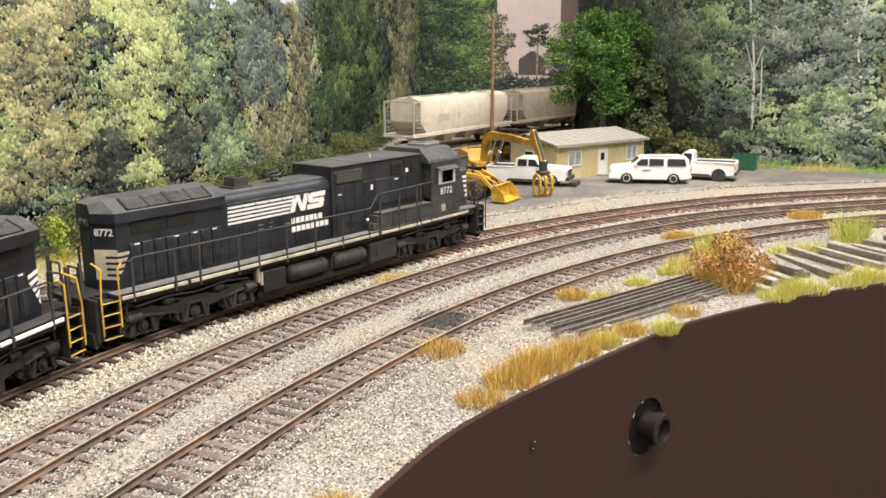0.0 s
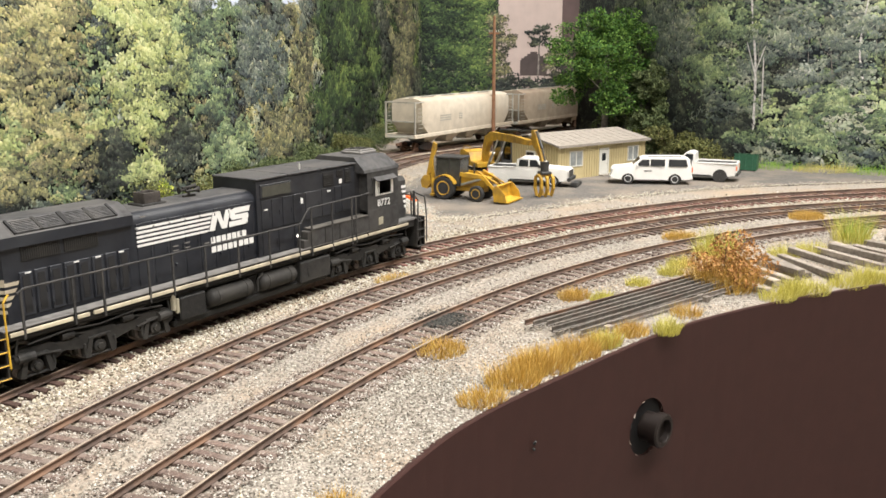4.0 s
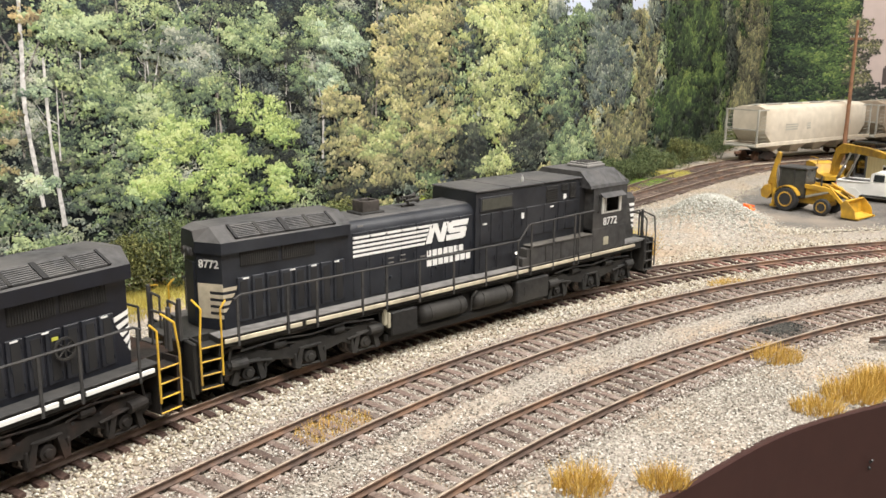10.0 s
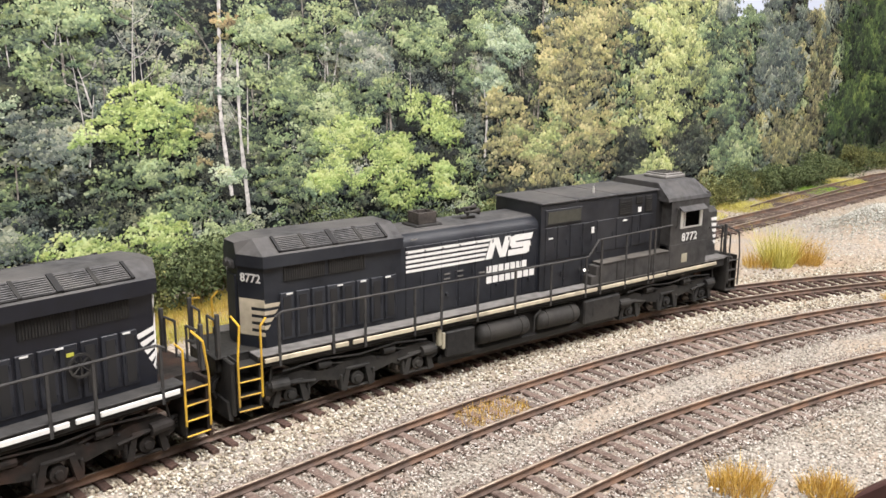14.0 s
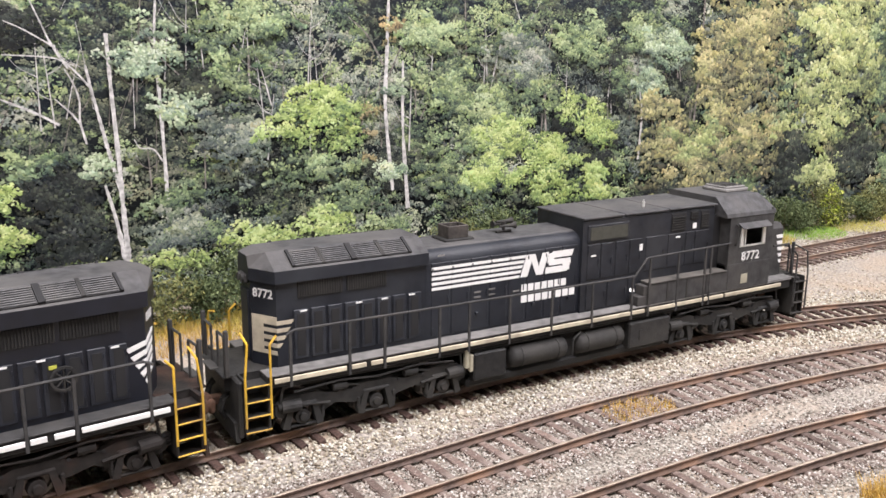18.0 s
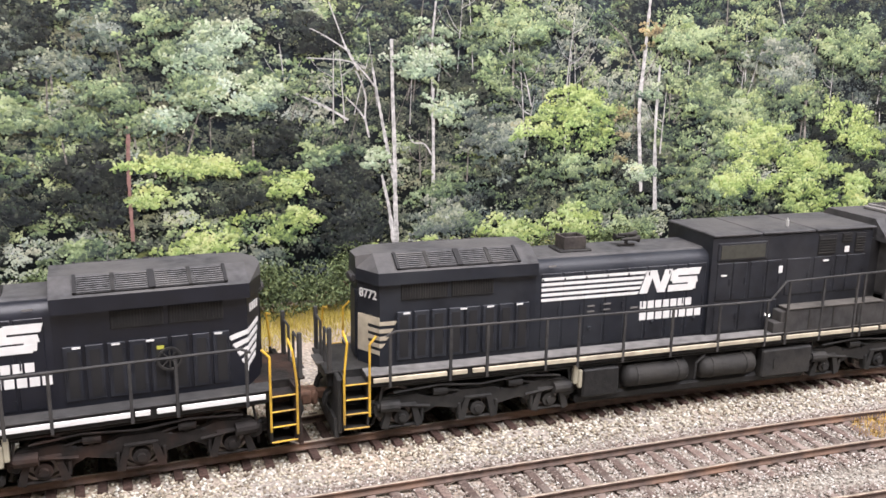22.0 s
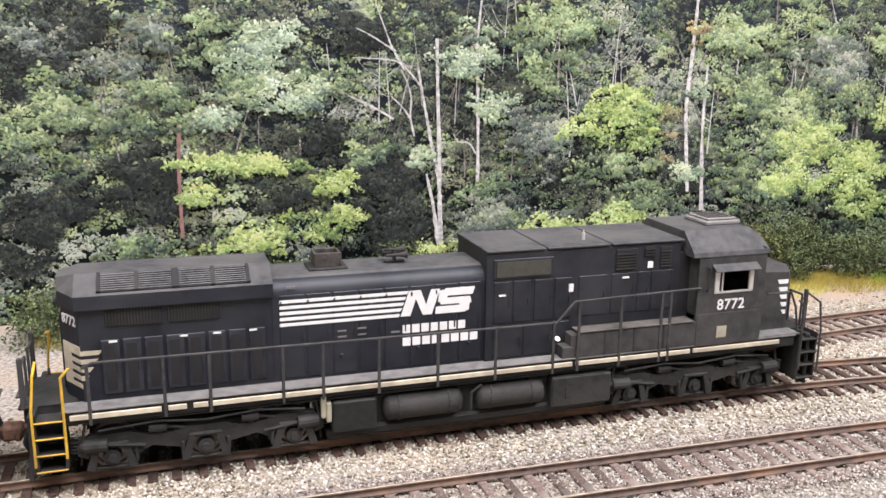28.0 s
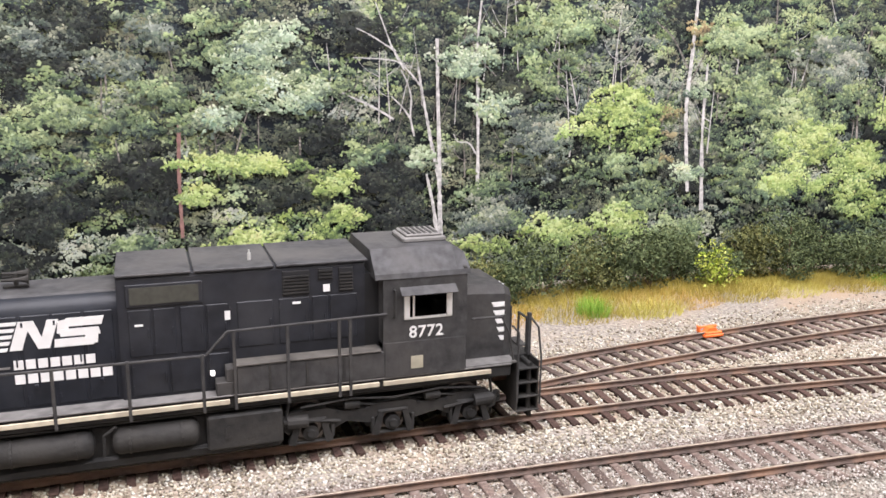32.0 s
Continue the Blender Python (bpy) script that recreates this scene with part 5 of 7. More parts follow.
def dumpster(m):
    e = thing("dumpster", "dark green steel rubbish dumpster beside the yard", "dumpster", m=m)
    b = part("bin", [prism([(-.0070, .0008), (.0060, .0008), (.0072, .0125), (-.0070, .0150)], -.0098, .0098)], M["green_bin"], e)
    part("lid", [prism([(-.0074, .0150), (.0076, .0124), (.0076, .0132), (-.0074, .0158)], -.0102, .0102)], M["green_bin"], b)
    for x in (-.0060, 0, .0060):
        part("bin_rib", [box(x - .0004, x + .0004, .0062, .0072, .0010, .0120), box(x - .0004, x + .0004, -.0078, -.0070, .0010, .0145)], M["green_bin"], b)
    for x in (-.0080, .0080):
        part("skid", [box(x - .0008, x + .0008, -.0065, .0065, 0, .0010)], M["plant_dark"], b)


dumpster(pose(.2680, .7860, YARD, 0, 0, -27))


# ---------------------------------------------------------------- hopper cars and pole
def hopper_car(s, label, paint, group="hopper cars"):
    a, b = REAR.at(s - .080), REAR.at(s + .080)
    c, d = (a + b) / 2, b - a
    z = ground_z(*c) + RAIL_TOP
    e = thing("covered_hopper", label, "freight car", group, pose(c[0], c[1], z, 0, 0, math.degrees(math.atan2(d[1], d[0]))) @ Matrix.Scale(1.17, 4))
    L = .0975
    side = [(-.0174, .0180), (-.0182, .0260), (-.0184, .0350), (-.0184, .0462), (-.0168, .0494), (-.0095, .0516), (.0095, .0516), (.0168, .0494), (.0184, .0462), (.0184, .0350), (.0182, .0260), (.0174, .0180)]
    low = [(y * .96, max(z, .0290)) for y, z in side]
    bo = part("body", [loft([(-L + .012, low), (-L + .023, side), (L - .023, side), (L - .012, low)])], paint, e, smooth=True)
    part("side_sill", [box(-L, L, s_ * .0160, s_ * .0178, .0150, .0186, .0003) for s_ in (-1, 1)], paint, e)
    for k in range(4):
        x = -.060 + k * .040
        part("hopper_bay", [loft([(x - .018, [(-.0150, .0182), (.0150, .0182), (.0150, .0178), (-.0150, .0178)]), (x - .006, [(-.0150, .0182), (.0150, .0182), (.0060, .0075), (-.0060, .0075)]), (x + .006, [(-.0150, .0182), (.0150, .0182), (.0060, .0075), (-.0060, .0075)]),
                                  (x + .018, [(-.0150, .0182), (.0150, .0182), (.0150, .0178), (-.0150, .0178)])]), box(x - .007, x + .007, -.0066, .0066, .0060, .0078, .0003)], paint, e)
    part("roof_walk", [box(-L + .015, L - .015, -.0030, .0030, .0522, .0527)], M["hopper_grey"], bo)
    for k in range(5):
        part("hatch", [cyl((-.072 + k * .036, 0, .0514), (-.072 + k * .036, 0, .0526), .0060, .0058, 14)], paint, bo)
    for e_ in (-1, 1):
        fr = part("end_cage", [box(e_ * (L - .016), e_ * L, -.0172, .0172, .0150, .0162)], M["hopper_grey"], e, "weathered grey open end frame")
        for s_ in (-1, 1):
            part("cage_post", [box(e_ * (L - .001) - .0006, e_ * (L - .001) + .0006, s_ * .0160, s_ * .0175, .0162, .0492)], M["hopper_grey"], fr)
            part("cage_rail", [box(e_ * (L - .016), e_ * (L - .0018), s_ * .0164, s_ * .0174, .0478, .0490)], M["hopper_grey"], fr)
        for z_ in (.0170, .0300, .0478):
            part("cage_bar", [box(e_ * (L - .001) - .0005, e_ * (L - .001) + .0005, -.0160, .0160, z_, z_ + .0012)], M["hopper_grey"], fr)
        for s_ in (-1, 1):
            for k in range(8):
                part("rung", [box(e_ * (L - .009) - .0045, e_ * (L - .009) + .0045, s_ * .0174, s_ * .0179, .0170 + k * .0036, .0174 + k * .0036)], M["hopper_grey"], fr)
        part("coupler", [box(e_ * (L - .002), e_ * (L + .006), -.0012, .0012, .0080, .0108, .0003)], M["rust"], e)
        tr = part("truck", [box(e_ * .072 - .0040, e_ * .072 + .0040, -.0125, .0125, .0060, .0095, .0004)], M["rusty_under"], e)
        for s_ in (-1, 1):
            part("side_frame", [prism([(e_ * .072 + x, z_) for x, z_ in ((-.0120, .0038), (-.0085, .0048), (-.0040, .0026), (.0040, .0026), (.0085, .0048), (.0120, .0038), (.0120, .0068), (.0060, .0092), (-.0060, .0092), (-.0120, .0068))], s_ * .0115, s_ * .0135, "y")], M["rusty_under"], tr)
        for x in (-.0100, .0100):
            part("wheelset", [lathe([(.0012, -.0088), (.0040, -.0086), (.0048, -.0084), (.0048, -.0064), (.0054, -.0058), (.0012, -.0054), (.0012, .0054), (.0054, .0058), (.0048, .0064), (.0048, .0084), (.0040, .0086), (.0012, .0088)], (e_ * .072 + x, 0, .0048), "y", 18)], M["rust"], tr)
    for x, w in ((-.055, .020), (-.02, .006), (.045, .012)):
        for s_ in (-1, 1):
            for k in range(3):
                part("data_bar", [box(x, x + w, s_ * .0183, s_ * .01845, .0335 - .0022 * k, .0347 - .0022 * k)], M["hopper_grey"], bo)


s_first = min(np.linspace(0, REAR.length, 800), key=lambda s: np.hypot(*(REAR.at(s) - np.array((.002, 1.055)))))
hopper_car(s_first, "dusty cream covered hopper car on the storage track", M["hopper"])
hopper_car(s_first + .243, "rust-stained tan covered hopper car on the storage track", M["hopper_brown"])

pz = ground_z(.0515, 1.09)
p_ = thing("utility_pole", "tall reddish-brown wooden utility pole with a small crossarm", "utility pole", m=pose(.0515, 1.09, pz))
part("shaft", [cyl((0, 0, -.001), (.0003, 0, .150 - pz), .0025, .0015, 12)], M["pole"], p_)
ca = part("crossarm", [box(-.0065, .0065, .0012, .0024, .128 - pz, .1305 - pz, .0002)], M["pole"], p_)
for x in (-.0055, -.0025, .0025, .0055):
    part("insulator", [lathe([(.0003, .1305 - pz), (.0008, .1310 - pz), (.0006, .1320 - pz), (.0008, .1325 - pz), (.0003, .1335 - pz)], (x, .0018, 0), "z", 8)], M["hopper_grey"], ca)


# ---------------------------------------------------------------- small things by the tracks
def derail(m, label):
    e = thing("track_derail", label, "derail", "orange track devices", m)
    part("base", [box(-.0045, .0045, -.0030, .0030, 0, .0012, .0003)], M["orange"], e)
    part("shoe", [prism([(-.0036, .0012), (.0036, .0012), (.0016, .0034), (-.0012, .0034)], -.0012, .0012, "y"), box(-.0040, .0040, -.0026, -.0014, .0012, .0022, .0003)], M["orange"], e)
    part("stand", [box(-.0050, -.0038, .0010, .0028, .0012, .0038, .0003), cyl((-.0044, .0019, .0030), (.0040, .0019, .0030), .0006, .0006, 8)], M["orange"], e)


derail(pose(-.2250, .1880, .0014, 0, 0, 80), "bright orange derail device fixed beside the branch rail")
derail(pose(-.0308, .6120, ground_z(-.0308, .6120) + .0006, 0, 0, -35), "bright orange track device lying by the yard")

PLANKS = [(.155, .4375, .1660, .402, 0), (.1484, .424, .1596, .3935, 0), (.1436, .412, .1513, .389, 0), (.1350, .391, .1429, .376, 0), (.1647, .445, .1720, .405, 0),
          (.1735, .446, .1838, .401, 0), (.1872, .451, .1990, .417, 0), (.1978, .4604, .2160, .421, 0), (.2117, .4714, .2253, .4364, 0), (.2344, .4798, .2480, .4560, 0),
          (.1580, .418, .1660, .398, 1), (.1790, .447, .1925, .409, 1), (.2040, .456, .2200, .426, 1), (.2220, .466, .2360, .436, 0), (.2440, .476, .2600, .446, 1)]
for i, (x0, y0, x1, y1, up) in enumerate(PLANKS):
    r_ = random.Random(60 + i)
    ln = math.hypot(x1 - x0, y1 - y0)
    pl = part("plank", [box(-ln / 2, ln / 2, -.0021, .0021, 0, .0030, .0003)], M["plank"])
    pl.matrix_world = pose((x0 + x1) / 2, (y0 + y1) / 2, .0003 + .0030 * up, r_.uniform(-4, 4), r_.uniform(-2, 2), math.degrees(math.atan2(y1 - y0, x1 - x0)))
    tagged(pl, "weathered grey-brown old timber tie lying on the gravel", "timber", "discarded ties")

for i in range(7):
    r_ = random.Random(90 + i)
    a0, a1 = np.array((.0291, .3245)), np.array((.1224, .4012))
    d = (a1 - a0) / np.linalg.norm(a1 - a0)
    n = np.array((d[1], -d[0]))
    c = (a0 + a1) / 2 + n * (i * .0034 - .0014 + r_.uniform(-.0006, .0006)) + d * (r_.uniform(-.005, .005) + i * .0004)
    rl = part("spare_rail", [prism([(y * .82, z) for y, z in RAIL_PROFILE], -.056, .056)], M["rail"] if i == 0 else M["old_rail"])
    rl.matrix_world = pose(c[0], c[1], .0026 if i < 6 else .0012, 0, 0, math.degrees(math.atan2(d[1], d[0])) + r_.uniform(-1.4, 1.4))
    tagged(rl, "dull brown spare rail stacked on blocks beside the siding", "rail", "stacked spare rails")
for k in (-.035, .030):
    a0, a1 = np.array((.0291, .3245)), np.array((.1224, .4012))
    d = (a1 - a0) / np.linalg.norm(a1 - a0)
    n = np.array((d[1], -d[0]))
    c = (a0 + a1) / 2 + n * .009 + d * k
    bl = part("timber_block", [box(-.0016, .0016, -.0125, .0125, 0, .0024, .0002)], M["plank"])
    bl.matrix_world = pose(c[0], c[1], .0002, 0, 0, math.degrees(math.atan2(d[1], d[0])))
    tagged(bl, "dark timber block under the stacked rails", "timber", "rail blocks")


# ---------------------------------------------------------------- hole and knob in the fascia
hc, hn = Vector((.0760, .3170, -.0366)), Vector((.72, -.69, 0)).normalized()
bmf = bmesh.new()
bmf.from_mesh(fascia.data)
bmf.faces.new([bmf.verts[:][k] for k in range(5)])
bmf.faces.new([bmf.verts[:][k] for k in range(len(bmf.verts) - 1, len(bmf.verts) - 6, -1)])
bmesh.ops.recalc_face_normals(bmf, faces=bmf.faces)
bmf.to_mesh(fascia.data)
bmf.free()
cut = bpy.data.objects.new("cutter", mesh("cutter", [cyl(hc - hn * .012, hc + hn * .012, .0118, .0118, 26)], M["dark"]))
scene.collection.objects.link(cut)
mod = fascia.modifiers.new("hole", "BOOLEAN")
mod.operation, mod.object, mod.solver = "DIFFERENCE", cut, "EXACT"
bpy.context.view_layer.update()
cutme = bpy.data.meshes.new_from_object(fascia.evaluated_get(bpy.context.evaluated_depsgraph_get()))
fascia.modifiers.clear()
fascia.data = cutme
cutme.polygons.foreach_set("use_smooth", [False] * len(cutme.polygons))
bpy.data.objects.remove(cut)
kn = thing("throttle_socket", "black round socket knob set in a hole in the fascia", "knob", m=Matrix.Translation(hc) @ hn.to_track_quat("Z", "Y").to_matrix().to_4x4())
part("cup", [lathe([(.0117, -.0005), (.0117, -.022), (.0002, -.022), (.0002, -.0228), (.0125, -.0228), (.0125, -.0030), (.0119, -.0005)], (0, 0, 0), "z", 26)], M["dark"], kn)
part("barrel", [lathe([(.0060, -.0220), (.0060, .0040), (.0069, .0044), (.0070, .0074), (.0063, .0080), (.0048, .0080), (.0043, .0054), (.0002, .0052)], (.0010, 0, 0), "z", 24)], M["blackplastic"], kn, smooth=True)
rt = random.Random(8)
for i in range(13):
    a_ = i * .484 + rt.uniform(-.2, .2)
    r_ = .0118 + rt.uniform(-.0002, .0003)
    part("torn_rim", [cyl((r_ * math.cos(a_), r_ * math.sin(a_), .0002), (r_ * math.cos(a_ + .16), r_ * math.sin(a_ + .16), .0005 + rt.uniform(0, .0004)), rt.uniform(.0001, .0003), .0001, 5)], M["torn"] if i % 3 else M["dark"], kn)
nl = thing("screw_hook", "small dark screw hook in the fascia", "hook", m=pose(.0262, .2640, -.0190, 0, 0, 0))
part("hook", tube([(0, .003, 0), (.0006, -.0008, .0006), (.0010, -.0012, .0018)], .0004) + tube([(-.0008, .002, -.0010), (.0008, -.0006, -.0016)], .0004), M["plant_dark"], nl)

# ---------------------------------------------------------------- printed forest backdrop panels
def forest_print(name, light):
    """The photograph printed on a panel: leafy masses, single leaves and dark gaps, all flat ink."""
    m = mat(name, (0.5, 0.5, 0.5), 0.7, spec=0.1)
    nt = m.node_tree
    n, l = nt.nodes, nt.links
    co = n.new("ShaderNodeTexCoord")

    def noisy(scale, detail, squash, rough=.6, distort=0.0):
        mp = n.new("ShaderNodeMapping")
        mp.inputs["Scale"].default_value = (1, 1, squash)
        l.new(co.outputs["Object"], mp.inputs["Vector"])
        t = n.new("ShaderNodeTexNoise")
        t.inputs["Scale"].default_value, t.inputs["Detail"].default_value = scale, detail
        t.inputs["Roughness"].default_value, t.inputs["Distortion"].default_value = rough, distort
        l.new(mp.outputs[0], t.inputs["Vector"])
        return t.outputs["Fac"]

    def maths(op, a, b):
        t = n.new("ShaderNodeMath")
        t.operation = op
        for k, v in enumerate((a, b)):
            if isinstance(v, float):
                t.inputs[k].default_value = v
            else:
                l.new(v, t.inputs[k])
        return t.outputs[0]

    mass = noisy(34, 2.5, 1.2, .55, .6)
    spray = noisy(150, 4.0, 1.9, .62, .5)
    cell = n.new("ShaderNodeTexVoronoi")
    cell.inputs["Scale"].default_value = 620
    l.new(co.outputs["Object"], cell.inputs["Vector"])
    sep = n.new("ShaderNodeSeparateColor")
    l.new(cell.outputs["Color"], sep.inputs[0])
    leaf = maths("SUBTRACT", sep.outputs[0], 0.5)
    fleck = noisy(1100, 2.0, 1.3, .6)
    v = maths("ADD", maths("MULTIPLY", mass, 0.85), maths("MULTIPLY", spray, 0.95))
    v = maths("ADD", v, maths("MULTIPLY", leaf, 0.17))
    v = maths("ADD", v, maths("MULTIPLY", fleck, 0.30))
    v = maths("SUBTRACT", maths("MULTIPLY", v, 1.22), 0.83 - light)
    ramp = n.new("ShaderNodeValToRGB")
    el = ramp.color_ramp.elements
    tones = [(.28, (.010, .013, .017)), (.38, (.030, .039, .042)), (.46, (.068, .092, .072)), (.54, (.130, .172, .098)), (.63, (.240, .300, .145)), (.76, (.40, .46, .22)), (.95, (.52, .57, .33))]
    for k, (p, c) in enumerate(tones):
        e = el[k] if k < 2 else el.new(p)
        e.position = p
        e.color = (*c, 1)
    l.new(v, ramp.inputs[0])
    hue = noisy(22, 2.0, 1.0)
    tint = n.new("ShaderNodeMix")
    tint.data_type, tint.blend_type = "RGBA", "MULTIPLY"
    tint.inputs[7].default_value = (1.12, 1.0, .74, 1)
    mr = n.new("ShaderNodeMapRange")
    mr.inputs[1].default_value, mr.inputs[2].default_value, mr.inputs[4].default_value = .50, .66, .8
    l.new(hue, mr.inputs[0])
    l.new(mr.outputs[0], tint.inputs[0])
    l.new(ramp.outputs[0], tint.inputs[6])
    l.new(tint.outputs[2], n["Principled BSDF"].inputs["Base Color"])
    return m


def linear(c):
    return [((v / 255 + .055) / 1.055) ** 2.4 for v in c]


# printing inks of the photograph, from shadow to light
# the shadow tones are lifted, so haze from sheen is in the ink colours
INKS = {k: np.array([linear(c) for c in v]) for k, v in {
    "green": ((40, 47, 46), (68, 81, 66), (100, 118, 84), (136, 155, 104), (176, 192, 136)),
    "bright": ((46, 55, 46), (82, 101, 66), (120, 142, 80), (156, 178, 100), (194, 210, 136)),
    "pale": ((50, 58, 54), (88, 104, 86), (126, 146, 112), (162, 182, 138), (200, 214, 174)),
    "olive": ((54, 55, 48), (86, 89, 68), (122, 124, 86), (158, 158, 104), (194, 190, 132)),
    "mellow": ((60, 67, 54), (96, 107, 74), (132, 145, 92), (166, 178, 112), (198, 206, 144)),
    "deep": ((36, 40, 36), (54, 60, 52), (75, 83, 67), (102, 110, 84), (134, 140, 108)),
    "grey": ((48, 54, 52), (76, 87, 77), (104, 116, 97), (138, 148, 121), (176, 184, 152)),
    "conifer": ((26, 33, 28), (42, 54, 40), (62, 82, 48), (90, 112, 60), (128, 146, 78)),
    "autumn": ((76, 72, 58), (116, 110, 78), (154, 144, 98), (186, 174, 124), (212, 202, 158))}.items()}
INK_BALANCE = np.array((1.02, .98, 1.17))


def fbm(x, y, seed, octaves=4):
    """Soft cloudy values from 0 to 1."""
    g = np.random.default_rng(seed).random((64, 64))
    out, amp, total = 0.0, 1.0, 0.0
    for k in range(octaves):
        i, j = np.floor(x).astype(int), np.floor(y).astype(int)
        fx, fy = x - i, y - j
        fx, fy = fx * fx * (3 - 2 * fx), fy * fy * (3 - 2 * fy)
        a, b = g[i % 64, j % 64], g[(i + 1) % 64, j % 64]
        c, d = g[i % 64, (j + 1) % 64], g[(i + 1) % 64, (j + 1) % 64]
        out = out + amp * ((a * (1 - fx) + b * fx) * (1 - fy) + (c * (1 - fx) + d * fx) * fy)
        total += amp
        amp *= .55
        x, y = x * 2.03 + 11.7, y * 2.03 + 5.3
    return out / total


M["print_deep"] = forest_print("printed_deep_forest", -0.14)
printed = bpy.data.materials.new("printed_ink")
printed.use_nodes = True
pn_ = printed.node_tree.nodes
pa_ = pn_.new("ShaderNodeAttribute")
pa_.attribute_name = "ink"
printed.node_tree.links.new(pa_.outputs["Color"], pn_["Principled BSDF"].inputs["Base Color"])
pn_["Principled BSDF"].inputs["Roughness"].default_value = 0.6
pn_["Principled BSDF"].inputs["Specular IOR Level"].default_value = 0.15
M["printed_ink"] = printed
M["bark"] = mat("printed_pale_bark", (0.46, 0.45, 0.44), 0.5, vary=0.45, scale=500)
M["bark_grey"] = mat("printed_grey_bark", (0.17, 0.155, 0.14), 0.5, vary=0.4, scale=400, island=0.5)
M["bark_red"] = mat("printed_red_bark", (0.22, 0.125, 0.11), 0.5, vary=0.4, scale=400)
M["sky"] = mat("printed_pale_sky", (0.52, 0.58, 0.72), 0.5, vary=0.06, scale=20)
M["pink"] = mat("printed_pale_brick_building", (0.46, 0.375, 0.35), 0.5, vary=0.06, scale=60)
M["gloom"] = mat("printed_dark_gable", (0.06, 0.045, 0.045), 0.5, vary=0.2, scale=60)
M["column"] = mat("printed_brown_chimney", (0.085, 0.055, 0.055), 0.5, vary=0.2, scale=40)


class Panel:
    """A curved printed panel: places by the way along it, the height, and the layer of ink."""

    def __init__(self, name, line, top, label, ground="print"):
        self.line, self.rng = Line(line), np.random.default_rng(len(name) * 7 + 3)
        ss = np.linspace(0, self.line.length, 90)
        v, f = [], []
        for s in ss:
            a, b = self.line.at(s), self.line.off(s, .004)
            v += [(*a, -.06), (*a, top), (*b, top), (*b, -.06)]
        for i in range(len(ss) - 1):
            for k in range(4):
                f.append((i * 4 + k, i * 4 + 4 + k, i * 4 + 4 + (k + 1) % 4, i * 4 + (k + 1) % 4))
        self.ob = tagged(quick(name, v, f, M[ground]), label, "backdrop", kind="structure")
        self.flat, self.leaf_v, self.leaf_c = {}, [], []
        self.layer = 0.0001

    def lay(self, u, z, h):
        """Points on the print's face."""
        s = self.line
        x, y = np.interp(u, s.s, s.p[:, 0]), np.interp(u, s.s, s.p[:, 1])
        e = 0.003
        dx = np.interp(u + e, s.s, s.p[:, 0]) - np.interp(u - e, s.s, s.p[:, 0])
        dy = np.interp(u + e, s.s, s.p[:, 1]) - np.interp(u - e, s.s, s.p[:, 1])
        n = np.hypot(dx, dy) + 1e-9
        return np.stack([x + dy / n * h, y - dx / n * h, z], -1)

    def sprays(self, cu, cz, sp, level, hue, leaf, m=None, contrast=.32, tall=.52):
        """Drooping sprays of printed leaves, lighter above and darker beneath, each in one ink's tones."""
        n, r = len(cu), self.rng
        if not n:
            return
        m = m or int(min(28, max(18, 25 * (sp / .0046) ** 2 * (.0015 / leaf) ** 2)))
        o = np.argsort(-cz + r.normal(0, np.mean(sp) * .8, n))
        cu, cz, level = cu[o], cz[o], level[o]
        sp = (np.broadcast_to(sp, n)[o] * r.uniform(.55, 1.35, n))[:, None]
        a = r.uniform(-1, 1, (n, m))
        b = np.sort(r.normal(0, .45, (n, m)), 1) * (1 - .45 * a * a)
        u = cu[:, None] + sp * a * .95
        z = cz[:, None] + sp * (b * tall + r.normal(0, .28, (n, 1)) * a - .22 * a * a)
        t = level[:, None] + contrast * b + r.normal(0, .115, (n, m)) + .22 * (fbm(u / .0042, z / .0036, 7, 3) - .5)
        ramp = INKS[hue] * INK_BALANCE
        c = np.stack([np.interp(np.clip(t, 0, 1), np.linspace(0, 1, len(ramp)), ramp[:, k]) for k in range(3)], -1)
        c *= r.uniform(.93, 1.07, (n, m, 1)) * np.stack([1 + r.normal(0, .04, (n, 1)), np.ones((n, 1)), 1 + r.normal(0, .07, (n, 1))], -1)
        h = self.layer + np.repeat(np.arange(n)[:, None] * 4e-8, m, 1) + np.linspace(0, 4e-8, m)[None]
        self.layer += n * 4e-8 + 4e-7
        u, z, h, c = u.ravel(), z.ravel(), h.ravel(), c.reshape(-1, 3)
        k = len(u)
        size = leaf * r.uniform(.55, 1.4, k)
        g = r.normal(0, .8, k)
        ca, sa = np.cos(g), np.sin(g)
        corners = []
        for p, q in ((-.62, .05), (-.05, -.36), (.62, -.05), (.08, .38)):
            x, y = p * size * r.uniform(.75, 1.2, k), q * size * r.uniform(.75, 1.25, k)
            corners.append(self.lay(u + ca * x - sa * y, z + sa * x + ca * y, h))
        self.leaf_v.append(np.stack(corners, 1).reshape(-1, 3))
        self.leaf_c.append(np.repeat(c, 4, 0))

    def mass(self, u, z, w, h, hue, level, leaf=.0013, sp=.0046, fill=1.0):
        """One leafy bough or crown with a ragged outline and gaps, lit from above."""
        r = self.rng
        n = max(3, int(w * h / sp ** 2 * 2.0 * fill))
        g, d = r.uniform(0, 2 * math.pi, n), r.uniform(0, 1, n) ** .62
        d *= .35 + 1.25 * fbm(np.cos(g) * 3 + 40 * u, np.sin(g) * 3 + 50 * z, 3, 3)
        cu, cz = u + np.cos(g) * d * w * .56, z + np.sin(g) * d * h * .56
        k = sp / .0046
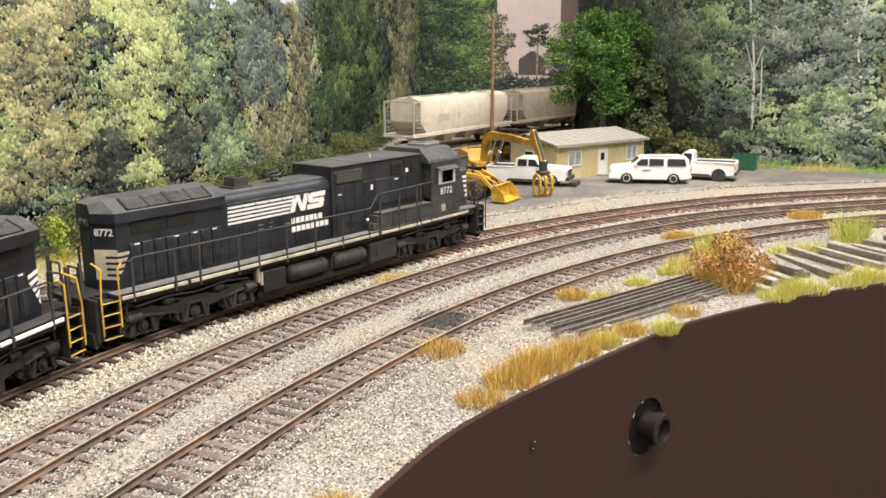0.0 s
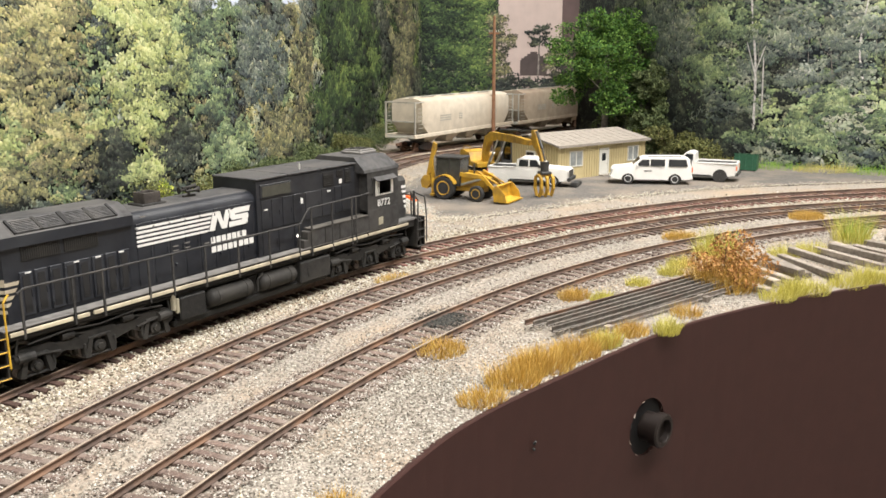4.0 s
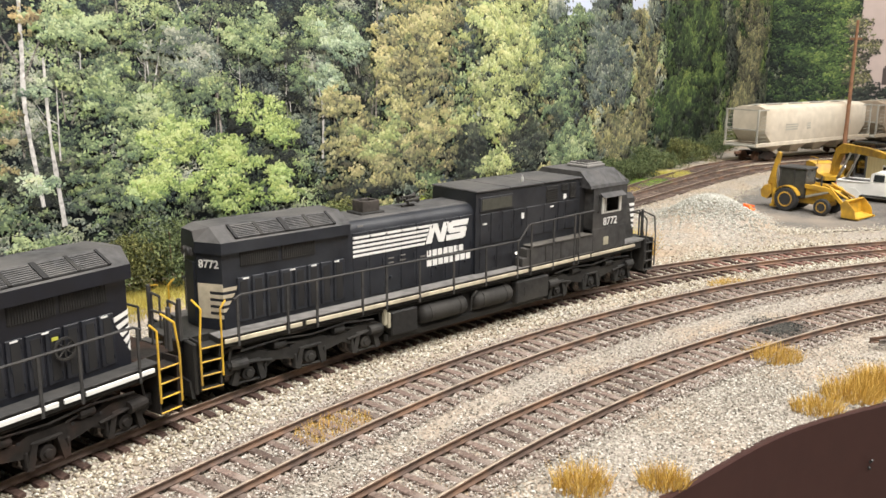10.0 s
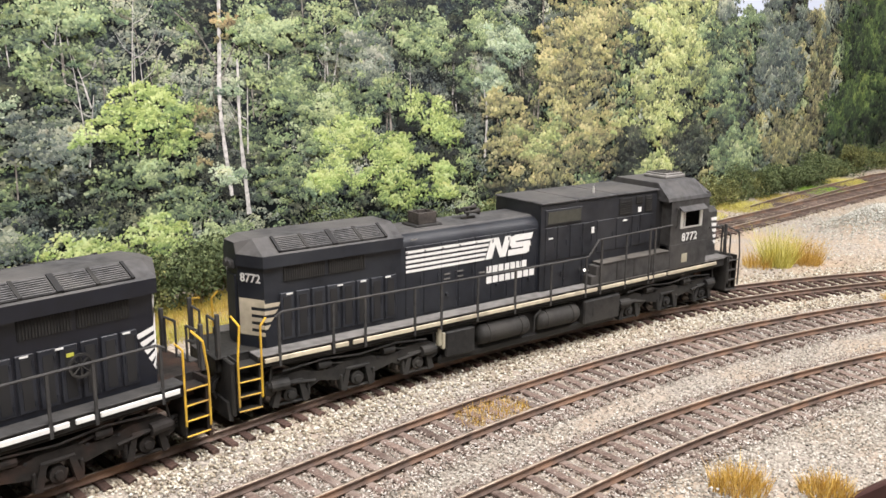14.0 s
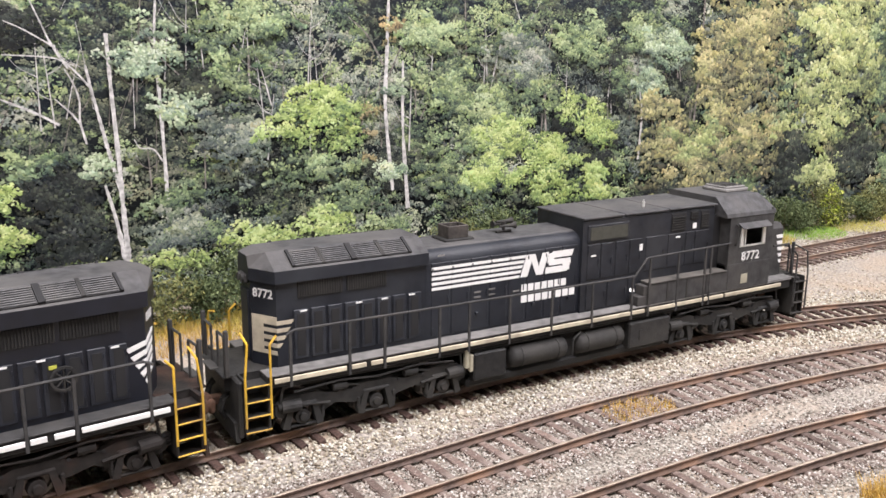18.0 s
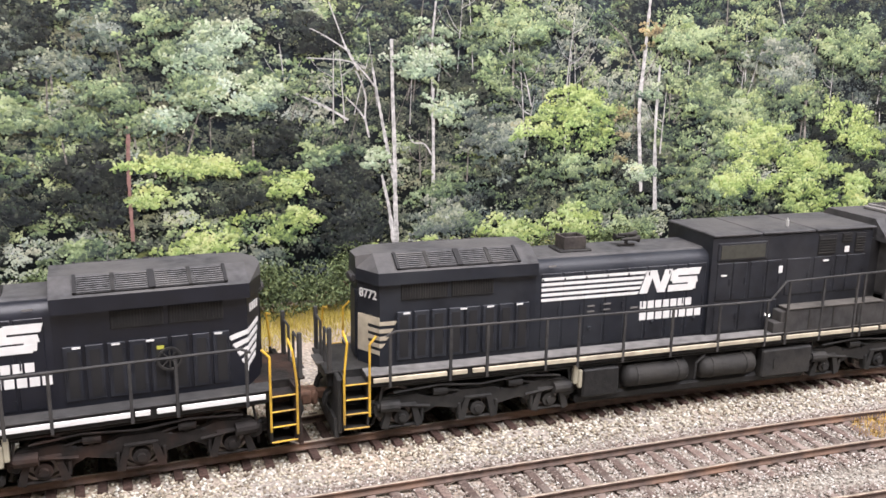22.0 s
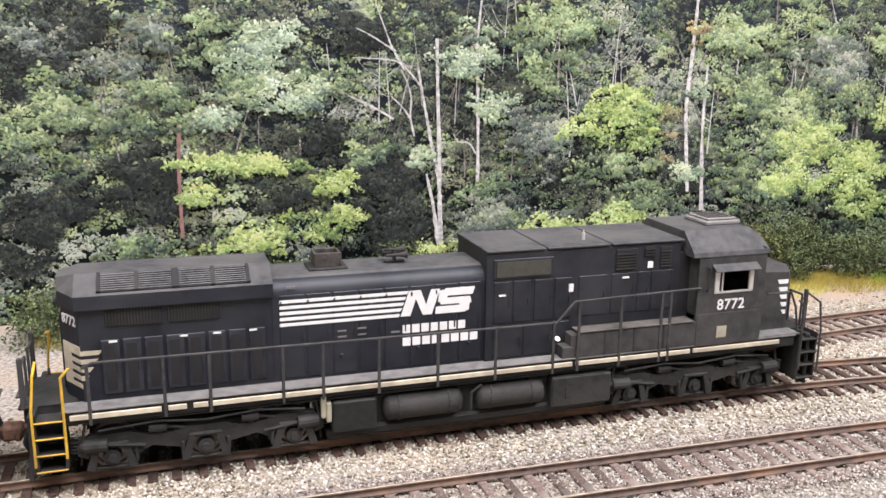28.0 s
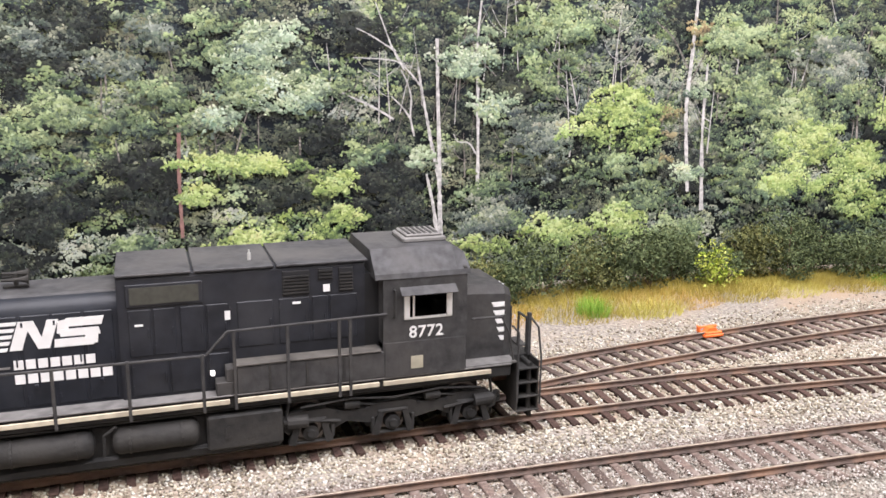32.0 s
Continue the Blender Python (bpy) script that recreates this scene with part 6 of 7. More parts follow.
        cloud = fbm(cu / (.0095 * k), cz / (.0065 * k), 21, 3)
        keep = cloud + r.normal(0, .04, n) > .36 + .16 * (d > .8)
        cu, cz, cloud, d = cu[keep], cz[keep], cloud[keep], d[keep]
        lv = level + .20 * (cz - z) / max(h, 1e-4) + 1.05 * (cloud - .56) + r.normal(0, .07, len(cu)) - .12 * (cu - u) / max(w, 1e-4) - .14 * d
        self.sprays(cu, cz, sp, lv, hue, leaf)

    def woods(self, u0, u1, z1, leaf, sp, light=0.0, hues=("deep", "green", "grey")):
        """The depth of the wood behind the nearer trees."""
        r = self.rng
        n = int((u1 - u0) * z1 / sp ** 2 * 1.5)
        cu, cz = r.uniform(u0, u1, n), r.uniform(-.004, z1, n)
        k = sp / .0046
        big = fbm(cu / (.030 * k), cz / (.022 * k), 31, 3)
        which = fbm(cu / (.022 * k), cz / (.030 * k), 47, 2) + r.normal(0, .05, n)
        lv = .40 + light + 1.45 * (big - .52) + r.normal(0, .09, n)
        for q, hue in enumerate(hues):
            lo, hi = (-9, .46, .62)[q], (.46, .62, 9)[q]
            m = (which >= lo) & (which < hi)
            self.sprays(cu[m], cz[m], sp, lv[m], hue, leaf)

    def twigs(self, u0, u1, z0, z1, n, tone="bark_grey"):
        """Thin bare stems and their side branches."""
        r = self.rng
        for k in range(n):
            u, z, w = r.uniform(u0, u1), r.uniform(z0, z0 + (z1 - z0) * .5), r.uniform(.0003, .0008)
            ln, d = r.uniform(.012, .05), r.normal(0, .003)
            self.stem([(u, z), (u + d, z + ln * .5), (u + d * 2.2, z + ln)], w, w * .4, tone)
            for j in range(2):
                s, q = r.choice((-1, 1)), r.uniform(.3, .8)
                self.stem([(u + d * 2 * q, z + ln * q), (u + d * 2 * q + s * ln * .16, z + ln * (q + .10)), (u + d * 2 * q + s * ln * .28, z + ln * (q + .30))], w * .55, w * .25, tone)

    def stem(self, points, w0, w1, tone):
        p = smooth_line(points, 10)
        n = len(p)
        d = np.gradient(p, axis=0)
        d /= np.linalg.norm(d, axis=1)[:, None] + 1e-9
        w = np.linspace(w0, w1, n)[:, None] / 2 * (1 + self.rng.normal(0, .14, (n, 1)))
        nrm = np.stack([-d[:, 1], d[:, 0]], 1)
        a, b = p - nrm * w, p + nrm * w
        A, B = self.lay(a[:, 0], a[:, 1], self.layer), self.lay(b[:, 0], b[:, 1], self.layer)
        self.layer += 3e-6
        self.flat.setdefault(tone, []).append(np.stack([A[:-1], A[1:], B[1:], B[:-1]], 1).reshape(-1, 3))

    def patch(self, u0, u1, z0, z1, tone):
        us = np.linspace(u0, u1, 12)
        self.layer += 5e-5
        A, B = self.lay(us, np.full(12, z0), self.layer), self.lay(us, np.full(12, z1), self.layer)
        self.layer += 5e-5
        self.flat.setdefault(tone, []).append(np.stack([A[:-1], A[1:], B[1:], B[:-1]], 1).reshape(-1, 3))

    def finish(self):
        for tone, q in self.flat.items():
            v = np.concatenate(q)
            p = quick(tone.replace("bark", "printed_trunks"), v, np.arange(len(v)).reshape(-1, 4), M[tone], self.ob)
            tagged(p, kind="stuff")
        v, c = np.concatenate(self.leaf_v), np.concatenate(self.leaf_c)
        p = quick("printed_foliage", v, np.arange(len(v)).reshape(-1, 4), M["printed_ink"], self.ob)
        at = p.data.color_attributes.new("ink", "FLOAT_COLOR", "POINT")
        at.data.foreach_set("color", np.concatenate([c, np.ones((len(c), 1))], 1).astype("f4").ravel())
        tagged(p, kind="stuff")


left = Panel("backdrop_left", WALL_LEFT, .235, "curved backdrop panel printed with a green summer forest", "print_deep")
# the near wood is inked lighter, standing in for sheen over this stretch
left.woods(.30, .90, .160, .0011, .0046, .16)
left.twigs(.36, .90, .05, .15, 60)
left.twigs(.50, .86, .06, .15, 34, "bark")
left.woods(.90, 1.36, .20, .0021, .0060, .02, ("green", "olive", "grey"))
left.woods(1.36, left.line.length, .20, .0030, .0090, .06, ("conifer", "conifer", "deep"))
# shaded hollows
for u, z, w, h in ((.386, .106, .040, .047), (.406, .120, .029, .017), (.381, .041, .029, .028), (.430, .058, .018, .036), (.527, .051, .032, .036), (.533, .030, .030, .016), (.497, .075, .022, .012), (.419, .063, .026, .014),
                   (.685, .054, .020, .026), (.587, .097, .020, .023), (.517, .119, .025, .019), (.405, .052, .034, .016), (.480, .047, .030, .010), (.986, .044, .038, .040), (.832, .099, .017, .038), (.795, .075, .015, .025), (.887, .029, .059, .014), (.824, .055, .017, .020)):
    left.mass(u, z, w * 1.1, h * 1.1, "deep", .20, fill=1.3)
left.mass(.983, .124, .018, .044, "grey", .22, fill=1.5)
# pale and brown trunks, limbs and the one reddish stem
for pts, w in (([(.5545, .019), (.5541, .030), (.5534, .0497), (.5531, .0671), (.5520, .0954), (.5515, .1173)], .0025), ([(.5535, .020), (.5505, .041), (.5470, .0566)], .0020), ([(.5530, .0540), (.5494, .0701), (.5471, .0815), (.5446, .094), (.5427, .105)], .0017),
               ([(.5447, .0954), (.539, .1023), (.5335, .1069), (.5252, .1082), (.513, .1087)], .0008), ([(.5362, .1036), (.5308, .1129), (.5276, .1208), (.5231, .1323)], .0009), ([(.5315, .0818), (.5218, .0874), (.5097, .0929), (.5051, .0949)], .0010),
               ([(.5394, .0816), (.5359, .0865), (.5303, .0921)], .0009), ([(.5410, .0740), (.5392, .083), (.5395, .0913), (.5375, .0982), (.5348, .1036)], .0009), ([(.5722, .0412), (.5722, .0606), (.5715, .0925), (.5707, .1135), (.5723, .1342)], .0018),
               ([(.5714, .065), (.5676, .0703), (.5622, .0712), (.5599, .0748)], .0007), ([(.5322, .1116), (.5214, .118), (.5147, .1211)], .0007), ([(.5528, .1064), (.5492, .1091), (.5478, .1118)], .0006),
               ([(.696, .033), (.693, .074), (.693, .107)], .0022), ([(.852, .050), (.853, .075), (.850, .092)], .0017)):
    left.stem(pts, w, w * .55, "bark")
for pts, w in (([(.687, .043), (.683, .083), (.684, .113), (.685, .140)], .0021), ([(.682, .105), (.673, .119), (.663, .127)], .0009), ([(.684, .098), (.691, .112), (.698, .128)], .0008), ([(.731, .097), (.730, .122), (.729, .145)], .0009),
               ([(.785, .052), (.782, .091), (.785, .126)], .0013), ([(.762, .086), (.764, .109)], .0009), ([(.770, .082), (.774, .118)], .0008), ([(.415, .066), (.414, .075)], .0007), ([(.412, .095), (.412, .109)], .0007), ([(.489, .067), (.489, .075)], .0009),
               ([(.740, .040), (.738, .049)], .0006), ([(.895, .071), (.897, .112), (.897, .150)], .0015), ([(.612, .090), (.612, .112)], .0012)):
    left.stem(pts, w, w * .7, "bark_grey" if w < .0018 else "bark")
left.stem([(.438, .033), (.438, .060), (.439, .081)], .0015, .0015, "bark_red")
# middle greens, then pale and grey boughs, then the sunlit ones
for u, z, w, h in ((.378, .075, .024, .022), (.446, .082, .020, .012), (.434, .093, .027, .016), (.420, .082, .033, .014), (.417, .029, .033, .015), (.395, .064, .025, .011), (.522, .067, .024, .013), (.505, .097, .017, .015), (.577, .050, .026, .016), (.583, .033, .029, .014),
                   (.610, .102, .032, .021), (.720, .097, .039, .042), (.742, .047, .040, .024), (.714, .054, .030, .024), (.595, .120, .017, .023), (.663, .040, .042, .018), (.394, .097, .023, .013), (.770, .091, .043, .026), (.857, .122, .053, .029), (.760, .120, .038, .022), (.840, .096, .030, .019)):
    left.mass(u, z, w, h, "green", .60)
for u, z, w, h in ((.603, .072, .036, .030), (.596, .081, .023, .013), (.389, .117, .022, .013), (.429, .117, .022, .015), (.415, .106, .025, .013), (.767, .109, .040, .030), (.577, .036, .030, .020)):
    left.mass(u, z, w, h, "grey", .58)
for u, z, w, h in ((.469, .106, .030, .026), (.487, .094, .029, .017), (.478, .118, .028, .012), (.579, .088, .023, .013), (.566, .107, .030, .015), (.5445, .0645, .011, .009), (.690, .092, .014, .008), (.686, .054, .015, .008), (.570, .120, .016, .012), (.456, .083, .019, .009), (.870, .115, .045, .026), (.858, .095, .030, .018)):
    left.mass(u, z, w, h, "pale", .68, fill=1.2)
for u, z, w, h in ((.453, .118, .027, .018), (.615, .126, .044, .018), (.745, .074, .043, .041), (.643, .058, .047, .014), (.701, .122, .028, .019), (.464, .097, .021, .014), (.724, .117, .032, .019), (.395, .085, .027, .016), (.684, .025, .030, .012), (.807, .118, .035, .030)):
    left.mass(u, z, w, h, "green", .74, fill=1.2)
for u, z, w, h in ((.458, .065, .037, .010), (.504, .055, .020, .010), (.496, .037, .041, .012), (.468, .030, .034, .010), (.645, .078, .047, .023), (.650, .090, .034, .016), (.789, .046, .043, .034), (.611, .026, .034, .012), (.575, .022, .029, .008), (.648, .029, .026, .018),
                   (.444, .051, .016, .007), (.481, .063, .020, .006), (.549, .021, .017, .008), (.784, .060, .030, .018), (.807, .081, .030, .017), (.819, .068, .029, .019), (.755, .068, .030, .026), (.747, .048, .028, .018), (.822, .037, .025, .020)):
    left.mass(u, z, w * 1.1, h * 1.1, "bright", .76, fill=1.2)
for u, z, w, h in ((.676, .079, .013, .014), (.674, .065, .016, .009), (.685, .122, .013, .016), (.866, .078, .014, .012)):
    left.mass(u, z, w, h, "autumn", .55, fill=.35)
# tall yellowing trees and the softer ones beyond them
for u, z, w, h in ((.872, .058, .042, .052), (.862, .079, .027, .020), (.925, .106, .079, .060), (.938, .058, .080, .050), (.907, .042, .052, .029), (.945, .131, .066, .030)):
    left.mass(u, z, w, h, "olive", .60, .0020, .0056)
left.mass(.905, .060, .06, .030, "mellow", .54, .0020, .0056, .5)
for u, z, w, h in ((1.039, .130, .120, .055), (1.036, .090, .106, .044), (1.018, .062, .082, .030), (1.020, .034, .055, .021), (1.070, .106, .069, .033)):
    left.mass(u, z, w, h, "mellow", .60, .0022, .0060, 1.2)
for u, z, w, h in ((.990, .048, .030, .044), (1.060, .044, .050, .040), (1.112, .050, .030, .060)):
    left.mass(u, z, w, h, "deep", .34, .0022, .0060)
for u, z, w, h in ((1.104, .093, .060, .078), (1.129, .034, .080, .050), (1.091, .127, .060, .037)):
    left.mass(u, z, w, h, "green", .54, .0024, .0066)
for u, z, w, h in ((1.195, .100, .110, .090), (1.225, .040, .120, .050), (1.175, .120, .070, .036), (1.290, .090, .070, .120)):
    left.mass(u, z, w, h, "olive" if u > 1.21 else "grey", .44, .0026, .0072)
# dark conifers with a few lit boughs, and the paler end of the panel
for u, z, w, h in ((1.474, .130, .260, .090), (1.445, .060, .300, .080)):
    left.mass(u, z, w, h, "conifer", .44, .0034, .0100)
for u, z, w, h in ((1.501, .084, .220, .014), (1.420, .068, .150, .010), (1.56, .150, .06, .07), (1.60, .100, .06, .06)):
    left.mass(u, z, w, h, "conifer", .66, .0032, .0090)
left.mass(1.80, .110, .19, .180, "olive", .36, .0034, .0100, 1.4)
left.mass(1.77, .040, .19, .070, "olive", .32, .0034, .0100, 1.4)
left.patch(1.105, 1.160, .140, .190, "sky")
left.patch(1.238, 1.285, .150, .190, "sky")
for u, w in ((1.095, .030), (1.165, .03), (1.230, .03), (1.29, .03)):
    left.mass(u, .150, w, .040, "grey", .5, .0024, .0066)
left.mass(1.132, .140, .05, .012, "green", .5, .0024, .0066)
left.mass(1.262, .146, .05, .014, "olive", .5, .0024, .0066)
left.finish()

right = Panel("backdrop_right", WALL_RIGHT, .26, "curved backdrop panel printed with a shady forest edge", "print_deep")
right.woods(.20, .98, .19, .0026, .0070, .10, ("deep", "green", "grey"))
right.twigs(.42, .70, .06, .17, 26)
for pts, w in (([(.489, .033), (.487, .091), (.480, .143), (.478, .17)], .0024), ([(.580, .082), (.575, .111), (.579, .160)], .0018), ([(.496, .049), (.494, .101)], .0016), ([(.487, .085), (.478, .112), (.470, .13)], .0010), ([(.488, .09), (.497, .118), (.503, .14)], .0010), ([(.640, .04), (.642, .15)], .0020)):
    right.stem(pts, w, w * .6, "bark")
for u, z, w, h in ((.394, .049, .080, .080), (.425, .012, .093, .034), (.472, .032, .040, .043), (.350, .05, .06, .06), (.28, .06, .08, .08), (.515, .085, .020, .050)):
    right.mass(u, z, w, h, "deep", .28, .0028, .0074, 1.3)
for u, z, w, h in ((.345, .125, .070, .070), (.400, .120, .070, .060), (.434, .090, .070, .044), (.513, .122, .060, .050), (.570, .121, .050, .053), (.451, .133, .081, .037), (.531, .081, .039, .030), (.63, .11, .06, .08)):
    right.mass(u, z, w, h, "grey" if u > .5 or u < .42 else "green", .54, .0026, .0070)
for u, z, w, h in ((.561, .061, .047, .030), (.489, .025, .050, .021), (.591, .044, .030, .030), (.530, .040, .039, .026), (.560, .026, .057, .021), (.470, .066, .030, .020), (.620, .05, .04, .04), (.438, .105, .030, .018)):
    right.mass(u, z, w, h, "green", .54, .0026, .0066)
right.finish()

back = Panel("backdrop_back", WALL_BACK, .30, "far backdrop panel printed with conifers and a pale building", "print_deep")
lb = back.line.length
back.woods(.0, .225, .24, .0034, .0100, -.02, ("conifer", "conifer", "deep"))
back.patch(.208, .325, .0, .28, "pink")
back.patch(.316, .352, .060, .28, "column")
back.patch(.246, .292, .066, .092, "gloom")
for k in range(4):
    back.patch(.248 + .005 * k, .290 - .005 * k, .0915 + .0035 * k, .0955 + .0035 * k, "gloom")
back.woods(.354, lb, .24, .0034, .0100, -.05, ("conifer", "conifer", "deep"))
for u, z, w, h, lv in ((.085, .12, .07, .22, .26), (.125, .11, .06, .22, .36), (.160, .12, .05, .22, .52), (.185, .11, .04, .20, .62), (.105, .17, .08, .10, .40)):
    back.mass(u, z, w, h, "conifer", lv, .0034, .0090, 1.3)
for u, z, w, h in ((.205, .150, .030, .07), (.216, .120, .020, .04), (.210, .085, .034, .06), (.228, .128, .014, .03)):
    back.mass(u, z, w, h, "olive", .36, .0030, .0080)
back.stem([(.277, .06), (.278, .11), (.279, .150)], .003, .002, "bark_grey")
for u, z, w, h in ((.268, .138, .018, .014), (.284, .146, .020, .014), (.290, .134, .014, .010), (.277, .126, .022, .012), (.270, .118, .014, .008), (.288, .118, .012, .008)):
    back.mass(u, z, w, h, "deep", .34, .0028, .0060)
for u in np.linspace(.21, .36, 9):
    back.mass(u, .040, .04, .050, "deep", .22, .0034, .0090)
for u, z in ((.312, .10), (.325, .085), (.305, .08), (.335, .11)):
    back.mass(u, z, .034, .040, "olive", .30, .0030, .0080)
back.finish()


# ---------------------------------------------------------------- loose stone
def stones(name, label, pts, radius, colours, material_name, flat=.75, sunk=False):
    n = len(pts)
    r = np.random.default_rng(len(name) + n)
    base = np.array([(1, 0, 0), (-1, 0, 0), (0, 1, 0), (0, -1, 0), (0, 0, 1), (0, 0, -1)], float)
    v = base[None] * r.uniform(.6, 1.25, (n, 6, 1)) + r.normal(0, .16, (n, 6, 3))
    v[:, :, 2] *= flat
    a, b = r.uniform(0, 2 * math.pi, n), r.uniform(-.7, .7, n)
    ca, sa, cb, sb = np.cos(a)[:, None], np.sin(a)[:, None], np.cos(b)[:, None], np.sin(b)[:, None]
    x, y, z = v[..., 0], v[..., 1], v[..., 2]
    y, z = y * cb - z * sb, y * sb + z * cb
    x, y = x * ca - y * sa, x * sa + y * ca
    R = np.asarray(radius)[:, None]
    v = np.stack([x * R + pts[:, :1], y * R + pts[:, 1:2], z * R + pts[:, 2:3]], -1).reshape(-1, 3)
    f = np.array([(0, 2, 4), (2, 1, 4), (1, 3, 4), (3, 0, 4), (2, 0, 5), (1, 2, 5), (3, 1, 5), (0, 3, 5)])
    if sunk:
        f = f[:4]
    f = (f[None] + 6 * np.arange(n)[:, None, None]).reshape(-1, 3)
    ob = quick(name, v, f, palette(material_name, colours, 0.9, spec=.25))
    return tagged(ob, label, "ballast", kind="stuff")


def band(line, s0, s1, o0, o1, n, seed, z0=0.0002, fade=.006):
    """Places strewn along a line, thinning out at the band's sides."""
    r = np.random.default_rng(seed)
    s = r.uniform(s0, s1, n)
    o = r.uniform(o0, o1, n) + r.normal(0, fade, n)
    keep = np.abs(np.abs(o) - GAUGE_O) > .0012
    s, o = s[keep], o[keep]
    x, y = np.interp(s, line.s, line.p[:, 0]), np.interp(s, line.s, line.p[:, 1])
    dx = np.interp(s + .002, line.s, line.p[:, 0]) - np.interp(s - .002, line.s, line.p[:, 0])
    dy = np.interp(s + .002, line.s, line.p[:, 1]) - np.interp(s - .002, line.s, line.p[:, 1])
    m = np.hypot(dx, dy)
    return np.stack([x - dy / m * o, y + dx / m * o, np.full(len(x), z0) + r.uniform(-.0002, .0002, len(x))], -1)


def off_edge(p, gap=.0012):
    """Only what lies on the board, inside its edge."""
    e = Line(EDGE)
    i = np.argmin(((p[:, None, :2] - e.p[None, ::4]) ** 2).sum(-1), 1) * 4
    i = np.minimum(i, len(e.p) - 2)
    d = e.p[i + 1] - e.p[i]
    d /= np.linalg.norm(d, axis=1)[:, None] + 1e-9
    side = -d[:, 1] * (p[:, 0] - e.p[i, 0]) + d[:, 0] * (p[:, 1] - e.p[i, 1])
    return p[side > gap]


rs = np.random.default_rng(2)
pm = np.concatenate([band(MAIN, .24, .98, -.030, .026, 44000, 1), band(MAIN, .95, 1.30, -.03, .022, 12000, 21), band(BRANCH, .05, .62, -.016, .030, 12000, 8)])
stones("ballast_main", "coarse cream and tan ballast stones along the main track", pm, rs.uniform(.00042, .00080, len(pm)),
       [(0.081, 0.062, 0.046), (0.210, 0.175, 0.130), (0.325, 0.285, 0.215), (0.401, 0.365, 0.285), (0.468, 0.445, 0.370), (0.573, 0.570, 0.520)], "cream_ballast")
pn = off_edge(np.concatenate([band(MIDDLE, .22, .60, -.024, .022, 33000, 3), band(MIDDLE, .60, .98, -.022, .020, 16000, 31), band(NEAR, .16, .62, -.026, .022, 41000, 4), band(NEAR, .62, .95, -.026, .022, 12000, 32),
                              band(NEAR, .30, .60, -.062, -.020, 22000, 5), band(NEAR, .58, 1.0, -.078, -.020, 28000, 6), band(MIDDLE, .95, 1.3, -.03, .03, 9000, 7)]))
stones("ballast_fine", "fine grey and tan ballast between the siding tracks", pn, rs.uniform(.00025, .00052, len(pn)),
       [(0.070, 0.060, 0.051), (0.160, 0.143, 0.120), (0.244, 0.222, 0.187), (0.320, 0.298, 0.255), (0.487, 0.480, 0.440)], "grey_ballast", sunk=True)
inner = [band(MIDDLE, .20, .62, -.0070, .0070, 11000, 51, .0008, .0004), band(NEAR, .14, .64, -.0070, .0070, 12500, 52, .0008, .0004), band(MIDDLE, .62, 1.0, -.0070, .0070, 7000, 53, .0008, .0004), band(NEAR, .64, .95, -.0070, .0070, 6000, 54, .0008, .0004)]
for k, (ln_, a_, b_, n_) in enumerate(((MIDDLE, .20, .62, 9000), (NEAR, .14, .64, 10000), (MIDDLE, .62, 1.0, 4000), (NEAR, .64, .95, 3500))):
    inner += [band(ln_, a_, b_, .0105, .0165, n_, 60 + k, .0010, .0009), band(ln_, a_, b_, -.0165, -.0105, n_, 70 + k, .0010, .0009)]
pi_ = off_edge(np.concatenate(inner))
stones("ballast_siding", "fine dusty brown and mauve ballast filling the siding tracks", pi_, rs.uniform(.00028, .00050, len(pi_)),
       [(0.074, 0.056, 0.046), (0.148, 0.118, 0.098), (0.215, 0.180, 0.154), (0.286, 0.252, 0.220), (0.458, 0.445, 0.415)], "dusty_ballast", sunk=True)
pr = np.concatenate([band(BRANCH, .60, .98, -.03, .03, 9000, 81), band(REAR, .10, .55, -.03, .03, 9000, 82), band(MAIN, .40, 1.0, .018, .060, 9000, 83, fade=.012)])
pr[:, 2] += [ground_z(a, b) for a, b, _ in pr]
stones("scattered_gravel", "scattered tan gravel and dirt beside the yard tracks", pr, rs.uniform(.0003, .0007, len(pr)), [(0.153, 0.115, 0.080), (0.286, 0.235, 0.170), (0.382, 0.330, 0.250), (0.477, 0.450, 0.380)], "tan_gravel", sunk=True)
yd = np.array(yard)
yd = yd[(yd[:, 1] < .77) & (yd[:, 0] < .60)]
py = np.stack([np.repeat(yd[:, 0], 120) + rs.normal(0, .006, len(yd) * 120), np.repeat(yd[:, 1], 120) + rs.normal(0, .006, len(yd) * 120), np.full(len(yd) * 120, .0010)], -1)
stones("yard_gravel", "loose tan gravel along the ragged asphalt edge", py, rs.uniform(.0003, .0007, len(py)), [(0.153, 0.120, 0.090), (0.286, 0.250, 0.190), (0.401, 0.370, 0.300), (0.497, 0.480, 0.420)], "edge_gravel", sunk=True)
po = np.stack([rs.normal(-.0045, .0052, 1500), rs.normal(.3385, .0060, 1500), rs.uniform(.0009, .0014, 1500)], -1)
stones("oily_ballast", "dark oily clump of ballast between the siding rails", po, rs.uniform(.0003, .0006, len(po)), [(.014, .016, .015), (.035, .036, .033), (.075, .07, .062)], "oily_ballast", sunk=True)
pg = np.stack([rs.normal(-.053, .018, 5200), rs.normal(.570, .030, 5200), np.zeros(5200)], -1)
pg[:, 2] = [ground_z(a, b) + .0002 for a, b, _ in pg]
stones("gravel_heap", "heap of pale grey gravel beside the main track", pg, rs.uniform(.0005, .0010, len(pg)), [(0.215, 0.207, 0.180), (0.361, 0.360, 0.324), (0.473, 0.477, 0.432)], "heap_gravel")


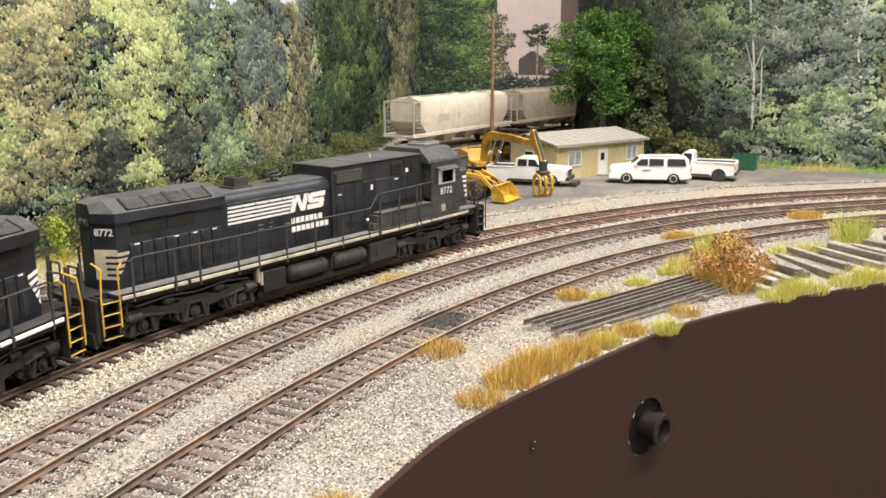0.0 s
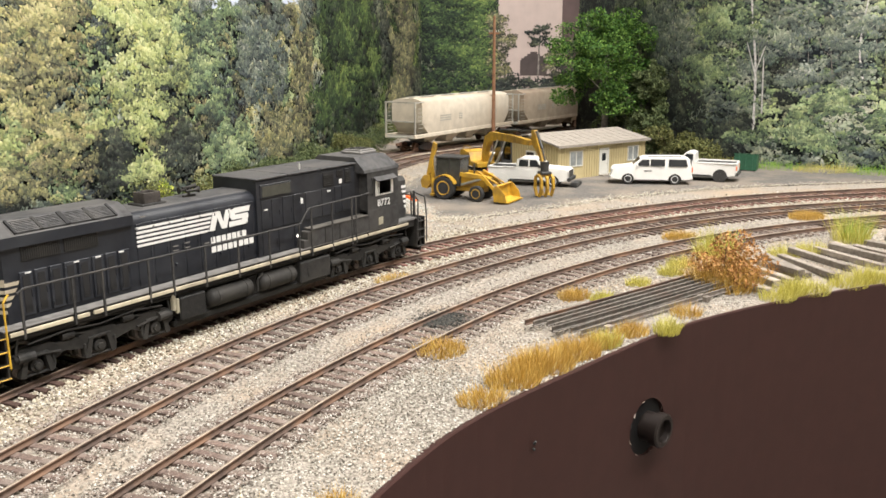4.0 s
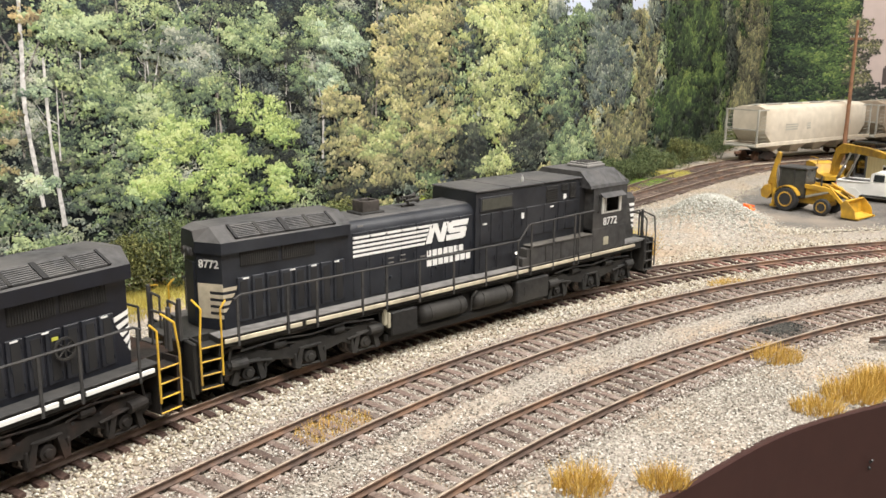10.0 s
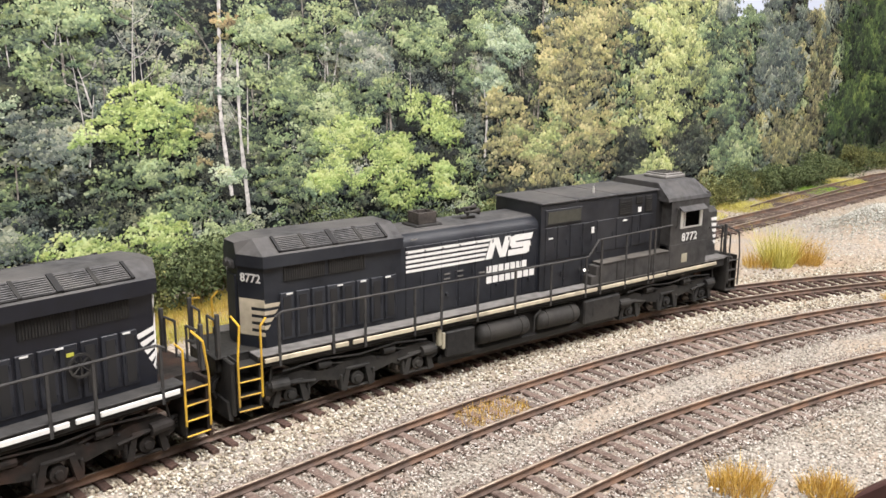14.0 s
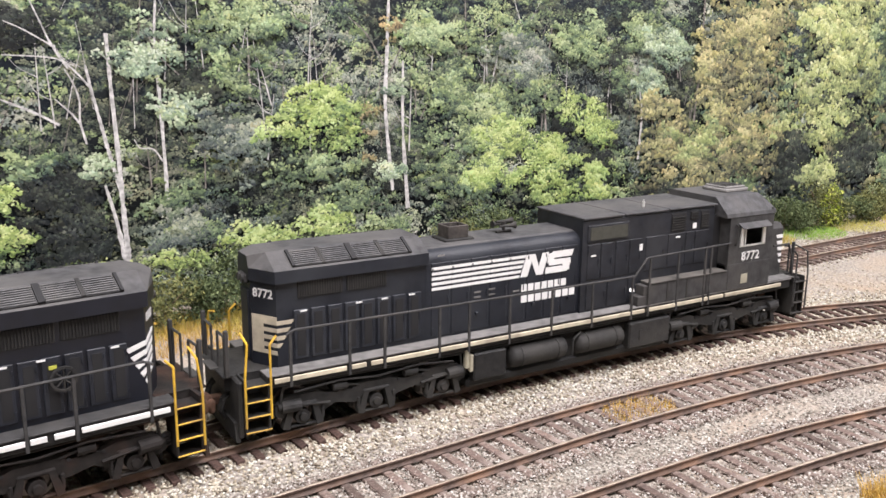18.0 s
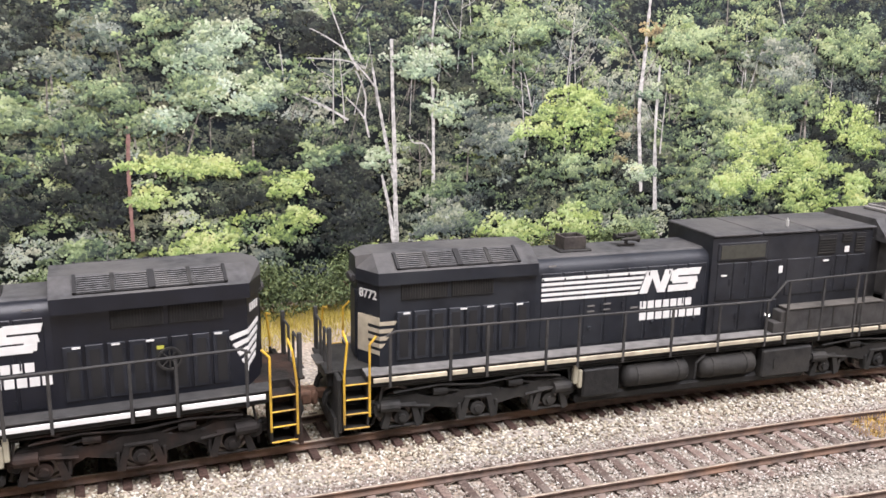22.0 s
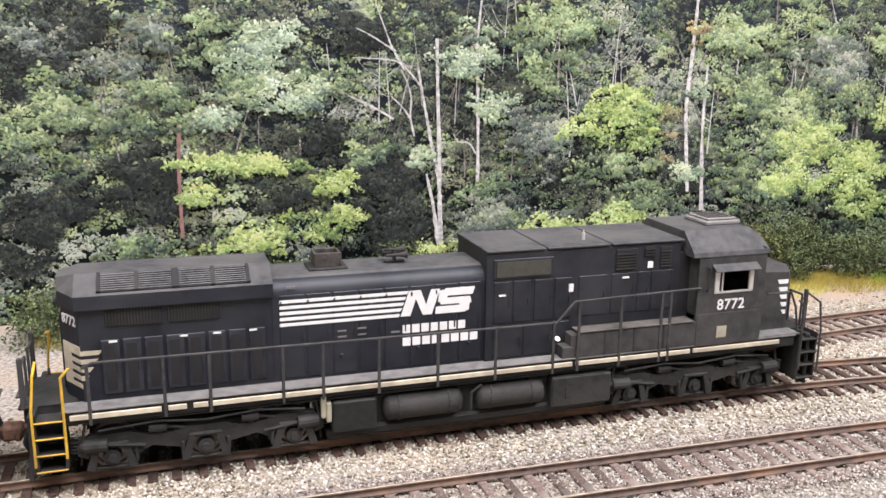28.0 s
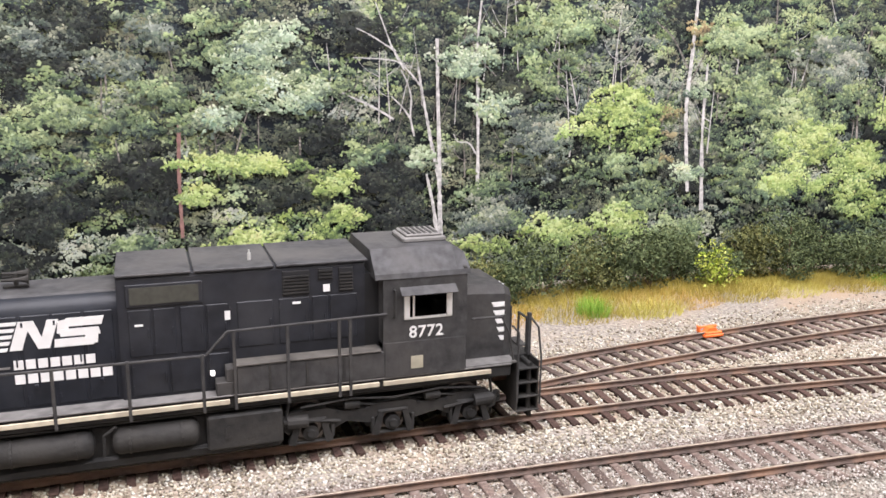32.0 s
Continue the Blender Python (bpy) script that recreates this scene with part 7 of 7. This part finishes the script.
# ---------------------------------------------------------------- grass and shrubs
M["straw"] = palette("straw_grass", [(.30, .165, .03), (.52, .325, .065), (.68, .50, .16)], 0.8)
M["lime"] = palette("yellow_green_grass", [(.36, .33, .055), (.56, .51, .11), (.70, .66, .25)], 0.8)
M["strip_grass"] = palette("olive_straw_grass", [(.22, .18, .035), (.40, .32, .060), (.55, .45, .11)], 0.8)
M["green_grass"] = palette("fresh_green_grass", [(.10, .26, .02), (.22, .42, .04), (.36, .52, .10)], 0.8)
M["rust_leaf"] = palette("rusty_dry_leaf", [(.16, .07, .025), (.36, .17, .05), (.50, .29, .11)], 0.8)
M["shrub"] = palette("dark_shrub_leaf", [(.030, .044, .018), (.072, .100, .040), (.155, .185, .080)], 0.8)
M["shrub_olive"] = palette("olive_shrub_leaf", [(.045, .052, .016), (.11, .12, .040), (.22, .22, .080)], 0.8)
M["shrub_bright"] = palette("yellow_green_shrub_leaf", [(.16, .24, .02), (.34, .42, .05), (.52, .54, .12)], 0.8)
# darkest leaf tone, dealt at random, stands in for the crown's inner shade
M["tree_leaf"] = palette("bright_tree_leaf", [(.014, .040, .009), (.052, .130, .022), (.17, .29, .055)], 0.8)
M["twig"] = mat("brown_twig", (0.13, 0.085, 0.05), 0.9, vary=0.3)


def blades(rng, n, rad, h, lean=.75, width=.00013, oval=1.0):
    """Upright grass blades in a round or oval tuft, rooted at the ground."""
    a, d = rng.uniform(0, 2 * math.pi, n), np.sqrt(rng.uniform(0, 1, n)) * rad
    x, y = np.cos(a) * d * oval, np.sin(a) * d
    hh = h * rng.uniform(.45, 1.1, n) * (1 - .35 * (d / rad) ** 2)
    la, lm = rng.uniform(0, 2 * math.pi, n), rng.uniform(0, lean, n) * hh
    tx, ty = x + np.cos(la) * lm + .25 * lean * np.cos(a) * hh, y + np.sin(la) * lm + .25 * lean * np.sin(a) * hh
    wa = rng.uniform(0, math.pi, n)
    wx, wy = np.cos(wa) * width, np.sin(wa) * width
    v = np.stack([np.stack([x - wx, y - wy, np.full(n, -.0003)], -1), np.stack([x + wx, y + wy, np.full(n, -.0003)], -1), np.stack([tx, ty, hh], -1)], 1).reshape(-1, 3)
    return v, np.arange(3 * n).reshape(-1, 3)




def tuft(tone, x, y, rad, h, n, label, seed, oval=1.0, turn=0, name="grass_tuft", category="grass"):
    rng = np.random.default_rng(seed)
    v, f = blades(rng, n, rad, h, oval=oval)
    ob = quick(name, v, f, M[tone])
    ob.matrix_world = pose(x, y, ground_z(x, y), 0, 0, turn)
    return tagged(ob, label, category, "grass tufts")


for k, (x, y, rad, h) in enumerate(((-.0045, .3006, .008, .0065), (.0543, .372, .006, .006), (.1333, .4968, .0085, .006), (.2329, .5597, .010, .006), (-.0483, .1765, .0062, .008), (-.0289, .187, .0052, .007),
                                    (.0090, .255, .0065, .006), (.0200, .2715, .008, .008), (.0320, .2855, .009, .009), (.0450, .2985, .008, .008), (.0560, .309, .006, .007), (.0265, .280, .006, .010), (.0700, .322, .006, .006))):
    tuft("straw", x, y, rad, h, 1000 if rad > .007 else 600, "golden straw-coloured grass tuft on the gravel", 40 + k, 1.25, 30)
for k, (x, y, rad, h) in enumerate(((.0842, .3238, .0055, .006), (.0580, .3085, .006, .006), (.0665, .369, .006, .004), (.0880, .395, .006, .004), (.1080, .415, .007, .005), (.1450, .371, .009, .0055), (.1640, .382, .010, .006),
                                    (.1860, .393, .010, .006), (.2080, .402, .010, .006), (.2300, .410, .010, .006), (.154, .377, .006, .008), (.197, .399, .006, .008), (.1780, .452, .010, .006), (.1960, .460, .010, .006), (.1180, .432, .008, .005))):
    tuft("lime", x, y, rad * .8, h * 1.35, 480, "pale yellow-green grass tuft along the layout edge", 70 + k, 1.3, 35)
tuft("lime", .1405, .450, .0105, .021, 480, "tall pale green reedy grass clump", 92)
tuft("green_grass", .1435, .452, .006, .018, 160, "tall pale green reedy grass clump", 93)
tuft("lime", .2290, .487, .010, .024, 420, "tall pale green reedy grass clump", 94)
tuft("green_grass", .2330, .489, .007, .022, 200, "tall pale green reedy grass clump", 95)
tuft("lime", -.0924, .440, .008, .026, 700, "tall yellow-green grass clump beside the branch track", 96)
tuft("straw", -.0806, .454, .009, .019, 600, "tall yellow-green grass clump beside the branch track", 97)
tuft("straw", -.1010, .432, .008, .012, 320, "tall yellow-green grass clump beside the branch track", 98)
tuft("straw", -.1245, .1825, .0085, .0040, 900, "flat straw-coloured scatter between the rails", 99, 1.6, 70)
tuft("straw", -.0290, .404, .0075, .0036, 700, "flat straw-coloured scatter between the rails", 100, 1.5, 50)
tuft("straw", .0975, .346, .006, .007, 300, "golden straw-coloured grass tuft on the gravel", 101)


def leafy(rng, n, blobs, size, zmin=0.0005):
    """Small leaf blades in several soft blobs (x, y, z, rx, ry, rz)."""
    vs = []
    for bx, by, bz, rx, ry, rz in blobs:
        m = max(8, int(n / len(blobs)))
        d = rng.normal(0, 1, (m, 3))
        d /= np.linalg.norm(d, axis=1)[:, None]
        d *= rng.uniform(.25, 1.08, (m, 1)) ** .45
        c = np.array((bx, by, bz)) + d * (rx, ry, rz)
        c[:, 2] = np.maximum(c[:, 2], zmin)
        t = rng.normal(0, 1, (m, 3))
        t /= np.linalg.norm(t, axis=1)[:, None]
        b = np.cross(t, rng.normal(0, 1, (m, 3)))
        b /= np.linalg.norm(b, axis=1)[:, None] + 1e-9
        s = (size * rng.uniform(.6, 1.4, (m, 1)))
        vs.append(np.stack([c - t * s, c + b * s * .45, c + t * s, c - b * s * .45], 1).reshape(-1, 3))
    v = np.concatenate(vs)
    return v, np.arange(len(v)).reshape(-1, 4)


def shrub(tone, x, y, w, h, n, size, seed, label, name="shrub", blobs=7, group="shrubs along the backdrop"):
    rng = np.random.default_rng(seed)
    z = ground_z(x, y)
    t = thing(name, label, name, group, pose(x, y, z - .0004, 0, 0, float(rng.uniform(0, 360))))
    bl = []
    for k in range(blobs):
        a, d = rng.uniform(0, 2 * math.pi), rng.uniform(0, .33) * w
        bl.append((math.cos(a) * d, math.sin(a) * d, h * rng.uniform(.12, .72), w * rng.uniform(.16, .30), w * rng.uniform(.16, .30), h * rng.uniform(.16, .30)))
    v, f = leafy(rng, n, bl, size)
    quick("foliage", v, f, M[tone], t)
    for b in bl[:4]:
        part("stem", tube([(0, 0, -.0006), (b[0] * .5, b[1] * .5, b[2] * .55), (b[0], b[1], b[2])], .0003, 5), M["twig"], t)
    return t


WL = Line(WALL_LEFT)
rb = random.Random(11)
k = 0
u = .385
while u < 1.78:
    tone = rb.choice(["shrub", "shrub", "shrub_olive"])
    w, h = rb.uniform(.026, .040), rb.uniform(.018, .030)
    x, y = WL.off(u, -rb.uniform(.014, .026))
    names = {"shrub": "dense dark green shrub at the foot of the backdrop", "shrub_olive": "dry olive-green shrub at the foot of the backdrop"}
    shrub(tone, x, y, w * 1.25, h * (1.35 if .70 < u < .78 else 1.10), 3000, .00085, 200 + k, names[tone], blobs=12)
    u += w * .62 * (1 if u < 1.3 else 1.8)
    k += 1
for k, (u, o) in enumerate(((.43, -.045), (.47, -.048), (.515, -.044), (.56, -.046), (.60, -.050), (.635, -.048), (.655, -.044), (.69, -.040), (.72, -.038), (.76, -.036), (.80, -.036), (.84, -.036), (.88, -.036), (.92, -.036), (.97, -.036), (1.02, -.036), (1.08, -.038), (1.14, -.038), (1.2, -.04), (1.26, -.04))):
    x, y = WL.off(u, o)
    tuft(("straw", "strip_grass", "strip_grass")[k % 3] if u < .71 else ("lime", "strip_grass", "green_grass", "lime")[k % 4], x, y, .019, .0034 + .0016 * (k % 3 == 1), 2400, "strip of yellow-tan grass at the foot of the backdrop", 300 + k, 1.4, math.degrees(math.atan2(*reversed(WL.way(u)))))
for k, u in enumerate(np.linspace(.40, .80, 26)):
    x, y = WL.off(u, -.024 - .006 * (k % 2))
    tuft("strip_grass", x, y, .016, .0042, 1300, "strip of olive-straw grass under the shrubs", 420 + k, 1.4, math.degrees(math.atan2(*reversed(WL.way(u)))))
for k, (u, o, wd, hg) in enumerate(((.6905, -.0300, .024, .026), (.907, -.030, .016, .028), (.998, -.030, .021, .032))):
    x, y = WL.off(u, o)
    shrub("shrub_bright", x, y, wd, hg, 1000, .0009, 460 + k, "small bright yellow-green bush at the foot of the backdrop", blobs=9)
x, y = -.272, .166
tuft("green_grass", x, y, .007, .011, 420, "bright green grass clump at the foot of the shrubs", 330)
tuft("lime", -.262, .190, .010, .007, 620, "pale straw and green grass clump", 331, 1.6, 80)
for k in range(14):
    uu = np.linspace(.43, .98, 14)[k]
    x, y = Line(WALL_RIGHT).off(uu, -.020)
    tuft("lime" if k % 2 else "green_grass", x, y, .020, .010, 620, "yellow-green grass strip along the backdrop", 350 + k, 1.5, 0)
for k, (uu, hh, tone) in enumerate(((.30, .05, "shrub"), (.345, .055, "shrub"), (.385, .050, "shrub"), (.42, .040, "shrub_olive"), (.45, .028, "shrub_olive"), (.35, .03, "shrub_bright"))):
    x, y = Line(WALL_RIGHT).off(uu, -.024)
    shrub(tone, x, y, .055 if k < 5 else .03, hh, 2000, .0018, 380 + k, "tall dark shrub behind the yard building" if k < 5 else "small bright green bush behind the yard building")
# dry bush beside the rail stack
db = shrub("rust_leaf", .1270, .3925, .044, .028, 3000, .0009, 400, "dry rust-orange leafy bush beside stacked rails", "bush", 11, "bushes at the layout edge")
v_, f_ = blades(np.random.default_rng(401), 1300, .017, .021, .8, .00014)
quick("dry_grass", v_, f_, M["straw"], db)


def tree(x, y, h, crown, seed, tone, label):
    rng = np.random.default_rng(seed)
    t = thing("tree", label, "tree", "trees by the yard", pose(x, y, ground_z(x, y) - .001))
    trunk = [cyl((0, 0, 0), (.001, 0, h * .35), .0045, .0034, 9), cyl((.001, 0, h * .35), (0, .001, h * .8), .0034, .0012, 8)]
    bl = []
    for k in range(84):
        a = k * 2.4 + rng.uniform(-.5, .5)
        zz = h * (.33 + .64 * float(rng.uniform(0, 1)) ** .9)
        rr = crown * math.sqrt(max(.06, 1 - ((zz / h - .58) / .46) ** 2)) * rng.uniform(.15, 1.08)
        p = (math.cos(a) * rr, math.sin(a) * rr, zz + rng.uniform(-.004, .004))
        bl.append((*p, crown * rng.uniform(.16, .32), crown * rng.uniform(.16, .32), crown * rng.uniform(.10, .20)))
        if k % 6 == 0:
            trunk.append(cyl((0, 0, max(h * .25, zz - rr * .7)), p, .0009, .0003, 5))
    part("trunk", trunk, M["bark_grey"], t, "grey-brown trunk and limbs")
    v, f = leafy(rng, 24000, bl, .0017)
    quick("crown", v, f, M[tone], t)


tree(.172, .985, .156, .058, 500, "tree_leaf", "broad-leaved tree with a bright green crown behind the building")
tree(.226, .955, .100, .036, 501, "shrub", "dark green tree beside the yard building")



# ---------------------------------------------------------------- ties, last of the setting
def lay_ties():
    r = random.Random(5)
    for t, line, s0, s1, material, spacing in TIES:
        kinds = [make_tie("tie", M[material], k) for k in range(5)]
        red = [make_tie("tie", M["tie_red"], k) for k in range(5)]
        count = min(300, int((s1 - s0) / spacing))
        for i in range(count):
            s = s0 + (i + .5) * (s1 - s0) / count
            if line is BRANCH and s < .075:
                continue
            c, w = line.off(s, r.uniform(-1, 1) * .0006), line.way(s)
            ob = new("tie", (red if line is MAIN and s > .84 + r.uniform(0, .10) else kinds)[r.randrange(5)])
            ob.parent = t
            z = ground_z(*c) if c[1] > .8 else 0.0
            ob.matrix_local = pose(c[0], c[1], z + r.uniform(-1, 1) * .00006, 0, 0, math.degrees(math.atan2(w[1], w[0])) + r.uniform(-2, 2))


lay_ties()


# ---------------------------------------------------------------- the train's run
RUN = [(0, 0.8240), (1, 0.8128), (2, 0.8013), (2.5, 0.7955), (4.5, 0.7700), (5.5, 0.7576), (6.5, 0.7452), (7.5, 0.7319), (8.5, 0.7191), (9.5, 0.7061), (10.5, 0.6936), (11.5, 0.6806),
       (12.5, 0.6674), (13.5, 0.6554), (14.5, 0.6425), (16.5, 0.6165), (17.5, 0.6034), (18.5, 0.5903), (19.5, 0.5777), (20.5, 0.5654), (21.5, 0.5527), (22.5, 0.5399), (23.5, 0.5267),
       (24.5, 0.5137), (25.5, 0.5006), (26.5, 0.4850), (27.5, 0.4660), (28, 0.4544), (29, 0.4293), (30, 0.4040), (31, 0.3792), (32, 0.3546)]


def on_track(s, back=False, tc=0.0745):
    a, b = MAIN.at(s - tc), MAIN.at(s + tc)
    c, d = (a + b) / 2, b - a
    return pose(c[0], c[1], RAIL_TOP, 0, 0, math.degrees(math.atan2(d[1], d[0])) + (180 if back else 0))


def wheel_rows(x, z, back):
    """A wheelset's turning, by the way its locomotive has rolled."""
    ts, ss = [t for t, s in RUN], [s for t, s in RUN]
    rows = []
    for t in np.arange(0, 32.01, 0.25):
        turn = (np.interp(t, ts, ss) - ss[0]) / 0.0058 * (-1 if back else 1)
        rows.append((float(t), Matrix.Translation((x, 0, z)) @ Matrix.Rotation(turn, 4, "Y")))
    return rows


def motions():
    loco.scale = (1.014, 1, 1)
    walk(loco, [(t, on_track(s - 0.0003)) for t, s in RUN])
    walk(loco_rear, [(t, on_track(s - 0.2467, True)) for t, s in RUN])
    for w, x in WHEELS:
        walk(w, wheel_rows(x, 0.0058, w.parent.parent == loco_rear))


motions()
